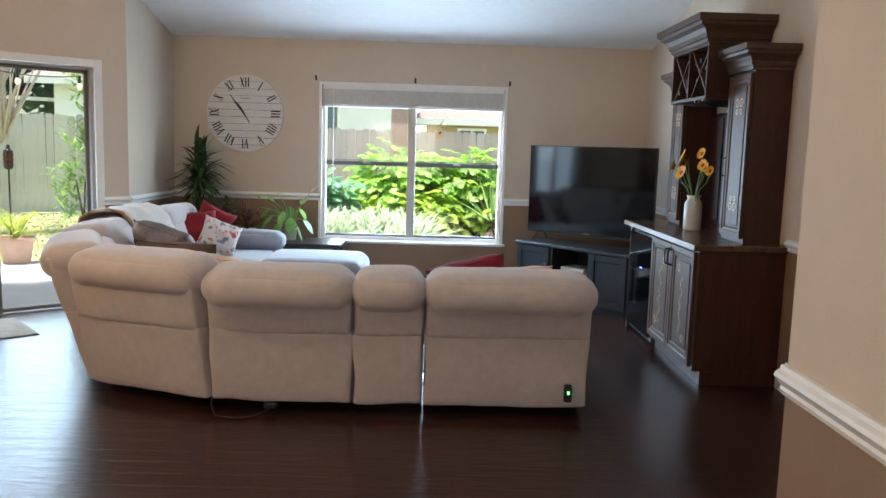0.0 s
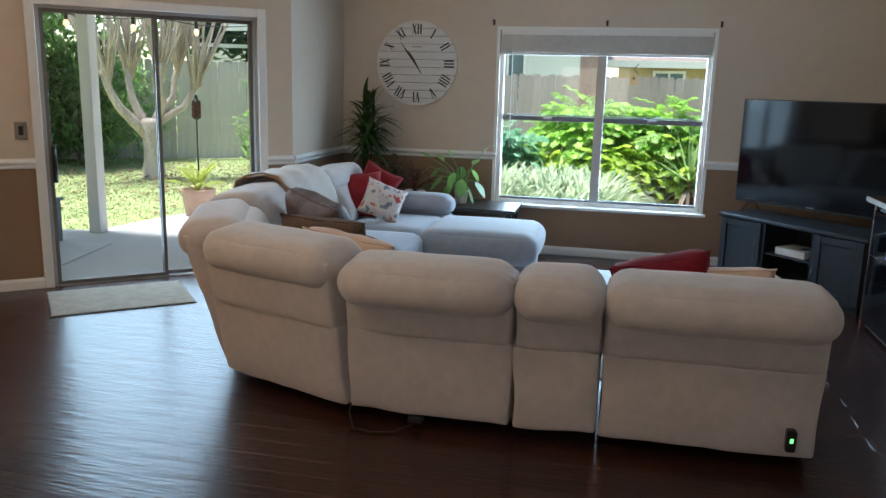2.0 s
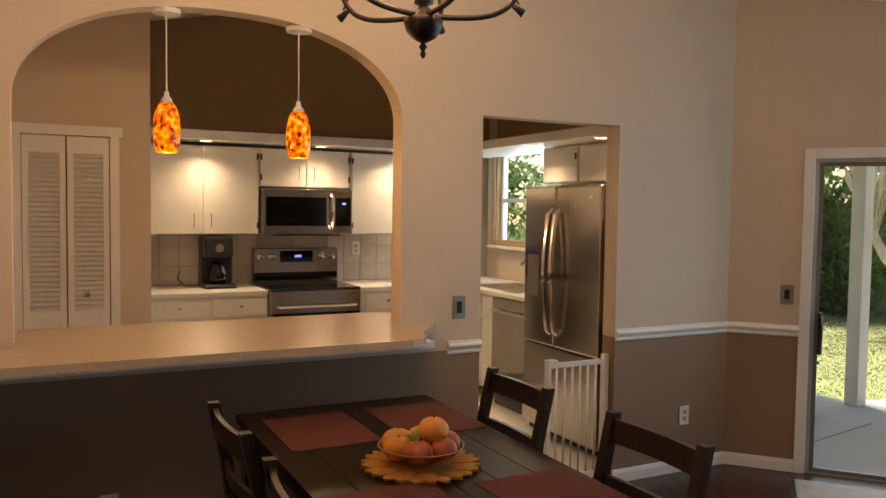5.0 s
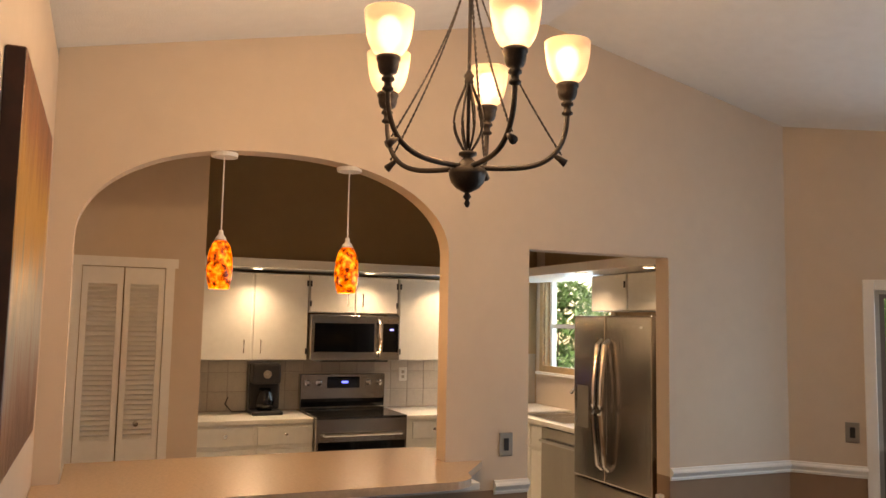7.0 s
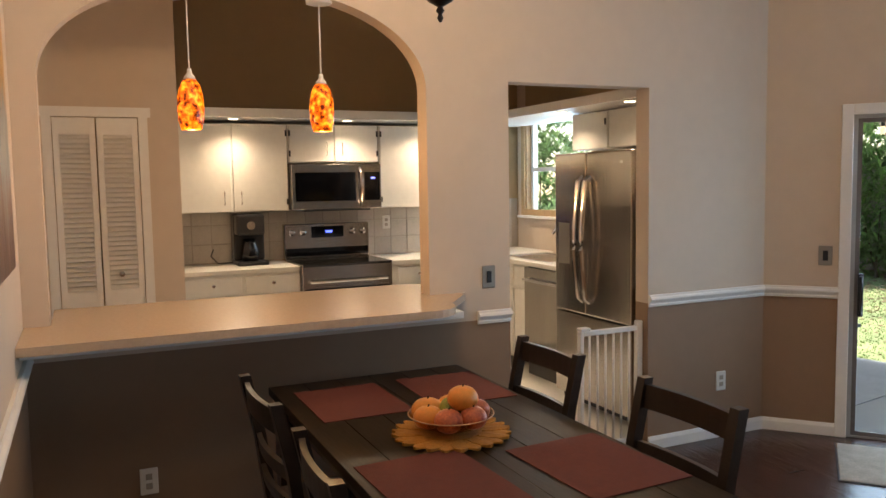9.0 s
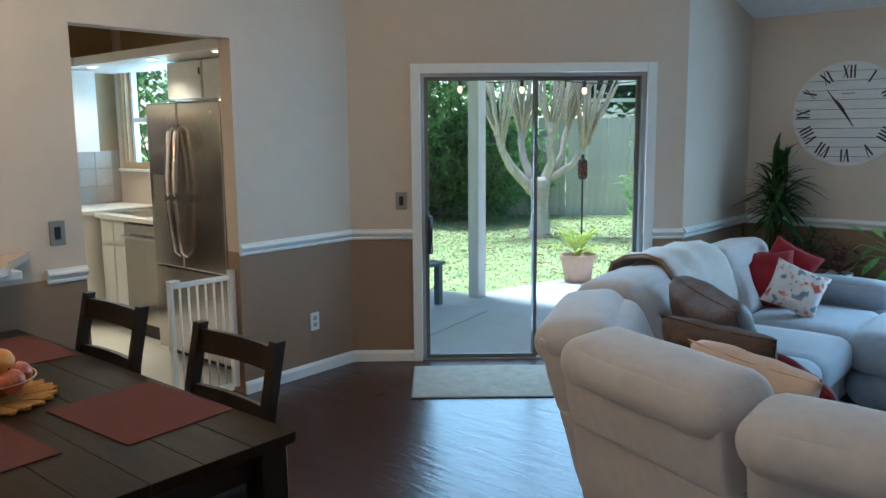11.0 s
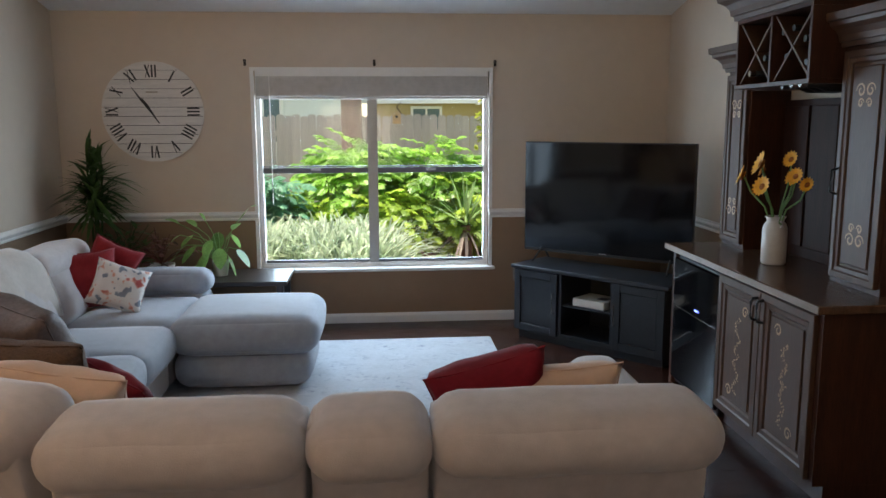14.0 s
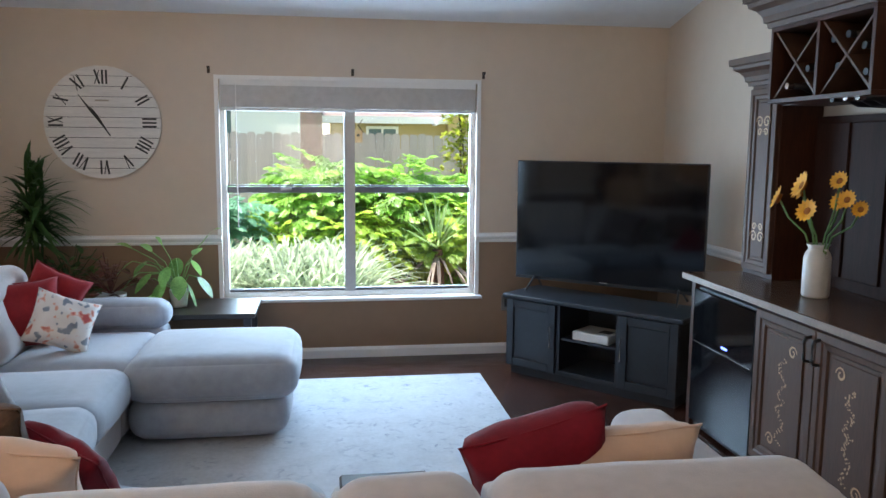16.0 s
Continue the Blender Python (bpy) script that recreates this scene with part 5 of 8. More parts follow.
# bar counter on the half wall, with its rounded end
b = bmesh.new()
out = [(-3.56, 1.067), (-3.56, 2.79)]
out += [(-3.71 + 0.15 * math.cos(a), 2.79 + 0.16 * math.sin(a)) for a in [math.pi / 2 * i / 6 for i in range(1, 6)]]
out += [(-3.74, 2.96), (-3.90, 3.08), (-4.037, 3.18), (-4.037, 2.969), (-4.163, 2.969), (-4.40, 3.13), (-4.50, 3.10), (-4.55, 3.01), (-4.55, 1.172), (-4.037, 1.172), (-4.037, 1.067)]
lo = [b.verts.new((x, y, 1.032)) for x, y in out]
hi = [b.verts.new((x, y, 1.068)) for x, y in out]
b.faces.new(lo)
b.faces.new(hi)
for i in range(len(out)):
    j = (i + 1) % len(out)
    b.faces.new((lo[i], lo[j], hi[j], hi[i]))
bt = thing("bar_counter", "tan speckled laminate breakfast bar top with a rounded end", "counter")
part("bar_top", b, "bartop", bt)
part("support_trim", boxes((KX + 0.001, KX + 0.35, 1.07, 3.0, 0.995, 1.031), bevel=0.003), "white", bt)


# ---- lamps ----
def chandelier():
    cx, cy, z0 = -2.51, 2.36, 2.168
    c = thing("chandelier", "lit dark bronze five-arm chandelier with frosted glass shades", "chandelier", Matrix.Translation((cx, cy, z0)) @ Matrix.Diagonal((0.93, 0.93, 1, 1)))
    b = bmesh.new()
    lathe(b, [(0.004, -0.012), (0.011, 0.0), (0.006, 0.012), (0.015, 0.022), (0.008, 0.034), (0.02, 0.04), (0.042, 0.052), (0.058, 0.070), (0.065, 0.092), (0.067, 0.106), (0.060, 0.110), (0.060, 0.114), (0.034, 0.120), (0.030, 0.135), (0.014, 0.150), (0.032, 0.158), (0.032, 0.168), (0.009, 0.175)], 24)
    tube(b, [(0, 0, 0.18), (0, 0, cz(cy) - z0 - 0.03)], 0.007)
    lathe(b, [(0.012, 0.39), (0.018, 0.40), (0.014, 0.41), (0.020, 0.42), (0.012, 0.43), (0.008, 0.44)], 14)
    lathe(b, [(0.065, cz(cy) - z0 - 0.03), (0.06, cz(cy) - z0 - 0.012), (0.06, cz(cy) - z0)], 20)
    part("column", b, "bronze", c, smooth=True)
    for i in range(8):
        a = i * math.pi / 4
        b = bmesh.new()
        tube(b, [((0.012 + 0.042 * math.sin(math.pi * (t / 20) ** 0.85) ** 1.2) * math.cos(a), (0.012 + 0.042 * math.sin(math.pi * (t / 20) ** 0.85) ** 1.2) * math.sin(a), 0.17 + t * 0.0112) for t in range(21)], 0.004, 6)
        part("cage_rod", b, "bronze", c, smooth=True)
    for i in range(5):
        a = radians(72 * i + CH_TURN)
        ux, uy = math.cos(a), math.sin(a)
        P = lambda r, z: (r * ux, r * uy, z)
        b = bmesh.new()
        tube(b, [P(0.04 + 0.31 * math.sin(q * math.pi / 44) ** 0.9, 0.118 + 0.19 * (1 - math.cos(q * math.pi / 44)) ** 1.6) for q in range(23)], 0.009, 10)
        tube(b, [P(0.30, 0.17), P(0.325, 0.155), P(0.345, 0.142)], 0.006, 8, 0.015)
        arm_ = part("arm", b, "bronze", c, smooth=True)
        b = bmesh.new()
        lathe(b, [(0.010, 0.300), (0.020, 0.306), (0.020, 0.312), (0.013, 0.318), (0.013, 0.330), (0.022, 0.336), (0.022, 0.343), (0.014, 0.350), (0.028, 0.358), (0.035, 0.375), (0.035, 0.392), (0.040, 0.396), (0.040, 0.408), (0.02, 0.410)], 20, Matrix.Translation(P(0.35, 0)))
        part("cup", b, "bronze", arm_, smooth=True)
        b = bmesh.new()
        pr = [(0.032, 0.410), (0.050, 0.422), (0.064, 0.445), (0.073, 0.475), (0.079, 0.51), (0.082, 0.548), (0.078, 0.548), (0.072, 0.50), (0.060, 0.447), (0.046, 0.428), (0.028, 0.416)]
        lathe(b, pr, 28, Matrix.Translation(P(0.35, 0)))
        sh = part("shade", b, "frosted", arm_, smooth=True)
        sh.visible_shadow = False
        b = bmesh.new()
        lathe(b, [(0.012, 0.415), (0.018, 0.435), (0.032, 0.455), (0.041, 0.485), (0.036, 0.515), (0.020, 0.530), (0.004, 0.534)], 18, Matrix.Translation(P(0.35, 0)))
        o = part("light_bulb", b, "bulbglow", arm_, smooth=True)
        o.visible_shadow = False
        # twisted chain of the arm
        b = bmesh.new()
        for s in (0, math.pi):
            pts = []
            for t in range(91):
                f = t / 90
                r = 0.33 * (1 - f) ** 1.35 + 0.012 * f
                z = 0.17 + f * 0.62
                pts.append((r * ux + 0.003 * math.cos(t * 1.2 + s) * -uy, r * uy + 0.003 * math.cos(t * 1.2 + s) * ux, z + 0.003 * math.sin(t * 1.2 + s)))
            tube(b, pts, 0.0025, 5)
        part("twisted_rod", b, "bronze", arm_, smooth=True)
        bulb("chandelier_light", (cx + 0.325 * ux, cy + 0.325 * uy, z0 + 0.49), CH_POWER, WARM, 0.03)


CH_TURN, CH_POWER = 71, 4
chandelier()


def amber():
    m = bpy.data.materials.new("mottled_amber_glass")
    m.use_nodes = True
    n, l = m.node_tree.nodes, m.node_tree.links
    b = n["Principled BSDF"]
    tc, no, cr = n.new("ShaderNodeTexCoord"), n.new("ShaderNodeTexNoise"), n.new("ShaderNodeValToRGB")
    no.inputs["Scale"].default_value, no.inputs["Detail"].default_value = 38, 5
    l.new(tc.outputs["Object"], no.inputs["Vector"])
    l.new(no.outputs["Fac"], cr.inputs[0])
    e = cr.color_ramp.elements
    e[0].position, e[0].color = 0.36, (0.10, 0.008, 0.0, 1)
    e[1].position, e[1].color = 0.66, (1.0, 0.50, 0.03, 1)
    k = e.new(0.5)
    k.color = (1.0, 0.16, 0.005, 1)
    l.new(cr.outputs[0], b.inputs["Base Color"])
    l.new(cr.outputs[0], b.inputs["Emission Color"])
    b.inputs["Emission Strength"].default_value = 0.45
    b.inputs["Roughness"].default_value = 0.2
    return m


M["amber"] = amber()
for y in (1.804, 2.43):
    p = thing("pendant_lamp", "slim lit pendant lamp with a mottled amber glass shade", "pendant lamp", group="amber pendants under the arch")
    zt = arch(y)
    b = bmesh.new()
    lathe(b, [(0.062, zt - 0.022), (0.065, zt - 0.006), (0.065, zt - 0.002)], 24, Matrix.Translation((KX - 0.06, y, 0)))
    part("ceiling_plate", b, "white", p, smooth=False)
    b = bmesh.new()
    tube(b, [(KX - 0.06, y, zt - 0.02), (KX - 0.06, y, 2.18)], 0.0035, 6)
    part("cord", b, "white", p)
    b = bmesh.new()
    lathe(b, [(0.028, 2.157), (0.024, 2.17), (0.012, 2.185), (0.01, 2.205)], 16, Matrix.Translation((KX - 0.06, y, 0)))
    part("cap", b, "white", p, smooth=True)
    b = bmesh.new()
    lathe(b, [(0.046, 1.925), (0.058, 1.97), (0.062, 2.02), (0.058, 2.08), (0.046, 2.13), (0.03, 2.155), (0.027, 2.15), (0.04, 2.12), (0.054, 2.07), (0.057, 2.02), (0.053, 1.97), (0.042, 1.927)], 24, Matrix.Translation((KX - 0.06, y, 0)))
    o = part("shade", b, "amber", p, smooth=True)
    bulb("pendant_light", (KX - 0.06, y, 1.88), 2.5, (1, 0.6, 0.25), 0.03)
# kitchen downlights in the cabinet lip
for x, y in ((-6.72, 2.45), (-6.72, 3.4), (-6.72, 4.1), (-6.5, 4.78), (-5.55, 4.78), (-4.7, 4.78)):
    d = thing("downlight", "small round recessed downlight in the white cabinet lip, lit", "downlight", group="kitchen downlights")
    b = bmesh.new()
    lathe(b, [(0.05, 2.194), (0.05, 2.1995)], 20, Matrix.Translation((x, y, 0)))
    part("trim_ring", b, "white", d)
    b = bmesh.new()
    lathe(b, [(0.036, 2.190), (0.036, 2.1935)], 20, Matrix.Translation((x, y, 0)))
    part("lens", b, "downglow", d)
    l = new("downlight_lamp", bpy.data.lights.new("downlight_lamp", "SPOT"))
    l.data.energy, l.data.color, l.data.spot_size, l.data.spot_blend, l.data.shadow_soft_size = 21, (1.0, 0.80, 0.55), radians(150), 1.0, 0.06
    l.matrix_world = look((x, y, 2.185), (x + (0.55 if x < -6.6 else 0), y + 0.001 - (0 if x < -6.6 else 0.5), 0))


# ---- things on the walls ----
def clock():
    cx, cz_, R = -1.53, 1.745, 0.39
    c = thing("wall_clock", "large round white plank wall clock with black roman numerals and hands", "clock", Matrix.Translation((cx, FY - 0.001, cz_)) @ Matrix.Rotation(radians(90), 4, "X"))
    # in the clock's frame: x right, y up, z towards the room
    n = 11
    for i in range(n):
        y0, y1 = -R + 2 * R * i / n + 0.002, -R + 2 * R * (i + 1) / n - 0.002
        b = bmesh.new()
        pts = []
        for s in (1, -1):
            for k in range(7):
                y = (y0 + (y1 - y0) * k / 6) if s > 0 else (y1 + (y0 - y1) * k / 6)
                pts.append((s * math.sqrt(max(R * R - y * y, 1e-5)), y))
        lo = [b.verts.new((x, y, 0.008)) for x, y in pts]
        hi = [b.verts.new((x, y, 0.026)) for x, y in pts]
        b.faces.new(lo)
        b.faces.new(hi)
        for k in range(len(pts)):
            j = (k + 1) % len(pts)
            b.faces.new((lo[k], lo[j], hi[j], hi[k]))
        part("plank", b, "clockwhite", c)
    b = bmesh.new()
    lathe(b, [(R - 0.01, 0.001), (R - 0.01, 0.007)], 48)
    part("backing", b, "black", c)

    def bar(b, x0, y0, x1, y1, w0, w1=None):
        w1 = w0 if w1 is None else w1
        d = Vector((x1 - x0, y1 - y0)).normalized()
        nn = Vector((-d.y, d.x))
        q = [(x0 + nn.x * w0, y0 + nn.y * w0), (x1 + nn.x * w1, y1 + nn.y * w1), (x1 - nn.x * w1, y1 - nn.y * w1), (x0 - nn.x * w0, y0 - nn.y * w0)]
        lo, hi = [b.verts.new((x, y, 0.0265)) for x, y in q], [b.verts.new((x, y, 0.028)) for x, y in q]
        b.faces.new(hi)
        for k in range(4):
            b.faces.new((lo[k], lo[(k + 1) % 4], hi[(k + 1) % 4], hi[k]))
    for h, s in enumerate(("XII", "I", "II", "III", "IIII", "V", "VI", "VII", "VIII", "IX", "X", "XI")):
        a = radians(90 - 30 * h)
        up = Vector((math.cos(a), math.sin(a)))
        rt = Vector((up.y, -up.x))
        b = bmesh.new()
        wd = {"I": 0.026, "V": 0.046, "X": 0.046}
        tot = sum(wd[k] for k in s)
        x = -tot / 2
        c0 = up * (R - 0.078)
        for k in s:
            m = x + wd[k] / 2
            H = 0.048
            P = lambda u, v: c0 + rt * u + up * v
            if k == "I":
                p, q = P(m, -H), P(m, H)
                bar(b, p.x, p.y, q.x, q.y, 0.0065)
            else:
                t = 0.016
                segs = ((m - t, H, m if k == "V" else m + t, -H, 0.0065), (m + t, H, m if k == "V" else m - t, -H, 0.003))
                for u0, v0, u1, v1, ww in segs:
                    p, q = P(u0, v0), P(u1, v1)
                    bar(b, p.x, p.y, q.x, q.y, ww)
            x += wd[k]
        part("numeral", b, "black", c)
    for deg, L, w in ((90 + 30 * 1.07, 0.19, 0.011), (90 + 6 * 6.0, 0.30, 0.008)):
        a = radians(deg)
        b = bmesh.new()
        bar(b, -0.05 * math.cos(a), -0.05 * math.sin(a), 0.6 * L * math.cos(a), 0.6 * L * math.sin(a), 0.003, w)
        bar(b, 0.6 * L * math.cos(a), 0.6 * L * math.sin(a), L * math.cos(a), L * math.sin(a), w, 0.001)
        bmesh.ops.translate(b, verts=b.verts, vec=(0.02 if L < .25 else 0.02, -0.05, 0.004))
        part("hand_" + ("hour" if L < .25 else "minute"), b, "black", c)
    part("lettering", boxes((-0.045, 0.045, 0.145, 0.157, 0.0265, 0.0275)), "grout", c)


clock()


def plate(label, cat, at, kind):
    t = thing("light_switch" if kind == "s" else "power_outlet", label, cat, at)
    part("plate", boxes((-0.04, 0.04, -0.008, -0.001, -0.062, 0.062), bevel=0.003), "platem" if kind == "s" else "plateo", t)
    if kind == "s":
        part("rocker", boxes((-0.015, 0.015, -0.013, -0.0085, -0.032, 0.032), bevel=0.002), "black", t)
    else:
        for z in (-0.022, 0.022):
            part("socket", boxes((-0.014, 0.014, -0.010, -0.0085, z - 0.014, z + 0.014), bevel=0.002), "grout", t)


RZ90 = Matrix.Rotation(radians(90), 4, "Z")
plate("brushed metal light switch plate with a dark rocker", "light switch", Matrix.Translation((KX, 3.32, 1.145)) @ RZ90, "s")
plate("white power outlet on the brown lower wall", "power outlet", Matrix.Translation((KX, 4.99, 0.366)) @ RZ90, "o")
plate("white power outlet on the brown wall below the bar", "power outlet", Matrix.Translation((KX, 1.54, 0.31)) @ RZ90, "o")
plate("white power outlet on the tiled splashback", "power outlet", Matrix.Translation((KWX + 0.013, 3.90, 1.30)) @ RZ90, "o")
plate("brushed metal light switch plate beside the patio door", "light switch", Matrix.Translation(C0 + DD * 0.36 + Vector((0, 0, 1.16))) @ Matrix.Rotation(math.atan2(DD.y, DD.x), 4, "Z"), "s")
plate("dark power outlet with a plug beside the television stand", "power outlet", Matrix.Translation((1.38, FY, 0.40)), "s")


def painting():
    m = bpy.data.materials.new("abstract_painting")
    m.use_nodes = True
    n, l = m.node_tree.nodes, m.node_tree.links
    b = n["Principled BSDF"]
    tc, mp, no, cr, n2 = n.new("ShaderNodeTexCoord"), n.new("ShaderNodeMapping"), n.new("ShaderNodeTexNoise"), n.new("ShaderNodeValToRGB"), n.new("ShaderNodeTexNoise")
    mp.inputs["Scale"].default_value = (9.0, 9.0, 1.6)
    no.inputs["Scale"].default_value, no.inputs["Detail"].default_value, no.inputs["Distortion"].default_value = 1.4, 8, 0.8
    n2.inputs["Scale"].default_value, n2.inputs["Detail"].default_value = 5, 6
    l.new(tc.outputs["Object"], mp.inputs[0])
    l.new(mp.outputs[0], no.inputs["Vector"])
    l.new(mp.outputs[0], n2.inputs["Vector"])
    sx, hz_, sm = n.new("ShaderNodeSeparateXYZ"), n.new("ShaderNodeMapRange"), n.new("ShaderNodeMath")
    l.new(tc.outputs["Object"], sx.inputs[0])
    hz_.inputs["From Min"].default_value, hz_.inputs["From Max"].default_value = 1.42, 2.40
    l.new(sx.outputs["Z"], hz_.inputs["Value"])
    sm.operation, sm.inputs[1].default_value = "MULTIPLY_ADD", 0.55
    ns = n.new("ShaderNodeMath")
    ns.operation, ns.inputs[1].default_value = "SUBTRACT", 0.27
    l.new(no.outputs["Fac"], sm.inputs[0])
    l.new(hz_.outputs[0], ns.inputs[0])
    l.new(ns.outputs[0], sm.inputs[2])
    l.new(sm.outputs[0], cr.inputs[0])
    e = cr.color_ramp.elements
    e[0].position, e[0].color = 0.0, (0.10, 0.035, 0.02, 1)
    e[1].position, e[1].color = 1.0, (0.12, 0.03, 0.012, 1)
    for p, c in ((0.16, (0.24, 0.12, 0.08, 1)), (0.34, (0.30, 0.30, 0.28, 1)), (0.46, (0.16, 0.20, 0.22, 1)), (0.58, (0.42, 0.22, 0.06, 1)), (0.72, (0.50, 0.27, 0.07, 1)), (0.86, (0.28, 0.09, 0.03, 1))):
        e.new(p).color = c
    l.new(cr.outputs[0], b.inputs["Base Color"])
    bu = n.new("ShaderNodeBump")
    bu.inputs["Strength"].default_value, bu.inputs["Distance"].default_value = 0.8, 0.006
    l.new(n2.outputs["Fac"], bu.inputs["Height"])
    l.new(bu.outputs[0], b.inputs["Normal"])
    b.inputs["Roughness"].default_value = 0.35
    M["paint"] = m
    p = thing("painting", "large textured abstract canvas painting in rust, gold and grey", "painting")
    part("canvas", boxes((-3.24, -2.23, KY0 + 0.001, KY0 + 0.046, 1.40, 2.40), bevel=0.004), "paint", p)
    part("wrapped_edge", boxes((-2.2295, -2.227, KY0 + 0.002, KY0 + 0.044, 1.405, 2.395)), "edgepaint", p, "dark painted side edge of the canvas")


M["edgepaint"] = mat("dark_painted_edge", (0.008, 0.005, 0.006), 0.35, vary=0.6, scale=2.2, bump=0.3, bscale=30, color2=(0.045, 0.011, 0.006))
painting()

# child gate in the doorway
g = thing("safety_gate", "white metal child safety gate in the kitchen doorway", "gate")


def gate():
    y0, y1, h = 3.95, K1 - 0.006, 0.77
    part("post", boxes((-4.12, -4.08, y1 - 0.04, y1, 0.05, h + 0.03), bevel=0.004), "white", g)
    part("post", boxes((-4.12, -4.08, y0, y0 + 0.025, 0.05, h), bevel=0.004), "white", g)
    for nm, z in (("top_bar", h - 0.03), ("bottom_bar", 0.05)):
        part(nm, boxes((-4.115, -4.085, y0 + 0.0255, y1 - 0.0405, z, z + 0.03), bevel=0.005), "white", g)
    for i in range(6):
        y = y0 + 0.075 + (y1 - y0 - 0.165) * i / 5
        b = bmesh.new()
        cyl(b, (-4.10, y, 0.081), (-4.10, y, h - 0.031), 0.007, n=8)
        part("bar", b, "white", g, smooth=True)
    part("latch", boxes((-4.125, -4.075, y0, y0 + 0.07, h + 0.001, h + 0.02), bevel=0.004), "white", g)


gate()

# ---- rugs ----
def rug_material():
    m = mat("faded_grey_rug", (0.50, 0.51, 0.53), 0.95, vary=0.10, scale=7, bump=0.6, bscale=300)
    n, l = m.node_tree.nodes, m.node_tree.links
    b = n["Principled BSDF"]
    src = b.inputs["Base Color"].links[0].from_socket
    tc = n.new("ShaderNodeTexCoord")
    vo, no, mx = n.new("ShaderNodeTexVoronoi"), n.new("ShaderNodeTexNoise"), n.new("ShaderNodeMix")
    vo.inputs["Scale"].default_value = 4.4
    vo.inputs["Randomness"].default_value = 0.55
    no.inputs["Scale"].default_value, no.inputs["Detail"].default_value = 22, 5
    l.new(tc.outputs["Object"], vo.inputs["Vector"])
    l.new(tc.outputs["Object"], no.inputs["Vector"])
    wv = n.new("ShaderNodeMath")
    wv.operation = "MULTIPLY_ADD"
    wv.inputs[1].default_value = 17
    l.new(vo.outputs["Distance"], wv.inputs[0])
    nz = n.new("ShaderNodeMath")
    nz.operation, nz.inputs[1].default_value = "MULTIPLY", 13
    l.new(no.outputs["Fac"], nz.inputs[0])
    l.new(nz.outputs[0], wv.inputs[2])
    si = n.new("ShaderNodeMath")
    si.operation = "SINE"
    l.new(wv.outputs[0], si.inputs[0])
    lt = n.new("ShaderNodeMapRange")
    lt.inputs["From Min"].default_value, lt.inputs["From Max"].default_value = 0.2, 1.0
    l.new(si.outputs[0], lt.inputs["Value"])
    near = n.new("ShaderNodeMapRange")
    near.inputs["From Min"].default_value, near.inputs["From Max"].default_value = 0.50, 0.15
    l.new(vo.outputs["Distance"], near.inputs["Value"])
    mu, mu2 = n.new("ShaderNodeMath"), n.new("ShaderNodeMath")
    mu.operation = mu2.operation = "MULTIPLY"
    l.new(lt.outputs[0], mu.inputs[0])
    l.new(near.outputs[0], mu.inputs[1])
    n3 = n.new("ShaderNodeMapRange")
    n3.inputs["From Min"].default_value, n3.inputs["From Max"].default_value = 0.42, 0.56
    l.new(no.outputs["Fac"], n3.inputs["Value"])
    l.new(mu.outputs[0], mu2.inputs[0])
    l.new(n3.outputs[0], mu2.inputs[1])
    mx.data_type = "RGBA"
    mx.inputs["B"].default_value = (0.24, 0.26, 0.32, 1)
    l.new(src, mx.inputs["A"])
    l.new(mu2.outputs[0], mx.inputs["Factor"])
    l.new(mx.outputs["Result"], b.inputs["Base Color"])
    return m


M["rug"] = rug_material()
r = thing("area_rug", "large faded grey-white area rug with a worn floral pattern", "rug")
part("carpet", boxes((-1.25, 1.07, 4.9, 7.57, 0.001, 0.011), bevel=0.003), "rug", r)
at = Matrix.Translation(C0 + DD * 0.44 + DN * -0.17) @ Matrix.Rotation(math.atan2(DD.y, DD.x), 4, "Z")
dm = thing("doormat", "flat grey-brown woven doormat on the floor by the patio door", "doormat", at)
part("mat", boxes((0.0, 0.92, -0.66, 0.0, 0.0015, 0.010), bevel=0.003), "rugmat", dm)
part("edging", boxes((-0.008, 0.928, -0.668, 0.008, 0.001, 0.006)), "black", dm)

# ---- on the table ----
for i, (x, y) in enumerate(((-3.33, 2.30), (-2.36, 2.26), (-3.33, 2.77), (-2.28, 2.77))):
    p = thing("placemat", "rust red woven placemat on the dark table", "placemat", Matrix.Translation((x, y, TZ)) @ Matrix.Rotation(radians((0, 2, -1, 3)[i]), 4, "Z"), "placemats on the dining table")
    part("mat", boxes((-0.24, 0.24, -0.185, 0.185, 0.0008, 0.004), bevel=0.001), "terracotta_mat", p)
fl = thing("flower_mat", "yellow straw flower-shaped table mat", "table mat", Matrix.Translation((-2.76, 2.49, TZ)))
for i in range(24):
    a = 2 * math.pi * i / 24
    b = bmesh.new()
    q = []
    for t, w in ((0.09, 0.020), (0.15, 0.028), (0.19, 0.024), (0.215, 0.006)):
        q.append((t, w))
    z = 0.009 + 0.003 * (i % 2)
    pts = [(t, -w) for t, w in q] + [(t, w) for t, w in reversed(q)]
    vs = [b.verts.new((t * math.cos(a) - w * math.sin(a), t * math.sin(a) + w * math.cos(a), z + (0.004 if t > .2 else 0))) for t, w in pts]
    lo = [b.verts.new((v.co.x, v.co.y, 0.0045)) for v in vs]
    b.faces.new(vs)
    for k in range(len(vs)):
        b.faces.new((vs[k], vs[(k + 1) % len(vs)], lo[(k + 1) % len(vs)], lo[k]))
    part("petal", b, "yellow", fl)
b = bmesh.new()
lathe(b, [(0.11, 0.001), (0.11, 0.014)], 28)
part("centre", b, "yellow", fl)
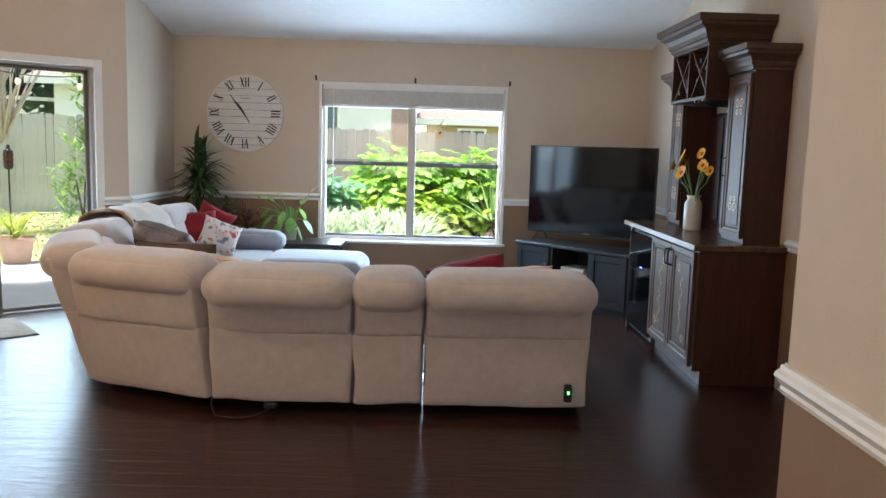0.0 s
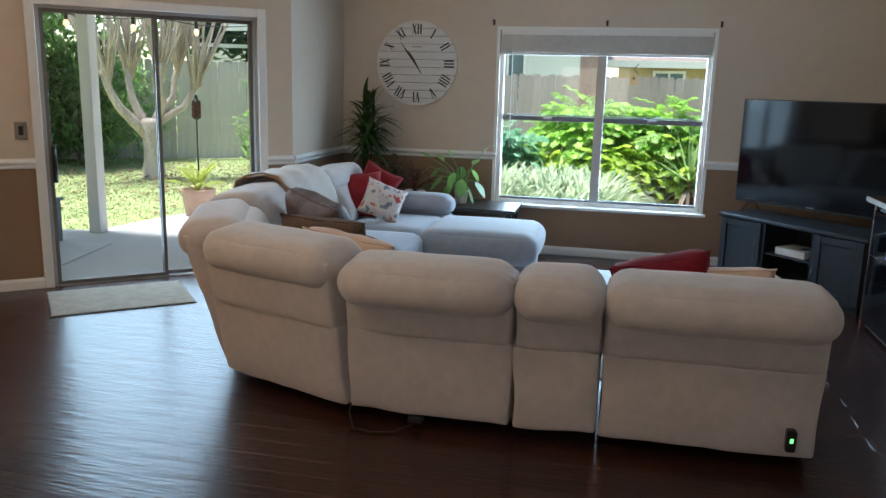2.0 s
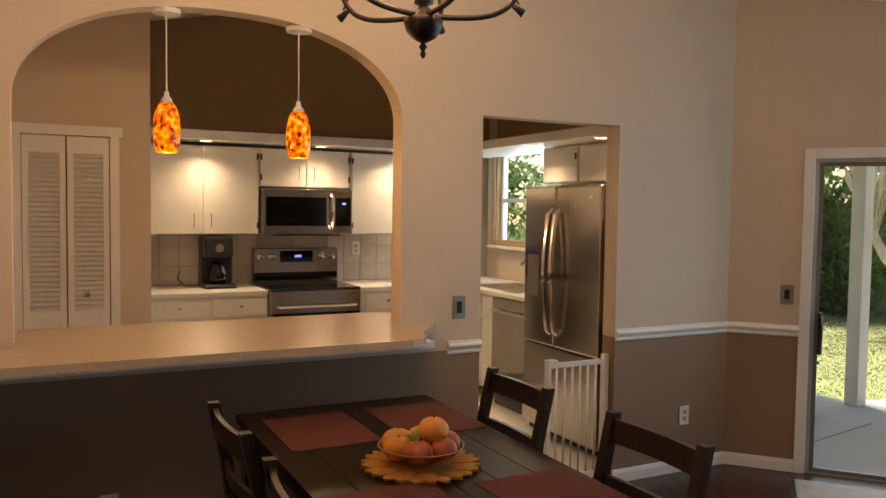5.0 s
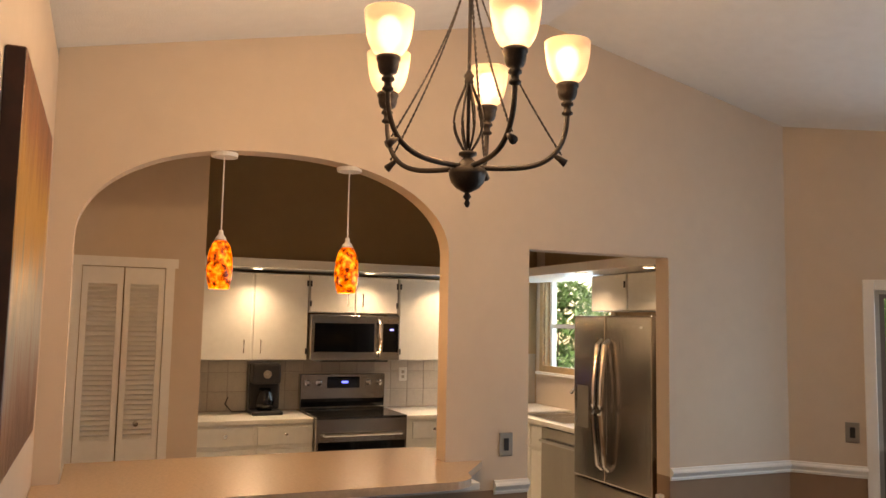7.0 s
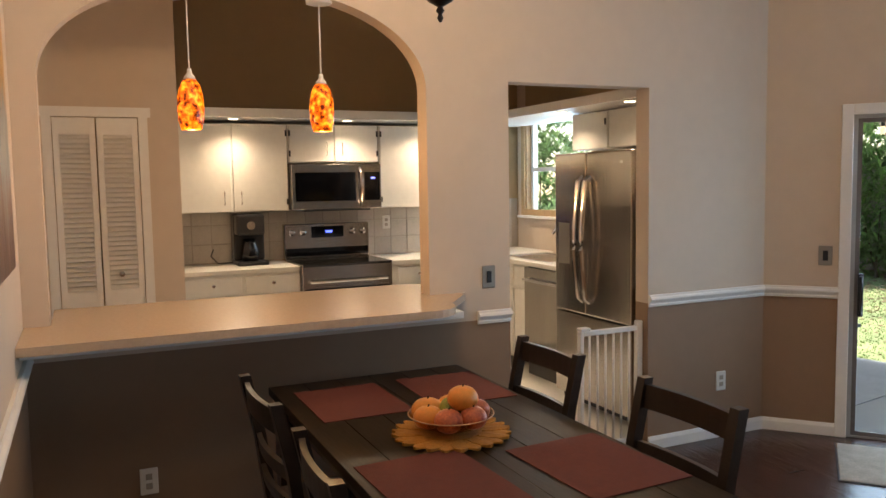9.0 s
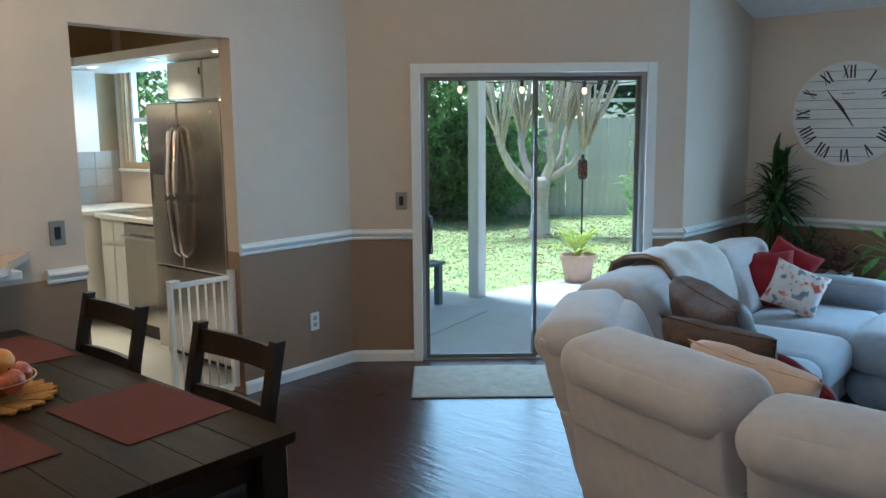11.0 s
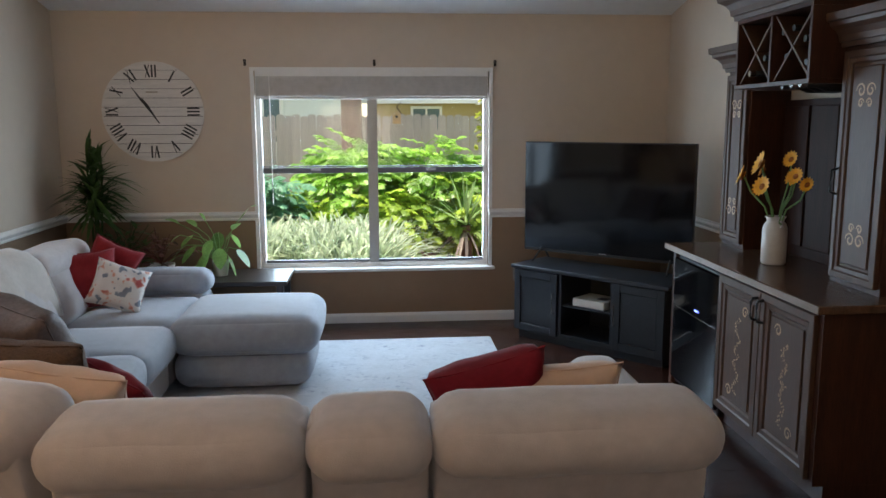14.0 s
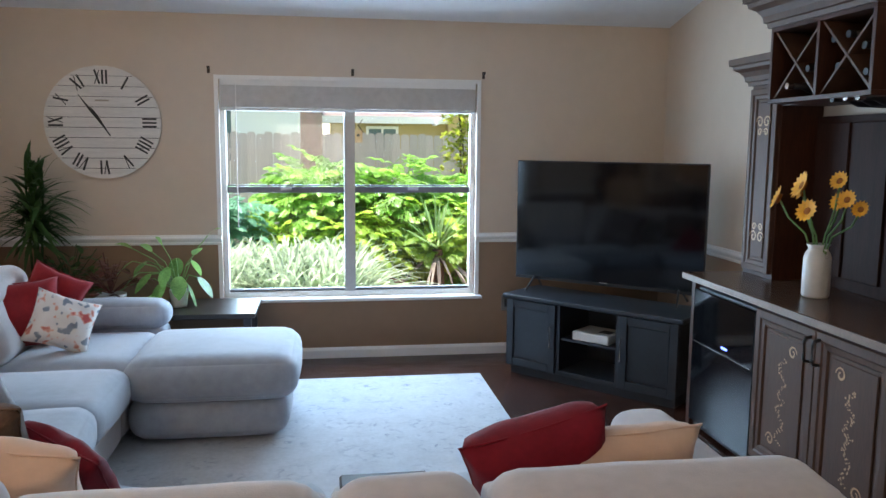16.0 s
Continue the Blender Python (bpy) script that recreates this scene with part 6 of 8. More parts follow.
bo = thing("fruit_bowl", "shallow clear glass fruit bowl", "bowl", Matrix.Translation((-2.76, 2.49, TZ + 0.0145)) @ Matrix.Diagonal((1.15, 1.15, 1.05, 1)))
b = bmesh.new()
lathe(b, [(0.03, 0.0), (0.05, 0.003), (0.10, 0.025), (0.135, 0.06), (0.131, 0.061), (0.096, 0.029), (0.048, 0.008), (0.01, 0.007)], 32)
part("glass_bowl", b, "amberglass", bo, smooth=True)
b = bmesh.new()
tube(b, [(0.134 * math.cos(2 * math.pi * i / 32), 0.134 * math.sin(2 * math.pi * i / 32), 0.061) for i in range(33)], 0.0022, 6)
part("rim", b, "gold", bo, smooth=True)


def fruit(label, x, y, z, r, mname, squash=1.0):
    f = thing("fruit", label, "fruit", Matrix.Translation((-2.76 + x * 1.15, 2.49 + y * 1.15, TZ + 0.0145 + z * 1.1)), "fruit in the bowl")
    r *= 1.22
    b = bmesh.new()
    n = 12
    pr = [(r * math.sin(math.pi * i / n) * (1 + 0.06 * math.sin(math.pi * i / n)), -r * squash * math.cos(math.pi * i / n) * (1 - 0.10 * (abs(math.cos(math.pi * i / n)) ** 8))) for i in range(n + 1)]
    lathe(b, pr, 16)
    part("skin", b, mname, f, smooth=True)
    b = bmesh.new()
    tube(b, [(0, 0, r * squash * 0.88), (0.003, 0.002, r * squash * 1.08)], 0.0025, 5)
    part("stem", b, "soil", f)


for a_ in (("ripe red-orange mango", -0.055, -0.055, 0.055, 0.048, "mango", 0.9), ("ripe yellow-orange mango", -0.005, -0.075, 0.052, 0.042, "mango", 0.85), ("red apple", 0.07, -0.04, 0.055, 0.040, "apple", 0.92), ("red apple", 0.085, 0.035, 0.06, 0.038, "apple", 0.92),
           ("yellow mango", -0.06, 0.03, 0.055, 0.045, "mango", 0.9), ("green mango", 0.0, 0.01, 0.075, 0.040, "lime", 0.85), ("yellow-orange mango", 0.045, 0.02, 0.115, 0.043, "mango", 0.9), ("red apple", 0.02, 0.08, 0.06, 0.038, "apple", 0.92)):
    fruit(a_[0] + " in the glass bowl", *a_[1:])


# ---- on the hutch ----
def vase():
    v = thing("flower_vase", "white stoneware jug vase with a small ear handle", "vase", Matrix.Translation((2.33, 5.68, 0.9008)))
    b = bmesh.new()
    lathe(b, [(0.055, 0), (0.063, 0.01), (0.064, 0.10), (0.063, 0.19), (0.055, 0.215), (0.044, 0.228), (0.045, 0.24), (0.054, 0.255), (0.050, 0.257), (0.038, 0.235), (0.038, 0.15)], 28)
    part("body", b, "ceramic", v, smooth=True)
    b = bmesh.new()
    tube(b, [(0.0, -0.05, 0.235), (0.0, -0.072, 0.232), (0.0, -0.078, 0.212), (0.0, -0.062, 0.20)], 0.006)
    part("ear", b, "ceramic", v, smooth=True)
    rng = random.Random(8)
    for i, (dy, h, fx, rr) in enumerate(((0.19, 0.22, -0.10, 0.046), (0.12, 0.25, -0.02, 0.03), (0.03, 0.29, -0.08, 0.052), (-0.10, 0.18, -0.13, 0.042), (-0.13, 0.32, 0.0, 0.034), (-0.22, 0.24, -0.02, 0.034), (-0.26, 0.20, 0.02, 0.03), (-0.07, 0.22, 0.05, 0.035))):
        f = thing("sunflower", "small yellow-orange sunflower on a green stem in the vase", "flower", Matrix.Translation((2.33, 5.68, 0.9008)), "sunflowers in the vase")
        top = Vector((fx, dy, 0.24 + h))
        b = bmesh.new()
        tube(b, [(0, dy * 0.1, 0.16), (fx * 0.3, dy * 0.35, 0.30), (fx * 0.7, dy * 0.8, 0.24 + h * 0.6), top], 0.0048, 6)
        part("stem", b, "leaf_mid", f, smooth=True)
        face = Vector((-0.8, 0.15 * (1 if dy > 0 else -1) + dy, 0.35)).normalized()
        q = Matrix.Translation(top) @ face.to_track_quat("Z", "Y").to_matrix().to_4x4()
        b = bmesh.new()
        rr *= 1.4
        for ring, k in ((1.0, 0.0), (0.8, 0.5)):
            for p in range(14):
                a = 2 * math.pi * (p + k) / 14
                L, w = rr * ring, rr * 0.2
                e = [(0.35 * L, -w * .5), (0.7 * L, -w), (L, 0), (0.7 * L, w), (0.35 * L, w * .5)]
                b.faces.new([b.verts.new(q @ Vector((r_ * math.cos(a) - s_ * math.sin(a), r_ * math.sin(a) + s_ * math.cos(a), 0.006 * ring + r_ * 0.25))) for r_, s_ in e])
        part("petals", b, "petal", f)
        b = bmesh.new()
        lathe(b, [(rr * 0.4, -0.004), (rr * 0.42, 0.006), (rr * 0.2, 0.012)], 12, q)
        part("seed_head", b, "seed", f, smooth=True)


vase()


# ---- cushions, throw ----
def cushion(label, x, y, z, w, h, t, rz, tilt, mname, rx=0.0):
    c = thing("cushion", label, "cushion", Matrix.Translation((x, y, z)) @ Matrix.Rotation(radians(rz), 4, "Z") @ Matrix.Rotation(radians(tilt), 4, "X") @ Matrix.Rotation(radians(rx), 4, "Y"), "cushions on the sofa")
    b = bmesh.new()
    n = 18
    g = {}
    for s in (1, -1):
        for i in range(n + 1):
            for j in range(n + 1):
                u, v = -1 + 2 * i / n, -1 + 2 * j / n
                if s < 0 and (i in (0, n) or j in (0, n)):
                    g[s, i, j] = g[1, i, j]
                    continue
                k = (1 - u ** 4) * (1 - v ** 4)
                pin = 1 - 0.10 * (1 - u * u) * v * v
                pin2 = 1 - 0.10 * (1 - v * v) * u * u
                nz = noise.noise(Vector((u * 2 + x * 7, v * 2 + y * 3, s))) * 0.02 * k
                g[s, i, j] = b.verts.new((u * w / 2 * pin2, s * t / 2 * k ** 0.45 + nz, v * h / 2 * pin + noise.noise(Vector((u * 3, v, x))) * .008))
    for s in (1, -1):
        for i in range(n):
            for j in range(n):
                b.faces.new((g[s, i, j], g[s, i + 1, j], g[s, i + 1, j + 1], g[s, i, j + 1]))
    part("cover", b, mname, c, smooth=True)
    b = bmesh.new()
    ring = [(-w / 2, -h / 2), (w / 2, -h / 2), (w / 2, h / 2), (-w / 2, h / 2)]
    pts = []
    for a, e in zip(ring, ring[1:] + ring[:1]):
        for k in range(8):
            u_, v_ = a[0] + (e[0] - a[0]) * k / 8, a[1] + (e[1] - a[1]) * k / 8
            uu, vv = u_ / w * 2, v_ / h * 2
            pts.append((u_ * (1 - 0.10 * (1 - vv * vv) * uu * uu), 0, v_ * (1 - 0.10 * (1 - uu * uu) * vv * vv)))
    tube(b, pts + pts[:1], 0.004, 6)
    part("seam", b, mname, c, smooth=True)


fm = mat("floral_fabric", (0.66, 0.60, 0.56), 0.85, vary=0.04, scale=4, bump=0.2, bscale=250)
_n, _l = fm.node_tree.nodes, fm.node_tree.links
_t, _v, _r = _n.new("ShaderNodeTexCoord"), _n.new("ShaderNodeTexNoise"), _n.new("ShaderNodeValToRGB")
_v.inputs["Scale"].default_value, _v.inputs["Detail"].default_value = 13, 2
_l.new(_t.outputs["Object"], _v.inputs["Vector"])
_l.new(_v.outputs["Fac"], _r.inputs[0])
_e = _r.color_ramp.elements
_e[0].position, _e[0].color = 0.36, (0.20, 0.22, 0.26, 1)
_e[1].position, _e[1].color = 0.66, (0.42, 0.06, 0.05, 1)
for _p, _c in ((0.40, (0.66, 0.60, 0.56, 1)), (0.56, (0.66, 0.60, 0.56, 1)), (0.60, (0.62, 0.30, 0.22, 1))):
    _e.new(_p).color = _c
_l.new(_r.outputs[0], _n["Principled BSDF"].inputs["Base Color"])
M["floral"] = fm
cushion("red square cushion leaning on the sofa back", -1.70, 6.90, 0.645, 0.43, 0.40, 0.17, 30, -24, "redc")
cushion("second red square cushion leaning behind the floral one", -1.60, 7.10, 0.70, 0.34, 0.34, 0.14, 16, -16, "redc", 28)
cushion("white cushion with a red floral print on the sofa seat", -1.44, 6.76, 0.625, 0.34, 0.32, 0.13, 32, -32, "floral", 26)
cushion("taupe crushed fabric cushion on the sofa back", -1.43, 5.40, 0.66, 0.54, 0.44, 0.24, -38, 30, "taupe", 10)
cushion("brown ribbed lumbar cushion on the sofa seat", -1.16, 4.76, 0.685, 0.56, 0.30, 0.19, -14, 18, "olive")
cushion("peach lumbar cushion with a ruffled edge", -0.93, 4.50, 0.66, 0.52, 0.29, 0.20, -10, 24, "peach", 7)
cushion("dark red cushion lying on the sofa seat", -0.83, 4.86, 0.55, 0.34, 0.34, 0.12, -40, 34, "darkred", 20)
cushion("dark red cushion leaning on the recliner", 0.64, 4.50, 0.62, 0.46, 0.40, 0.24, 8, 26, "darkred", -16)
cushion("cream lumbar cushion on the recliner seat", 0.88, 4.44, 0.625, 0.48, 0.32, 0.18, -4, 20, "peach", -5)


def throw():
    t = thing("throw_blanket", "cream knitted throw with a tan border over the sofa back", "blanket", Matrix.Translation((0.04, 0.2, 0)))
    b = bmesh.new()
    prof = [(-1.74, 0.52), (-1.76, 0.62), (-1.80, 0.74), (-1.84, 0.84), (-1.90, 0.905), (-2.00, 0.925), (-2.12, 0.905), (-2.20, 0.86), (-2.225, 0.78), (-2.215, 0.66), (-2.20, 0.52)]
    n = 16
    rows = []
    for j in range(n + 1):
        y = 5.48 + 0.80 * j / n
        rows.append([b.verts.new((x + 0.004 * math.sin(j * 1.7 + i), y + 0.02 * math.sin(i * 0.9), z + 0.008 * math.sin(j * 1.1) + 0.006 * math.sin(i * 2 + j))) for i, (x, z) in enumerate(prof)])
    for a, c in zip(rows, rows[1:]):
        for i in range(len(prof) - 1):
            b.faces.new((a[i], a[i + 1], c[i + 1], c[i]))
    ob = part("blanket", b, "cream", t, smooth=True)
    md = ob.modifiers.new("thick", "SOLIDIFY")
    md.thickness, md.offset = 0.012, 1
    b = bmesh.new()
    tube(b, [(x, 5.475, z + 0.006) for x, z in prof], 0.014, 6)
    part("border", b, "tanborder", t, smooth=True)


throw()


# ---- plants indoors and the side table ----
def leaf_blade(b, base, tip_dir, L, w, bend=0.25, nseg=4, fold=0.0):
    """A narrow leaf from base along tip_dir that droops."""
    d = Vector(tip_dir).normalized()
    side = d.cross(Vector((0, 0, 1)))
    side = side.normalized() if side.length > 1e-3 else Vector((1, 0, 0))
    prev = None
    for i in range(nseg + 1):
        t = i / nseg
        p = Vector(base) + d * L * t + Vector((0, 0, -bend * L * t * t))
        ww = w * math.sin(math.pi * min(0.97, t * 0.9 + 0.08)) ** 0.8 if i < nseg else w * 0.03
        a, c = b.verts.new(p - side * ww), b.verts.new(p + side * ww)
        if prev:
            b.faces.new((prev[0], a, c, prev[1]))
        prev = (a, c)


def end_table():
    t = thing("side_table", "dark wooden side table in the corner under the window", "table")
    part("tabletop", boxes((-1.40, -0.47, 7.50, 8.06, 0.455, 0.49), bevel=0.005), "espresso", t)
    for x in (-1.37, -0.55):
        for y in (7.53, 7.98):
            part("leg", boxes((x, x + 0.05, y, y + 0.05, 0, 0.4545)), "espresso", t)
    s = thing("plant_stand", "low dark plant stand in the corner behind the sofa", "plant stand")
    part("top", boxes((-2.22, -1.42, 7.55, 8.08, 0.455, 0.48), bevel=0.004), "espresso", s)
    for x in (-2.20, -1.47):
        for y in (7.57, 8.02):
            part("leg", boxes((x, x + 0.04, y, y + 0.04, 0, 0.4545)), "espresso", s)


end_table()


def pot(par, x, y, z, r, h, m="ceramic"):
    b = bmesh.new()
    lathe(b, [(r * .72, z), (r * .78, z + .01), (r * .98, z + h * .85), (r, z + h), (r * .9, z + h), (r * .86, z + h * .8)], 24, Matrix.Translation((x, y, 0)))
    p = part("pot", b, m, par, smooth=True)
    b = bmesh.new()
    lathe(b, [(r * .85, z + h * .75), (r * .85, z + h * .8)], 20, Matrix.Translation((x, y, 0)))
    part("soil", b, "soil", par)


def palm_corner():
    rng = random.Random(4)
    p = thing("corner_palm", "tall dark green potted dracaena in the corner", "plant")
    x, y = -1.93, 7.80
    pot(p, x, y, 0.481, 0.13, 0.2, "black")
    for k in range(5):
        a = rng.uniform(0, 6.28)
        r = rng.uniform(0.01, 0.05)
        h = rng.uniform(1.15, 1.42)
        bx, by = x + r * math.cos(a), y + r * math.sin(a)
        tx, ty = x + 2.2 * r * math.cos(a), y + 2.2 * r * math.sin(a)
        b = bmesh.new()
        tube(b, [(bx, by, 0.64), ((bx + tx) / 2, (by + ty) / 2, (0.6 + h) / 2), (tx, ty, h)], 0.010, 6, 0.006)
        c = part("cane", b, "leaf_dark", p, smooth=True)
        b = bmesh.new()
        for i in range(50):
            t = i / 50
            an = rng.uniform(0, 6.28)
            el = rng.uniform(-0.2, 0.9) if t < 0.85 else rng.uniform(0.8, 1.5)
            z = 0.93 + (h - 0.91) * t
            L = rng.uniform(0.22, 0.38)
            leaf_blade(b, (bx + (tx - bx) * t, by + (ty - by) * t, z), (math.cos(an) * math.cos(el), math.sin(an) * math.cos(el) * 0.8, math.sin(el)), L, rng.uniform(0.012, 0.02), 0.35)
        part("leaves", b, "leaf_dark", c)


palm_corner()


def bushy(label, x, y, z, r, n, m, pr, seed, ph=0.12, potm="ceramic", size=0.05):
    rng = random.Random(seed)
    p = thing("potted_plant", label, "plant")
    pot(p, x, y, z, pr, ph, potm)
    bs, bl = bmesh.new(), bmesh.new()
    for i in range(n):
        a, el = rng.uniform(0, 6.28), rng.uniform(0.1, 1.4)
        d = Vector((math.cos(a) * math.cos(el), math.sin(a) * math.cos(el) * .7, math.sin(el)))
        L = r * rng.uniform(0.5, 1)
        b0 = Vector((x, y, z + ph))
        tip = b0 + d * L
        tube(bs, [b0, b0 + d * L * .5 + Vector((0, 0, .02)), tip], 0.0025, 4)
        for j in range(3):
            a2 = rng.uniform(0, 6.28)
            leaf_blade(bl, tip - d * L * rng.uniform(0, .4), (math.cos(a2), math.sin(a2), rng.uniform(-.4, .5)), size * rng.uniform(.8, 1.5), size * rng.uniform(.3, .45), 0.3)
    part("stem", bs, m, p)
    part("leaves", bl, m, p)


bushy("small dark-leaved plant in a pot behind the sofa", -1.72, 7.84, 0.481, 0.34, 42, "leaf_dark", 0.09, 1, potm="black")
bushy("small reddish-leaved plant in a pale grey pot", -1.43, 7.72, 0.481, 0.30, 30, "leaf_red", 0.10, 2, potm="ceramic")


def pothos():
    rng = random.Random(9)
    p = thing("broadleaf_plant", "bright green broad-leaved plant in a grey pot", "plant")
    x, y = -1.00, 7.78
    pot(p, x, y, 0.491, 0.065, 0.12, "ceramic")
    specs = [(-0.30, 0.0, 0.30, 0.17), (-0.24, -0.05, 0.14, 0.15), (-0.18, 0.04, 0.27, 0.16), (0.20, 0.0, 0.38, 0.18), (0.14, -0.05, 0.10, 0.15), (-0.08, -0.08, 0.08, 0.17), (-0.02, 0.05, 0.22, 0.14), (-0.14, -0.08, 0.0, 0.17), (-0.33, 0.05, 0.04, 0.14), (0.08, 0.08, 0.20, 0.12), (-0.05, -0.10, 0.18, 0.13), (-0.22, 0.08, 0.20, 0.14), (0.02, -0.12, 0.12, 0.15), (0.12, -0.08, 0.26, 0.14), (-0.10, 0.0, 0.32, 0.14), (-0.16, -0.12, 0.14, 0.15), (0.06, 0.0, 0.04, 0.15), (-0.28, -0.06, 0.22, 0.14)]
    for dx, dy, dz, L in specs:
        b = bmesh.new()
        b0, tip = Vector((x, y, 0.59)), Vector((x + dx, y + dy, 0.60 + dz))
        tube(b, [b0, (b0 + tip) / 2 + Vector((0, 0, 0.07)), tip], 0.004, 5)
        part("stem", b, "leaf_mid", p, smooth=True)
        b = bmesh.new()
        d = Vector((dx, dy, -0.12 if dz < .25 else 0.25)).normalized()
        leaf_blade(b, tip, d, L * 0.85, L * 0.36, 0.45, 7)
        part("leaf", b, "broadleaf", p)


pothos()

# white cylinder at the table's end
wc = thing("paper_roll", "white upright cylinder beside the table leg", "roll")
b = bmesh.new()
lathe(b, [(0.034, 0.0), (0.034, 0.64), (0.030, 0.645)], 24, Matrix.Translation((-1.73, 2.66, 0.001)))
part("roll", b, "ceramic", wc, smooth=True)
# cable and adapter under the sofa
ca = thing("power_cable", "thin grey cable and adapter lying under the sofa", "cable")
b = bmesh.new()
tube(b, [(-0.74, 4.10, 0.25), (-0.76, 4.0, 0.05), (-0.72, 3.93, 0.008), (-0.62, 3.91, 0.007), (-0.52, 3.94, 0.008), (-0.45, 4.0, 0.03)], 0.004, 6)
part("cord", b, "black", ca, smooth=True)
part("adapter", boxes((-0.48, -0.41, 4.0, 4.04, 0.03, 0.06), bevel=0.006), "black", ca)


# ---- outdoors ----
b = bmesh.new()
poly = [(-8.0, 5.5), (-8.0, 7.35), (-4.95, 7.95), (-4.70, 9.20), (-3.9, 9.75), (-2.45, 9.9), (-2.45, 8.28), (-2.4, 7.0), (-4.15, 5.45)]
lo, hi = [b.verts.new((x, y, -0.14)) for x, y in poly], [b.verts.new((x, y, -0.045)) for x, y in poly]
b.faces.new(hi)
for i in range(len(poly)):
    b.faces.new((lo[i], lo[(i + 1) % len(poly)], hi[(i + 1) % len(poly)], hi[i]))
part("patio", b, "concrete", kind="structure")
# patio cover carried by the post
b = bmesh.new()
poly = [(-8.6, 5.5), (-8.6, 7.98), (-2.53, 8.05), (-2.53, 6.93), (-4.2, 5.48)]
lo, hi = [b.verts.new((x, y, 2.62)) for x, y in poly], [b.verts.new((x, y, 2.74)) for x, y in poly]
b.faces.new(lo)
b.faces.new(hi)
for i in range(len(poly)):
    b.faces.new((lo[i], lo[(i + 1) % len(poly)], hi[(i + 1) % len(poly)], hi[i]))
part("patio_roof", b, "stucco", kind="structure")
# mulch bed at the window
b = bmesh.new()
rng = random.Random(3)
ring = [(-2.6, 8.4), (3.6, 8.4), (4.6, 10.5), (4.2, 13.4), (2.0, 14.4), (-1.5, 14.6), (-2.9, 12.8), (-2.7, 10.3)]
b.faces.new([b.verts.new((x, y, -0.112)) for x, y in ring])
part("mulch_bed", b, "mulch", kind="structure")

post = thing("patio_post", "white painted square patio post", "post")
part("post", boxes((-4.93, -4.80, 7.80, 7.93, -0.045, 2.619), bevel=0.006), "white", post)


def fence(name, p0, p1, top, seed):
    f = thing(name, "tall weathered grey-brown dog-eared wooden privacy fence", "fence", Matrix.Translation((*p0, -0.12)) @ Matrix.Rotation(math.atan2(p1[1] - p0[1], p1[0] - p0[0]), 4, "Z"))
    L = math.hypot(p1[0] - p0[0], p1[1] - p0[1])
    part("rail", boxes((0, L, 0.03, 0.07, 0.4, 0.49), (0, L, 0.03, 0.07, top - 0.35, top - 0.26)), "fence", f)
    rg = random.Random(seed)
    masters = []
    for k in range(4):
        bb = bmesh.new()
        h = top + (k - 1.5) * 0.012
        pts = [(0.001, 0.02), (0.141, 0.02), (0.141, h - 0.035), (0.11, h), (0.03, h), (0.001, h - 0.035)]
        a_, c_ = [bb.verts.new((x, 0, z)) for x, z in pts], [bb.verts.new((x, 0.018, z)) for x, z in pts]
        bb.faces.new(a_)
        bb.faces.new(c_)
        for i in range(6):
            bb.faces.new((a_[i], a_[(i + 1) % 6], c_[(i + 1) % 6], c_[i]))
        masters.append(part("board", bb, "fence", f))
    n = int(L / 0.143)
    for i in range(n):
        if i < 4:
            o = masters[i]
        else:
            o = new("board", masters[rg.randrange(4)].data)
            o.parent = f
        o.location = (i * 0.143, rg.uniform(-.004, .004), 0)
        o.rotation_euler = (0, rg.uniform(-.006, .006), 0)


fence("back_fence", (-4.0, 16.0), (8.5, 15.6), 1.90, 1)
fence("side_fence", (-15.0, 11.6), (-4.0, 18.6), 2.03, 2)


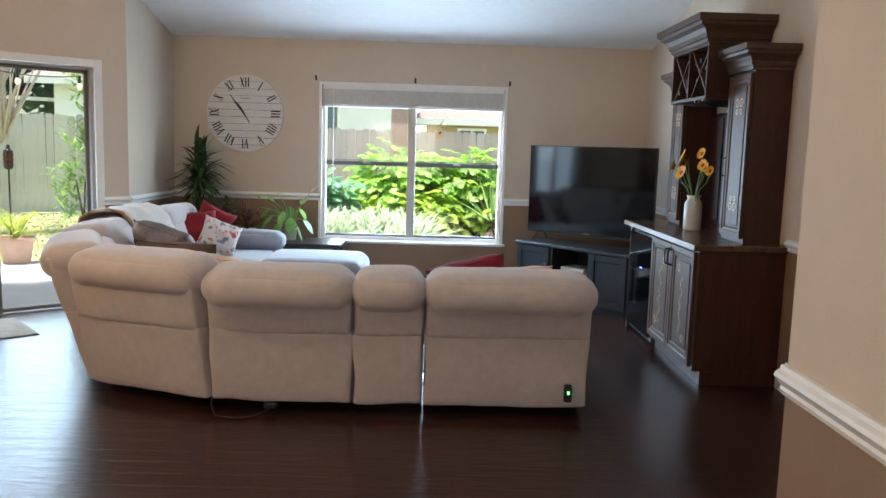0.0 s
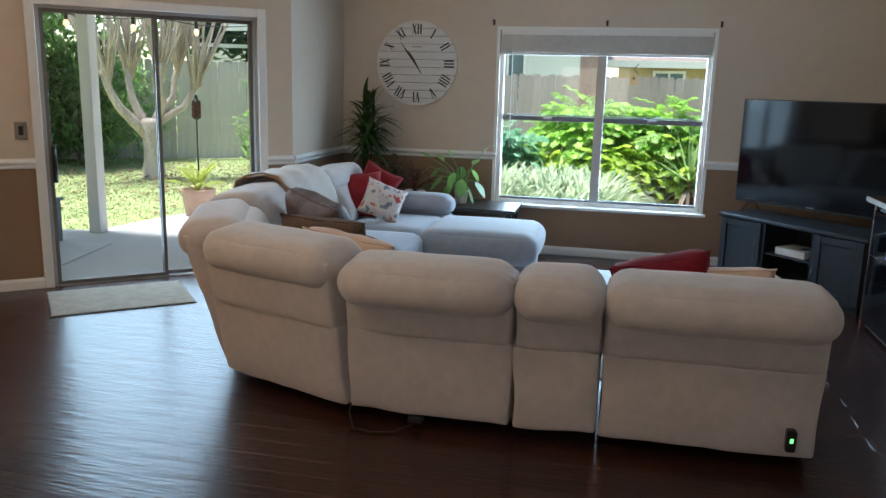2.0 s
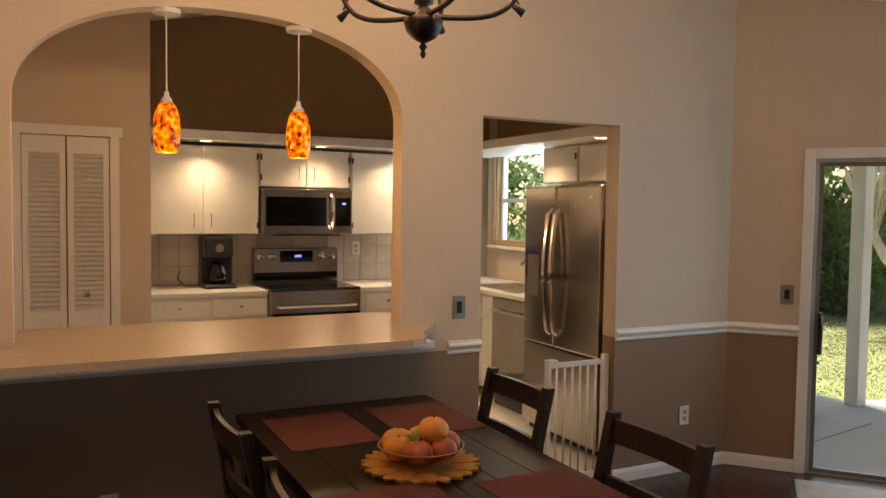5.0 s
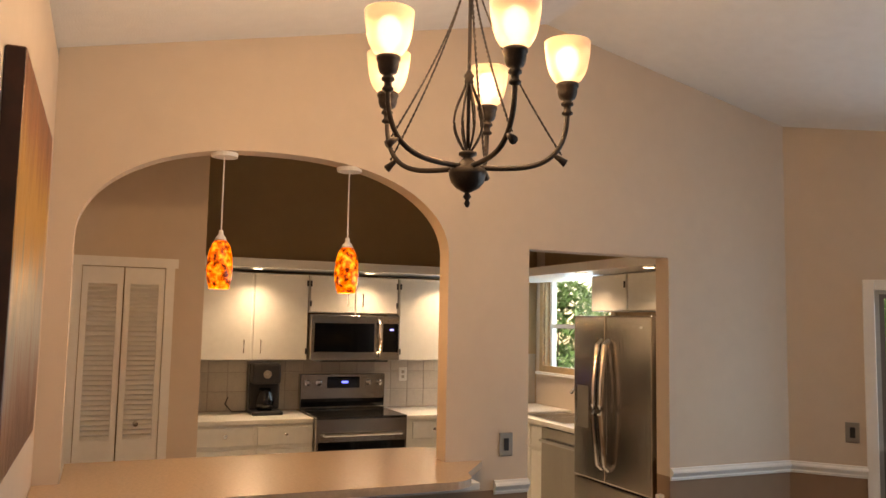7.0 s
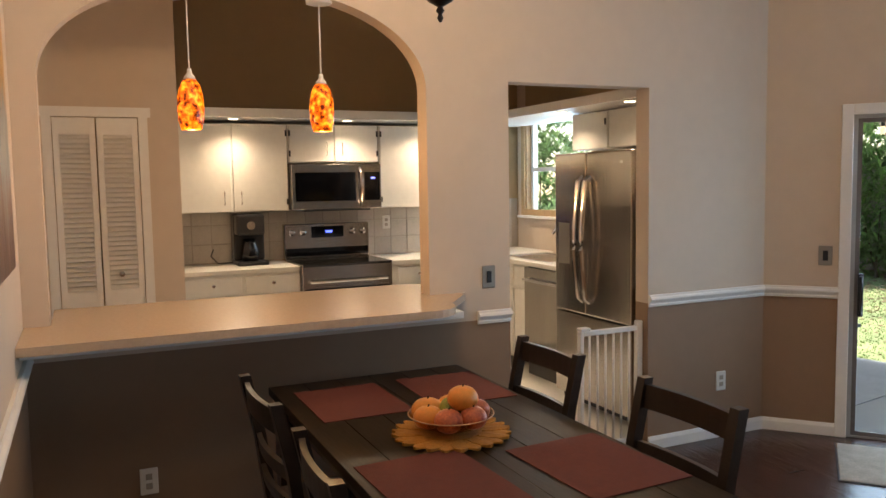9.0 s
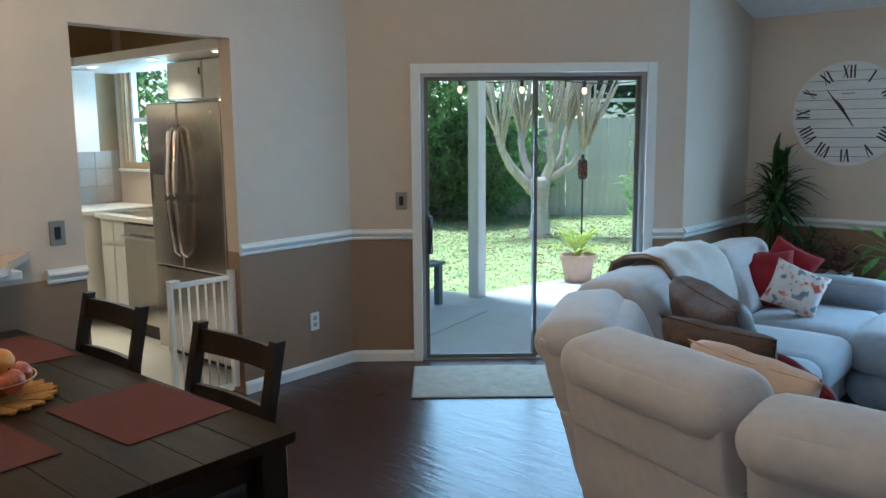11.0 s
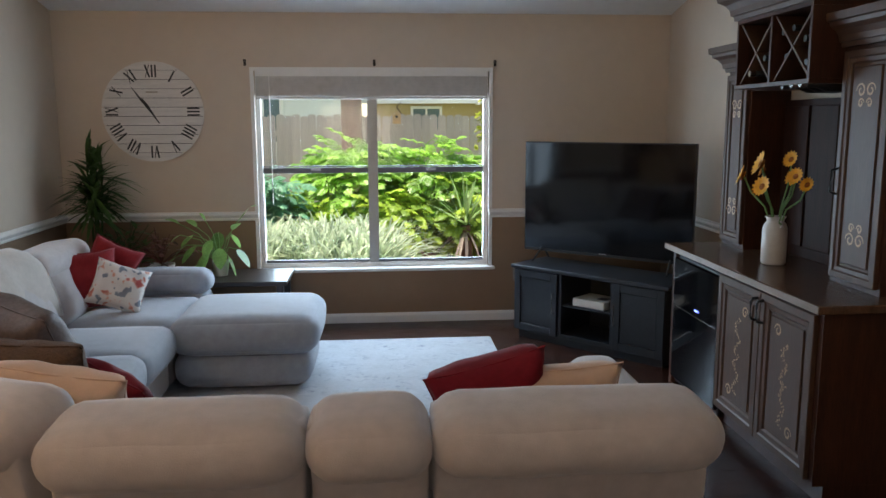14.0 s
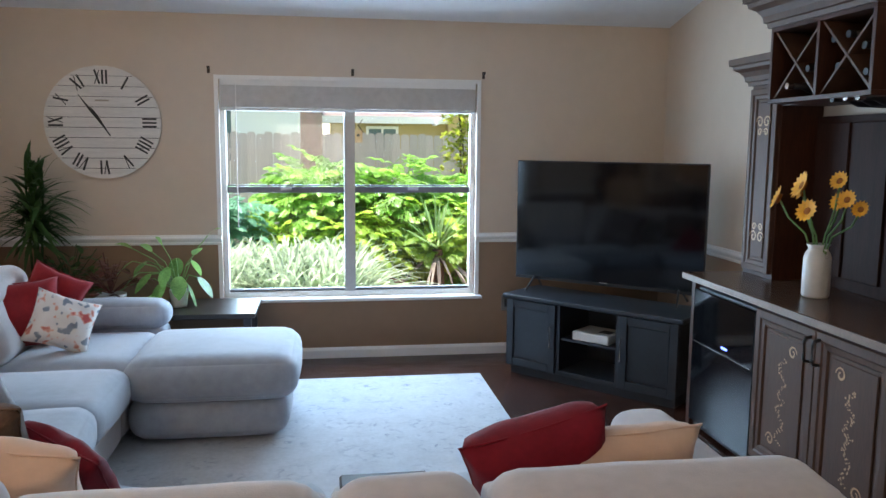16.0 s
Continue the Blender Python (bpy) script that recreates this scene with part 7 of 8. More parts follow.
def tree():
    rng = random.Random(12)
    t = thing("crepe_myrtle", "bare pale multi-branched crepe myrtle tree on the lawn", "tree", Matrix.Translation((-7.25, 12.65, -0.12)))
    b = bmesh.new()
    lathe(b, [(0.21, -0.02), (0.18, 0.05), (0.155, 0.18), (0.14, 0.45), (0.145, 0.62), (0.16, 0.78), (0.19, 0.92), (0.13, 1.0)], 16)
    for v in b.verts:
        v.co += noise.noise_vector(v.co * 5) * 0.035
    part("trunk", b, "bark", t, smooth=True)
    R_ = Vector((0.79, 0.61, 0))
    A_ = Vector((-0.61, 0.79, 0))
    for k, (lx, ax, h1, r0) in enumerate(((-0.72, -0.2, 1.75, 0.10), (-0.3, 0.25, 1.9, 0.09), (0.15, -0.25, 1.8, 0.09), (0.5, 0.15, 1.95, 0.08), (0.8, 0.0, 1.6, 0.075))):
        e = R_ * lx + A_ * ax + Vector((0, 0, h1))
        b = bmesh.new()
        s = Vector((R_.x * lx * .10, R_.y * lx * .10, 0.72 + 0.05 * k))
        mid = s.lerp(e, 0.5) + R_ * (0.10 * (1 if lx > 0 else -1)) + Vector((0, 0, -0.05))
        tube(b, [s, s.lerp(mid, .5) + A_ * 0.03, mid, mid.lerp(e, .5) - R_ * 0.03, e], r0 * 0.95, 10, r0 * 0.5)
        tube(b, [e - Vector((0, 0, .07)), e, e + Vector((0, 0, .10))], r0 * .62, 10, r0 * .5)
        limb = part("limb", b, "bark", t, smooth=True)
        b = bmesh.new()
        for j in range(22):
            a = rng.uniform(-1, 1) * 1.2 + lx * 0.35
            up = rng.uniform(1.6, 3.0)
            tip = e + R_ * (a * up * 0.5) + A_ * rng.uniform(-.7, .7) + Vector((0, 0, up))
            m = e.lerp(tip, 0.5) + R_ * (-0.12 * a) + Vector((0, 0, 0.1))
            st = mid.lerp(e, rng.uniform(0.5, 1.0)) + R_ * rng.uniform(-.03, .03) + A_ * rng.uniform(-.03, .03)
            tube(b, [st, st.lerp(m, .5) + R_ * rng.uniform(-.06, .06), m, tip], rng.uniform(0.016, 0.030), 7, 0.005)
            for q in range(4):
                t0 = rng.uniform(0.4, 0.95)
                p = m.lerp(tip, t0)
                tube(b, [p, p + R_ * rng.uniform(-.4, .4) + A_ * rng.uniform(-.3, .3) + Vector((0, 0, rng.uniform(.3, .7)))], 0.009, 5, 0.003)
        part("branches", b, "bark", limb, smooth=True)


tree()


def cloud(b, c, rad, n, L, w, rng, ros=5, droop=0.3, up=0.2):
    """Rosettes of small leaves through a lumpy volume."""
    for i in range(n):
        v = Vector((rng.gauss(0, 1), rng.gauss(0, 1), rng.gauss(0, 1))).normalized() * rng.uniform(0.55, 1.0)
        k = 1 + 0.35 * noise.noise(v * 2.2 + Vector(c))
        p = Vector((c[0] + v.x * rad[0] * k, c[1] + v.y * rad[1] * k, c[2] + v.z * rad[2] * k))
        if p.z < -0.1:
            continue
        for j in range(ros):
            a, el = rng.uniform(0, 6.28), rng.uniform(-0.3, 0.9) + up
            leaf_blade(b, p, (math.cos(a) * math.cos(el), math.sin(a) * math.cos(el), math.sin(el)), L * rng.uniform(.7, 1.2), w, droop, 2)


def shrub(name, label, m, blobs, L, w, seed, stems=True, ros=5):
    rg = random.Random(seed)
    s = thing(name, label, "shrub")
    b = bmesh.new()
    if stems:
        for c, rad, n in blobs:
            for k in range(3):
                tube(b, [(c[0] + rg.uniform(-.2, .2) * rad[0], c[1] + rg.uniform(-.2, .2) * rad[1], -0.13), (c[0] + rg.uniform(-.5, .5) * rad[0], c[1], c[2])], 0.025, 6, 0.01)
        part("stem", b, "stemwood", s)
    else:
        b.free()
    b = bmesh.new()
    for c, rad, n in blobs:
        cloud(b, c, rad, n, L, w, rg, ros)
    part("foliage", b, m, s, kind="stuff")


shrub("oleander_hedge", "tall dense green oleander hedge at the side of the lawn", "leaf_mid", [((-10.9, 12.7, 1.4), (1.5, 0.9, 1.7), 1500), ((-9.4, 13.9, 1.1), (1.2, 0.6, 1.4), 1100), ((-12.6, 11.5, 1.9), (1.5, 0.9, 2.0), 1300), ((-10.6, 13.1, 3.3), (1.9, 0.9, 1.5), 1100), ((-12.5, 12.0, 1.4), (1.9, 1.6, 1.9), 500), ((-11.2, 14.0, 1.2), (1.6, 1.4, 1.7), 900), ((-9.8, 15.3, 0.8), (1.4, 1.0, 1.3), 600), ((-13.8, 9.5, 1.8), (2.0, 1.8, 2.3), 800), ((-11.0, 14.6, 3.4), (2.0, 1.5, 1.7), 800), ((-13.0, 12.0, 4.2), (2.2, 2.0, 2.0), 800)], 0.26, 0.022, 21)
shrub("kitchen_hedge", "dense pale green hedge beyond the kitchen window", "leaf_mid", [((-16.5, 10.3, 1.8), (1.2, 2.6, 1.9), 1100), ((-16.8, 10.5, 4.2), (1.2, 2.8, 1.5), 900)], 0.34, 0.05, 27)
shrub("dark_hedge", "dark green undergrowth behind the oleanders", "leaf_mid", [((-13.5, 13.2, 1.6), (2.6, 1.6, 2.4), 1000), ((-11.0, 15.8, 1.6), (2.4, 1.0, 2.2), 900)], 0.3, 0.05, 22)
shrub("tall_shrub", "airy light green shrub beside the fence", "leaf_lime2", [((-4.9, 12.2, 0.8), (0.6, 0.5, 0.9), 130), ((-4.6, 12.4, 2.3), (0.75, 0.5, 1.1), 260), ((-4.2, 12.7, 3.6), (1.0, 0.7, 0.9), 300), ((-5.8, 15.6, 1.3), (0.5, 0.4, 0.5), 50), ((-5.3, 15.4, 0.6), (0.7, 0.4, 0.5), 80)], 0.24, 0.020, 23)


def lobed_leaf(rg, L=0.5):
    """A deeply cut philodendron leaf: a rib with seven pairs of fingers, drooping."""
    b = bmesh.new()
    n = 9
    def pt(u, v):
        return Vector((u, v, -0.5 * u * u / L * 0.55 - abs(v) * 0.28 + 0.02 * math.sin(u * 30)))
    rib = [(L * i / n) for i in range(n + 1)]
    for a, c in zip(rib, rib[1:]):
        w = 0.013 * (1.1 - a / L)
        b.faces.new([b.verts.new(pt(*p)) for p in ((a, -w), (c, -w * .8), (c, w * .8), (a, w))])
    for i in range(n):
        u = rib[i] + L / n * 0.4
        l = L * 0.40 * math.sin(math.pi * (0.22 + 0.72 * i / n)) ** 0.8
        for s in (1, -1):
            th = radians(70 - i * 7 + rg.uniform(-5, 5))
            dx, dy = math.cos(th), math.sin(th) * s
            w = L * rg.uniform(0.024, 0.032)
            pr = [(0, w * .7), (l * .45, w * 1.1), (l * .6, w * 2.1), (l * .72, w), (l, 0), (l * .85, -w * .9), (l * .7, -w * 2.2), (l * .55, -w), (0, -w * .7)]
            b.faces.new([b.verts.new(pt(u + p * dx - q * dy * s, p * dy + q * dx * s)) for p, q in pr])
    tube(b, [(-0.30, 0, -0.22), (-0.12, 0, -0.06), (0, 0, 0)], 0.007, 4)
    return b


def philodendron(label, c, R_, H, n, m, seed, masters):
    rg = random.Random(seed)
    p = thing("philodendron", label, "shrub", Matrix.Translation((*c, -0.12)))
    b = bmesh.new()
    for k in range(9):
        a = rg.uniform(0, 6.28)
        tube(b, [(0.1 * math.cos(a), 0.1 * math.sin(a), 0), (0.4 * R_ * math.cos(a), 0.4 * R_ * math.sin(a), H * .5)], 0.03, 6, 0.015)
    part("stem", b, "stemwood", p)
    for i in range(n):
        a = rg.uniform(0, 6.28)
        t = math.sqrt(rg.uniform(0.02, 1))
        if i % 4:
            a = rg.uniform(3.3, 6.1)
        z = H * (0.25 + 0.75 * math.sqrt(max(0, 1 - t * t * 0.92))) * rg.uniform(0.72, 1.0) if i % 3 else H * rg.uniform(0.15, 0.7)
        r = R_ * t * 0.85
        o = new("leaf", masters[m][rg.randrange(3)])
        o.parent = p
        o.location = (r * math.cos(a), r * math.sin(a), z)
        o.rotation_euler = (rg.uniform(-.5, .5), rg.uniform(-1.0, 0.35) * (1.1 - t), a + rg.uniform(-.7, .7))
        s = rg.uniform(0.5, 0.95)
        o.scale = (s, s, s)


rg = random.Random(7)
masters = {}
for key in ("philo", "philoyellow", "philoblue"):
    masters[key] = []
for key in masters:
    for k in range(3):
        o = part("leaf", lobed_leaf(rg), key)
        masters[key].append(o.data)
        bpy.data.objects.remove(o)
philodendron("big bright green philodendron with deeply cut leaves", (-0.05, 12.3), 0.75, 1.62, 300, "philo", 1, masters)
philodendron("big light green philodendron with deeply cut leaves", (0.95, 12.4), 0.78, 1.60, 300, "philo", 2, masters)
philodendron("yellowing philodendron before the taller ones", (1.25, 12.05), 0.62, 1.05, 320, "philoyellow", 3, masters)
philodendron("yellow-green philodendron in the middle of the bed", (0.30, 11.75), 0.55, 0.95, 260, "philoyellow", 4, masters)
philodendron("low yellowing philodendron over the border grass", (-0.45, 11.6), 0.45, 0.80, 120, "philoyellow", 7, masters)
philodendron("blue-green cut-leaved shrub near the window", (-1.12, 11.4), 0.24, 1.25, 130, "philoblue", 5, masters)
philodendron("green cut-leaved shrub at the corner of the bed", (1.95, 12.6), 0.7, 1.35, 170, "philo", 6, masters)


def tufts():
    rg = random.Random(31)
    s = thing("spider_grass", "dense pale green and white striped border grass", "ornamental grass")
    b = bmesh.new()
    for i in range(130):
        x, y = rg.uniform(-1.5, 0.30), rg.uniform(9.4, 10.6)
        for j in range(26):
            a, el = rg.uniform(0, 6.28), rg.uniform(0.55, 1.45)
            leaf_blade(b, (x + rg.uniform(-.05, .05), y + rg.uniform(-.05, .05), -0.11), (math.cos(a) * math.cos(el), math.sin(a) * math.cos(el), math.sin(el)), rg.uniform(1.15, 1.65), 0.014, 0.50, 5)
    part("blades", b, "leaf_grey", s, kind="stuff")
    p = thing("spiky_palm", "small spiky palm with dead fronds round its base", "plant", Matrix.Translation((1.29, 11.3, -0.12)) @ Matrix.Diagonal((1.25, 1.25, 1.15, 1)))
    b = bmesh.new()
    lathe(b, [(0.06, 0), (0.07, 0.2), (0.05, 0.45)], 10)
    part("trunk", b, "stemwood", p)
    b = bmesh.new()
    for i in range(46):
        a, el = rg.uniform(0, 6.28), rg.uniform(0.15, 1.4)
        leaf_blade(b, (0, 0, 0.45), (math.cos(a) * math.cos(el), math.sin(a) * math.cos(el), math.sin(el)), rg.uniform(0.5, 0.75), 0.011, 0.12, 3)
    part("fronds", b, "leaf_mid", p)
    b = bmesh.new()
    for i in range(26):
        a = rg.uniform(0, 6.28)
        leaf_blade(b, (0, 0, 0.40), (math.cos(a), math.sin(a), -0.2), rg.uniform(0.3, 0.5), 0.012, 0.7, 3)
    part("dead_fronds", b, "deadleaf", p)


tufts()
shrub("vine", "light green climbing shrub at the fence", "leaf_lime", [((2.35, 14.6, 1.3), (0.55, 0.4, 1.3), 380), ((2.3, 14.9, 2.4), (0.5, 0.4, 0.7), 160)], 0.14, 0.03, 41)

# palm trunk behind the bed, bird house on the fence
p = thing("palm_trunk", "grey-pink ringed trunk of a palm behind the garden bed", "tree", Matrix.Translation((-0.20, 14.7, -0.12)))
b = bmesh.new()
prof_ = []
for i in range(60):
    prof_ += [(0.185 - 0.0006 * i, i * 0.1), (0.175 - 0.0006 * i, i * 0.1 + 0.085)]
lathe(b, prof_, 18)
part("trunk", b, "palmbark", p, smooth=True)
bh = thing("birdhouse", "small brown wooden birdhouse on the fence", "birdhouse", Matrix.Translation((0.55, 15.55, 1.63)))
part("box", boxes((-0.07, 0.07, -0.07, 0.07, 0, 0.2)), "pine", bh)
b = bmesh.new()
for s in (1, -1):
    box(b, -0.005, 0.13, -0.1, 0.1, 0, 0.012, m=Matrix.Translation((0, 0, 0.27)) @ Matrix.Rotation(radians(90 - 52 * s), 4, "Y") @ Matrix.Rotation(radians(-90), 4, "Y"))
part("roof", b, "stemwood", bh)
b = bmesh.new()
lathe(b, [(0.025, 0), (0.025, 0.003)], 12, Matrix.Translation((0, -0.0705, 0.12)) @ Matrix.Rotation(radians(90), 4, "X"))
part("hole", b, "black", bh)

# potted palm and torch
pp = thing("potted_palm", "young yellow-green palm in a pale terracotta pot on the patio", "potted plant", Matrix.Translation((-4.50, 9.25, -0.045)))
b = bmesh.new()
lathe(b, [(0.145, 0), (0.15, 0.01), (0.185, 0.24), (0.205, 0.25), (0.21, 0.30), (0.20, 0.31), (0.175, 0.30), (0.17, 0.26)], 28)
part("pot", b, "pot", pp, smooth=True)
b = bmesh.new()
lathe(b, [(0.17, 0.25), (0.17, 0.262)], 24)
part("soil", b, "soil", pp)
rg = random.Random(17)
for k in range(13):
    a, el = 2 * math.pi * k / 13 + rg.uniform(-.2, .2), rg.uniform(0.5, 1.35)
    d = Vector((math.cos(a) * math.cos(el), math.sin(a) * math.cos(el), math.sin(el)))
    L = rg.uniform(0.42, 0.62)
    b = bmesh.new()
    pts = [Vector((0, 0, 0.27)) + d * L * t + Vector((0, 0, -0.35 * L * t * t)) for t in (0, .2, .4, .6, .8, 1)]
    tube(b, pts, 0.006, 5, 0.002)
    side = d.cross(Vector((0, 0, 1))).normalized()
    for i in range(3, 15):
        t = i / 14
        q = Vector((0, 0, 0.27)) + d * L * t + Vector((0, 0, -0.35 * L * t * t))
        for s in (1, -1):
            leaf_blade(b, q, side * s + d * 0.8 + Vector((0, 0, .1)), 0.17 * math.sin(math.pi * (t * .8 + .15)), 0.009, 0.4, 2)
    part("frond", b, "leaf_lime", pp)
tr = thing("garden_torch", "dark metal garden torch with a punched lantern head", "torch", Matrix.Translation((-5.45, 10.95, -0.12)))
b = bmesh.new()
cyl(b, (0, 0, 0), (0, 0, 1.12), 0.012, n=8)
part("pole", b, "bronze", tr)
b = bmesh.new()
lathe(b, [(0.02, 1.10), (0.055, 1.12), (0.06, 1.14), (0.06, 1.34), (0.065, 1.36), (0.03, 1.38), (0.02, 1.41), (0.028, 1.43), (0.01, 1.45)], 16)
part("head", b, "bronze", tr, smooth=True)
for k in range(8):
    a = 2 * math.pi * k / 8
    for z in (1.18, 1.24, 1.30):
        part("vent", boxes((0.0595 * math.cos(a) - .008, 0.0595 * math.cos(a) + .008, 0.0595 * math.sin(a) - .008, 0.0595 * math.sin(a) + .008, z - .012, z + .012)), "redc", tr)

# outdoor rug and bench
orug = thing("outdoor_rug", "pale grey and white patterned outdoor rug on the patio", "rug", Matrix.Translation((-4.35, 7.28, -0.044)) @ Matrix.Rotation(radians(10), 4, "Z"))
part("rug", boxes((-2.6, 0.0, -1.1, 0.1, 0.001, 0.008)), "rug", orug)
bn = thing("patio_bench", "low blue-grey slatted patio bench", "bench", Matrix.Translation((-5.25, 7.10, -0.036)) @ Matrix.Rotation(radians(5), 4, "Z"))
for k in range(4):
    part("slat", boxes((-1.1, 0.42, -0.22 + k * 0.11, -0.12 + k * 0.11, 0.40, 0.43), bevel=0.003), "bluegrey", bn)
for x in (-1.0, 0.33):
    for y in (-0.2, 0.14):
        part("leg", boxes((x, x + 0.06, y, y + 0.06, 0, 0.3995)), "bluegrey", bn)

# string lights
sl = thing("string_lights", "black cord of outdoor string lights with hanging bulbs", "string lights")
P0, P1 = Vector((-6.2, 7.1, 2.22)), Vector((-2.7, 9.80, 2.12))
b = bmesh.new()
pts = [P0.lerp(P1, i / 32) + Vector((0, 0, -0.05 * math.sin(math.pi * (i % 8) / 8))) for i in range(33)]
tube(b, pts, 0.006, 6)
part("cord", b, "black", sl, smooth=True)
for k in range(1, 7):
    q = P0.lerp(P1, k / 7 + 0.02)
    b = bmesh.new()
    cyl(b, q + Vector((0, 0, -0.09)), q + Vector((0, 0, 0.0)), 0.018, n=10)
    s_ = part("socket", b, "black", sl)
    b = bmesh.new()
    lathe(b, [(0.012, -0.16), (0.026, -0.14), (0.028, -0.115), (0.016, -0.09)], 12, Matrix.Translation(q))
    part("light_bulb", b, "bulbwarm", s_, smooth=True)


# neighbours' houses
def house(name, label, x0, x1, y0, y1, zw, zr, wallm, windows, gable=None):
    h = thing(name, label, "house")
    part("wall", boxes((x0, x1, y0, y1, -0.12, zw)), wallm, h)
    b = bmesh.new()
    o = 0.5
    v = [b.verts.new(p) for p in ((x0 - o, y0 - o, zw), (x1 + o, y0 - o, zw), (x1 + o, y1 + o, zw), (x0 - o, y1 + o, zw), (x0 + 2, (y0 + y1) / 2, zr), (x1 - 2, (y0 + y1) / 2, zr))]
    for f in ((0, 1, 5, 4), (1, 2, 5), (2, 3, 4, 5), (3, 0, 4), (0, 1, 2, 3)):
        b.faces.new([v[i] for i in f])
    part("roof", b, "shingle", h)
    part("fascia", boxes((x0 - o, x1 + o, y0 - o - 0.03, y0 - o, zw - 0.2, zw)), "white", h)
    if gable:
        gx0, gx1, gz = gable
        b = bmesh.new()
        mid = (gx0 + gx1) / 2
        v = [b.verts.new(p) for p in ((gx0, y0 - 0.6, -0.1), (gx1, y0 - 0.6, -0.1), (gx1, y0 - 0.6, zw), (mid, y0 - 0.6, gz), (gx0, y0 - 0.6, zw), (gx0, y0, -0.1), (gx1, y0, -0.1), (gx1, y0, zw), (mid, y0 + 2.5, gz), (gx0, y0, zw))]
        for f in ((0, 1, 2, 3, 4), (0, 4, 9, 5), (1, 6, 7, 2)):
            b.faces.new([v[i] for i in f])
        part("gable", b, wallm, h)
        b = bmesh.new()
        for (a, c) in (((gx0 - .4, zw - .25), (mid, gz + .1)), ((mid, gz + .1), (gx1 + .4, zw - .25))):
            q = [b.verts.new(p) for p in ((a[0], y0 - 1.0, a[1]), (c[0], y0 - 1.0, c[1]), (c[0], y0 + 3, c[1]), (a[0], y0 + 3, a[1]))]
            q2 = [b.verts.new((w_.co.x, w_.co.y, w_.co.z + 0.14)) for w_ in q]
            b.faces.new(q)
            b.faces.new(q2)
            for i in range(4):
                b.faces.new((q[i], q[(i + 1) % 4], q2[(i + 1) % 4], q2[i]))
        part("gable_roof", b, "white", h)
    for (a, c, z0, z1) in windows:
        yy = y0 - (0.63 if gable and gable[0] < a < gable[1] else 0.03)
        w = part("window", boxes((a, c, yy + 0.005, yy + 0.02, z0, z1)), "bluegrey", h)
        b = bmesh.new()
        framed(b, a - 0.08, c + 0.08, z0 - 0.08, z1 + 0.08, yy - 0.03, yy, 0.08)
        box(b, (a + c) / 2 - 0.03, (a + c) / 2 + 0.03, yy - 0.025, yy - 0.001, z0, z1)
        part("frame", b, "white", w)


house("white_house", "white stucco neighbouring house behind the fence", -9.5, -0.6, 21, 29, 3.0, 5.2, "stucco", [(-2.9, -2.1, 1.2, 2.45), (-5.6, -4.6, 1.2, 2.3)])
house("yellow_house", "yellow stucco neighbouring house with a white-edged gable", 0.2, 12, 26, 34, 2.4, 4.4, "ystucco", [(1.3, 2.1, 1.3, 2.05), (4.4, 6.0, 1.2, 2.1)], (3.6, 7.0, 3.2))
sc = thing("pool_enclosure", "white-framed screened pool enclosure beyond the fence", "pool enclosure", Matrix.Translation((-11.5, 21.5, -0.12)) @ Matrix.Rotation(radians(34), 4, "Z"))
for x in range(0, 12, 2):
    part("post", boxes((x, x + 0.08, 0, 0.08, 0, 3.4)), "white", sc)
part("beam", boxes((0, 10.1, -0.01, 0.09, 2.55, 2.65), (0, 10.1, -0.01, 0.09, 3.4, 3.5)), "white", sc)
part("screen_panel", boxes((0, 10.1, 0.03, 0.04, 0.0, 3.39)), "screenmesh", sc)
# far trees
for k, (x, y, rr, hh) in enumerate(((-20, 24, 4.0, 5.5), (-14, 30, 4.5, 6), (-27, 16, 4.5, 6), (-5, 36, 5, 7), (6, 40, 5, 7), (14, 30, 4, 6))):
    t = thing("far_tree", "distant dark green leafy tree behind the neighbours' gardens", "tree", Matrix.Translation((x, y, -0.12)))
    b = bmesh.new()
    tube(b, [(0, 0, 0), (0.1, 0, hh * .5), (0, 0, hh)], 0.25, 8, 0.1)
    part("trunk", b, "stemwood", t)
    b = bmesh.new()
    rg = random.Random(50 + k)
    for j in range(4):
        cloud(b, (rg.uniform(-.5, .5) * rr, rg.uniform(-.5, .5) * rr, hh + rg.uniform(-.4, .4) * rr), (rr * .6, rr * .6, rr * .5), 260, 0.7, 0.16, rg, 4)
    part("crown", b, "leaf_mid", t, kind="stuff")


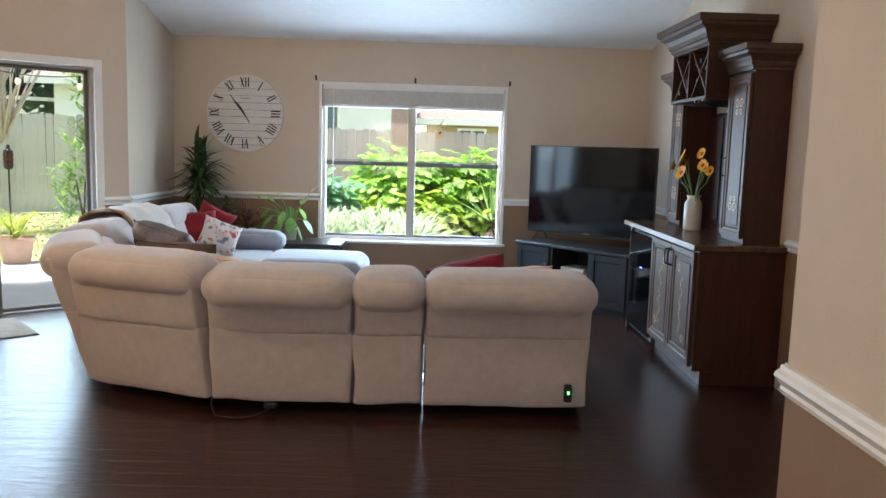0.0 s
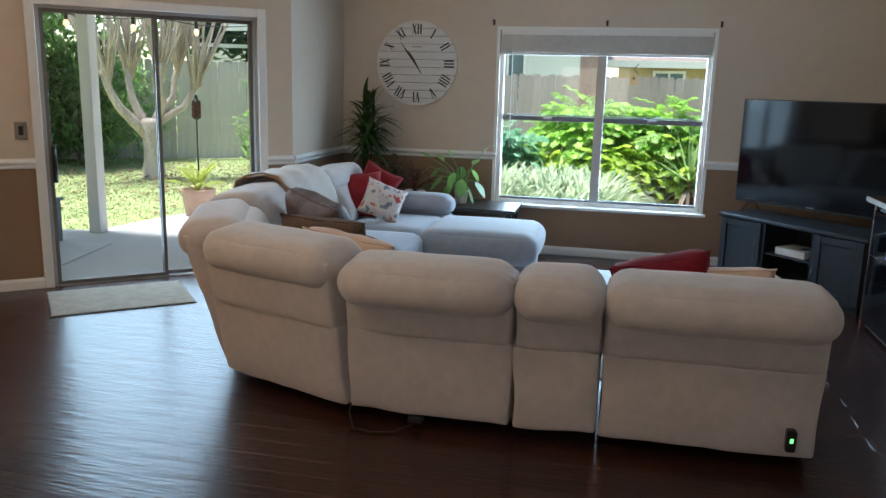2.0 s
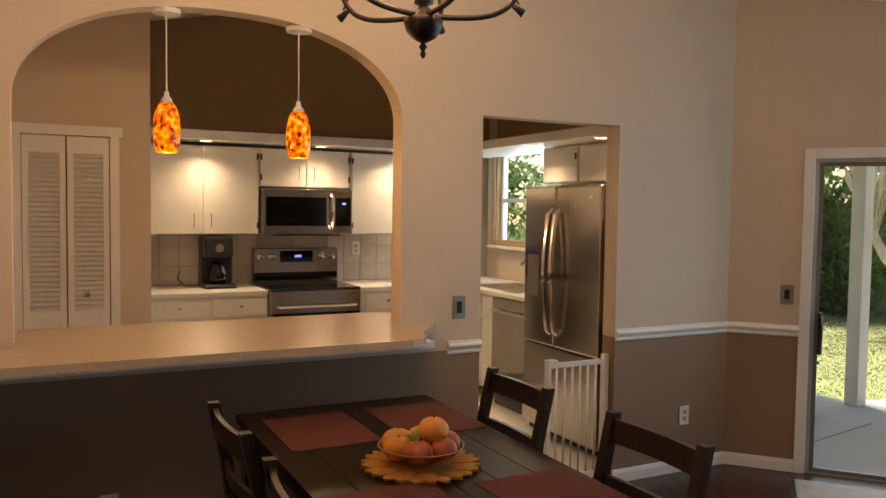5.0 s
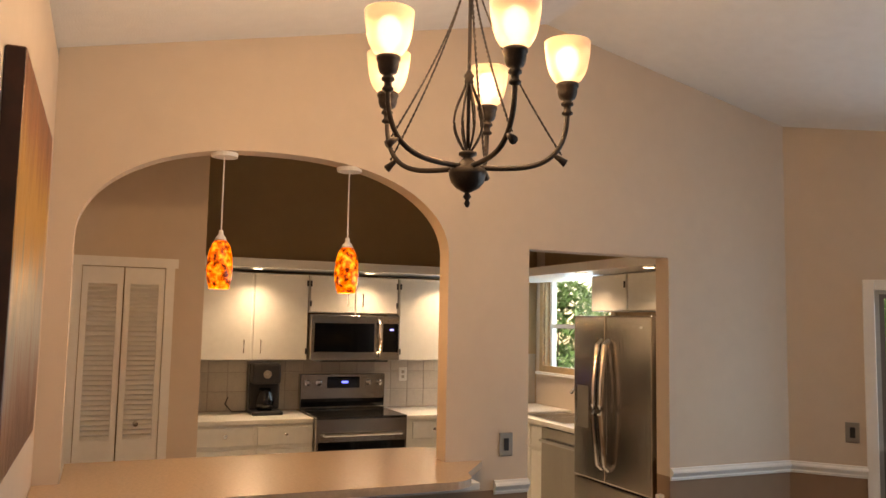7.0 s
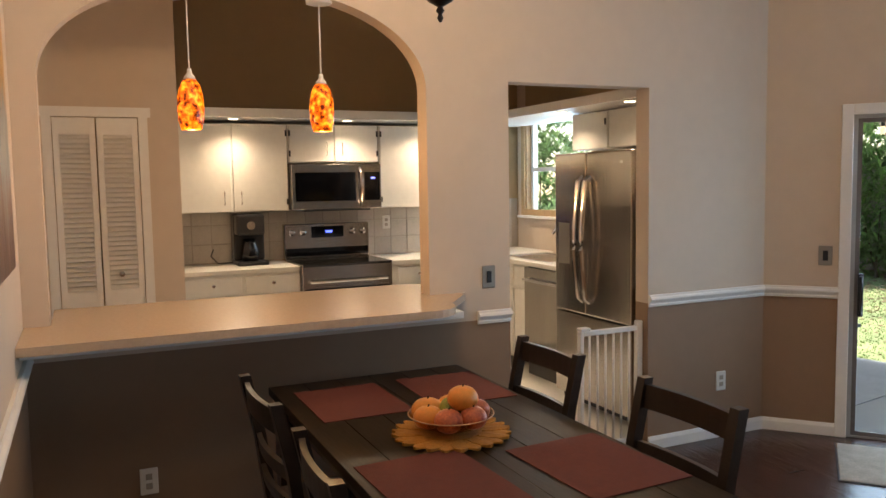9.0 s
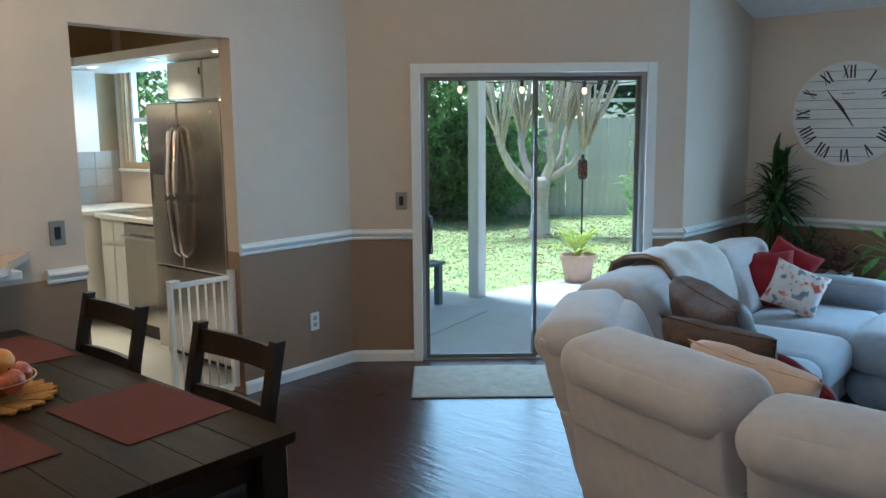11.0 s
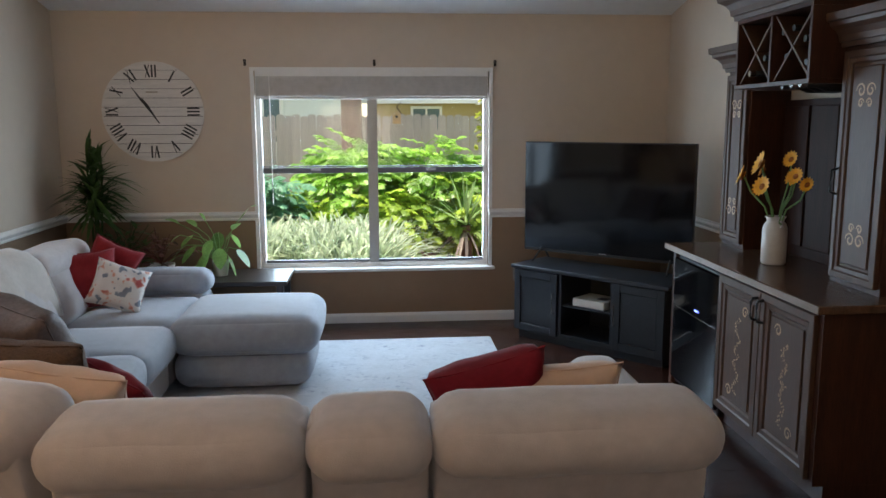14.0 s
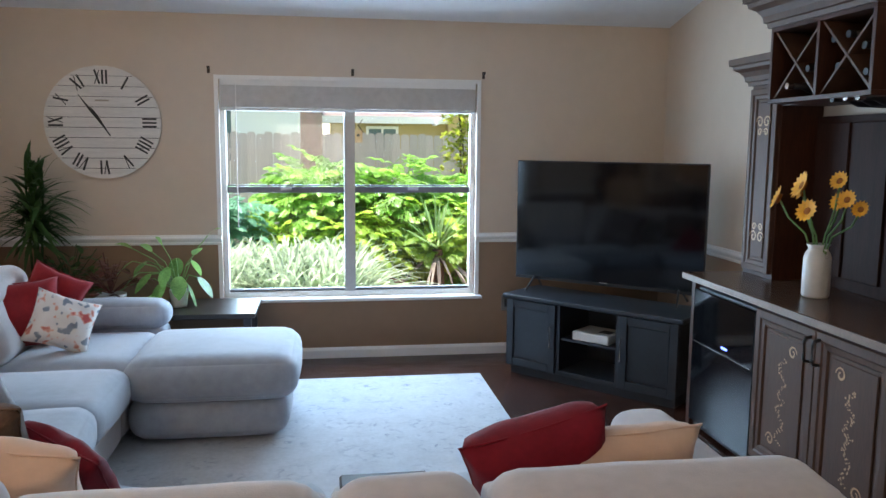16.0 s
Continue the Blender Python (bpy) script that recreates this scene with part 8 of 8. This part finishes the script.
# grass on the near lawn
def grass():
    rg = random.Random(77)
    b = bmesh.new()
    vs, fs = [], []
    n = 48000
    for i in range(n):
        x = rg.uniform(-11.5, -3.2)
        y = rg.uniform(8.0, 17.0)
        if x > -4.4 and y < 10.0 or (y < 9.6 and x > -4.8) or y > 18.6 + (x + 4) * .63:
            continue
        a = rg.uniform(0, 6.28)
        h, w = rg.uniform(0.010, 0.030), rg.uniform(0.005, 0.009)
        dx, dy = math.cos(a) * w, math.sin(a) * w
        lx, ly = rg.uniform(-.02, .02), rg.uniform(-.02, .02)
        k = len(vs)
        vs += [(x - dx, y - dy, -0.12), (x + dx, y + dy, -0.12), (x + lx, y + ly, -0.12 + h)]
        fs.append((k, k + 1, k + 2))
    b.free()
    me = bpy.data.meshes.new("grass")
    me.from_pydata(vs, [], fs)
    me.materials.append(M["blade"])
    tagged(new("grass", me), "short green lawn grass blades", "grass", kind="stuff")
    # fallen leaves
    vs, fs = [], []
    for i in range(2600):
        x, y = rg.gauss(-6.8, 2.4), rg.gauss(12.6, 1.9)
        if y < 8.2 or x > -4.5 and y < 10:
            continue
        a, s = rg.uniform(0, 6.28), rg.uniform(0.02, 0.05)
        k = len(vs)
        z = rg.uniform(-0.09, -0.05)
        vs += [(x + s * math.cos(a), y + s * math.sin(a), z), (x + s * .5 * math.cos(a + 1.6), y + s * .5 * math.sin(a + 1.6), z + .01), (x - s * math.cos(a), y - s * math.sin(a), z), (x + s * .5 * math.cos(a - 1.6), y + s * .5 * math.sin(a - 1.6), z + .015)]
        fs.append((k, k + 1, k + 2, k + 3))
    me = bpy.data.meshes.new("fallen_leaves")
    me.from_pydata(vs, [], fs)
    me.materials.append(M["deadleaf2"])
    tagged(new("fallen_leaves", me), "brown fallen leaves scattered on the lawn", "fallen leaves", kind="stuff")


grass()


# ---- floor of planks, last ----
def floor():
    part("floor", boxes((-4.18, 2.7, -2.05, 5.35, -0.03, -0.014), *[(C0.x - 0.06 + k * 0.1776, 2.7, 5.35 + k * 0.1541, 5.35 + (k + 1) * 0.1541, -0.03, -0.014) for k in range(10)], (-2.3, 2.7, 6.891, FY + 0.02, -0.03, -0.014)), "black", kind="structure")
    kf = part("floor", boxes((-7.3, -4.18, 0.85, 5.3, -0.03, -0.001)), "counter", kind="structure")
    fl = thing("floor_planks", "dark red-brown hand-scraped wooden plank floor with a satin shine", "floor")
    fl["kind"] = "structure"
    rng = random.Random(11)
    W = 0.127
    meshes = {}
    n = 0
    iy = 0
    y = -2.0
    while y < FY:
        x = -4.17 if y < C0.y - 0.1 else min(C1.x - 0.1, C0.x + (y - C0.y) * 1.1526 - 0.09)
        x1 = RX + 0.01
        joint = 1.60 - (0.62 if iy % 2 else 0.0)
        cuts = [joint + (0 if iy % 2 else rng.uniform(-.01, .01))]
        while cuts[0] > x + 0.3:
            cuts.insert(0, cuts[0] - rng.choice((0.9, 1.05, 1.22)))
        cuts = [c for c in cuts if c > x + 0.1]
        ends = [x] + cuts + [x1]
        for a, b in zip(ends, ends[1:]):
            L = round(b - a, 2)
            if L not in meshes:
                bm = bmesh.new()
                box(bm, 0.0003, b - a - 0.0003, 0.0003, W - 0.0003, -0.012, 0.0, bevel=0.0007)
                o = part("plank", bm, "plank", fl)
                meshes[L] = o.data
            else:
                o = new("plank", meshes[L])
                o.parent = fl
            o.location = (a, y, 0)
            n += 1
        y += W
        iy += 1


floor()
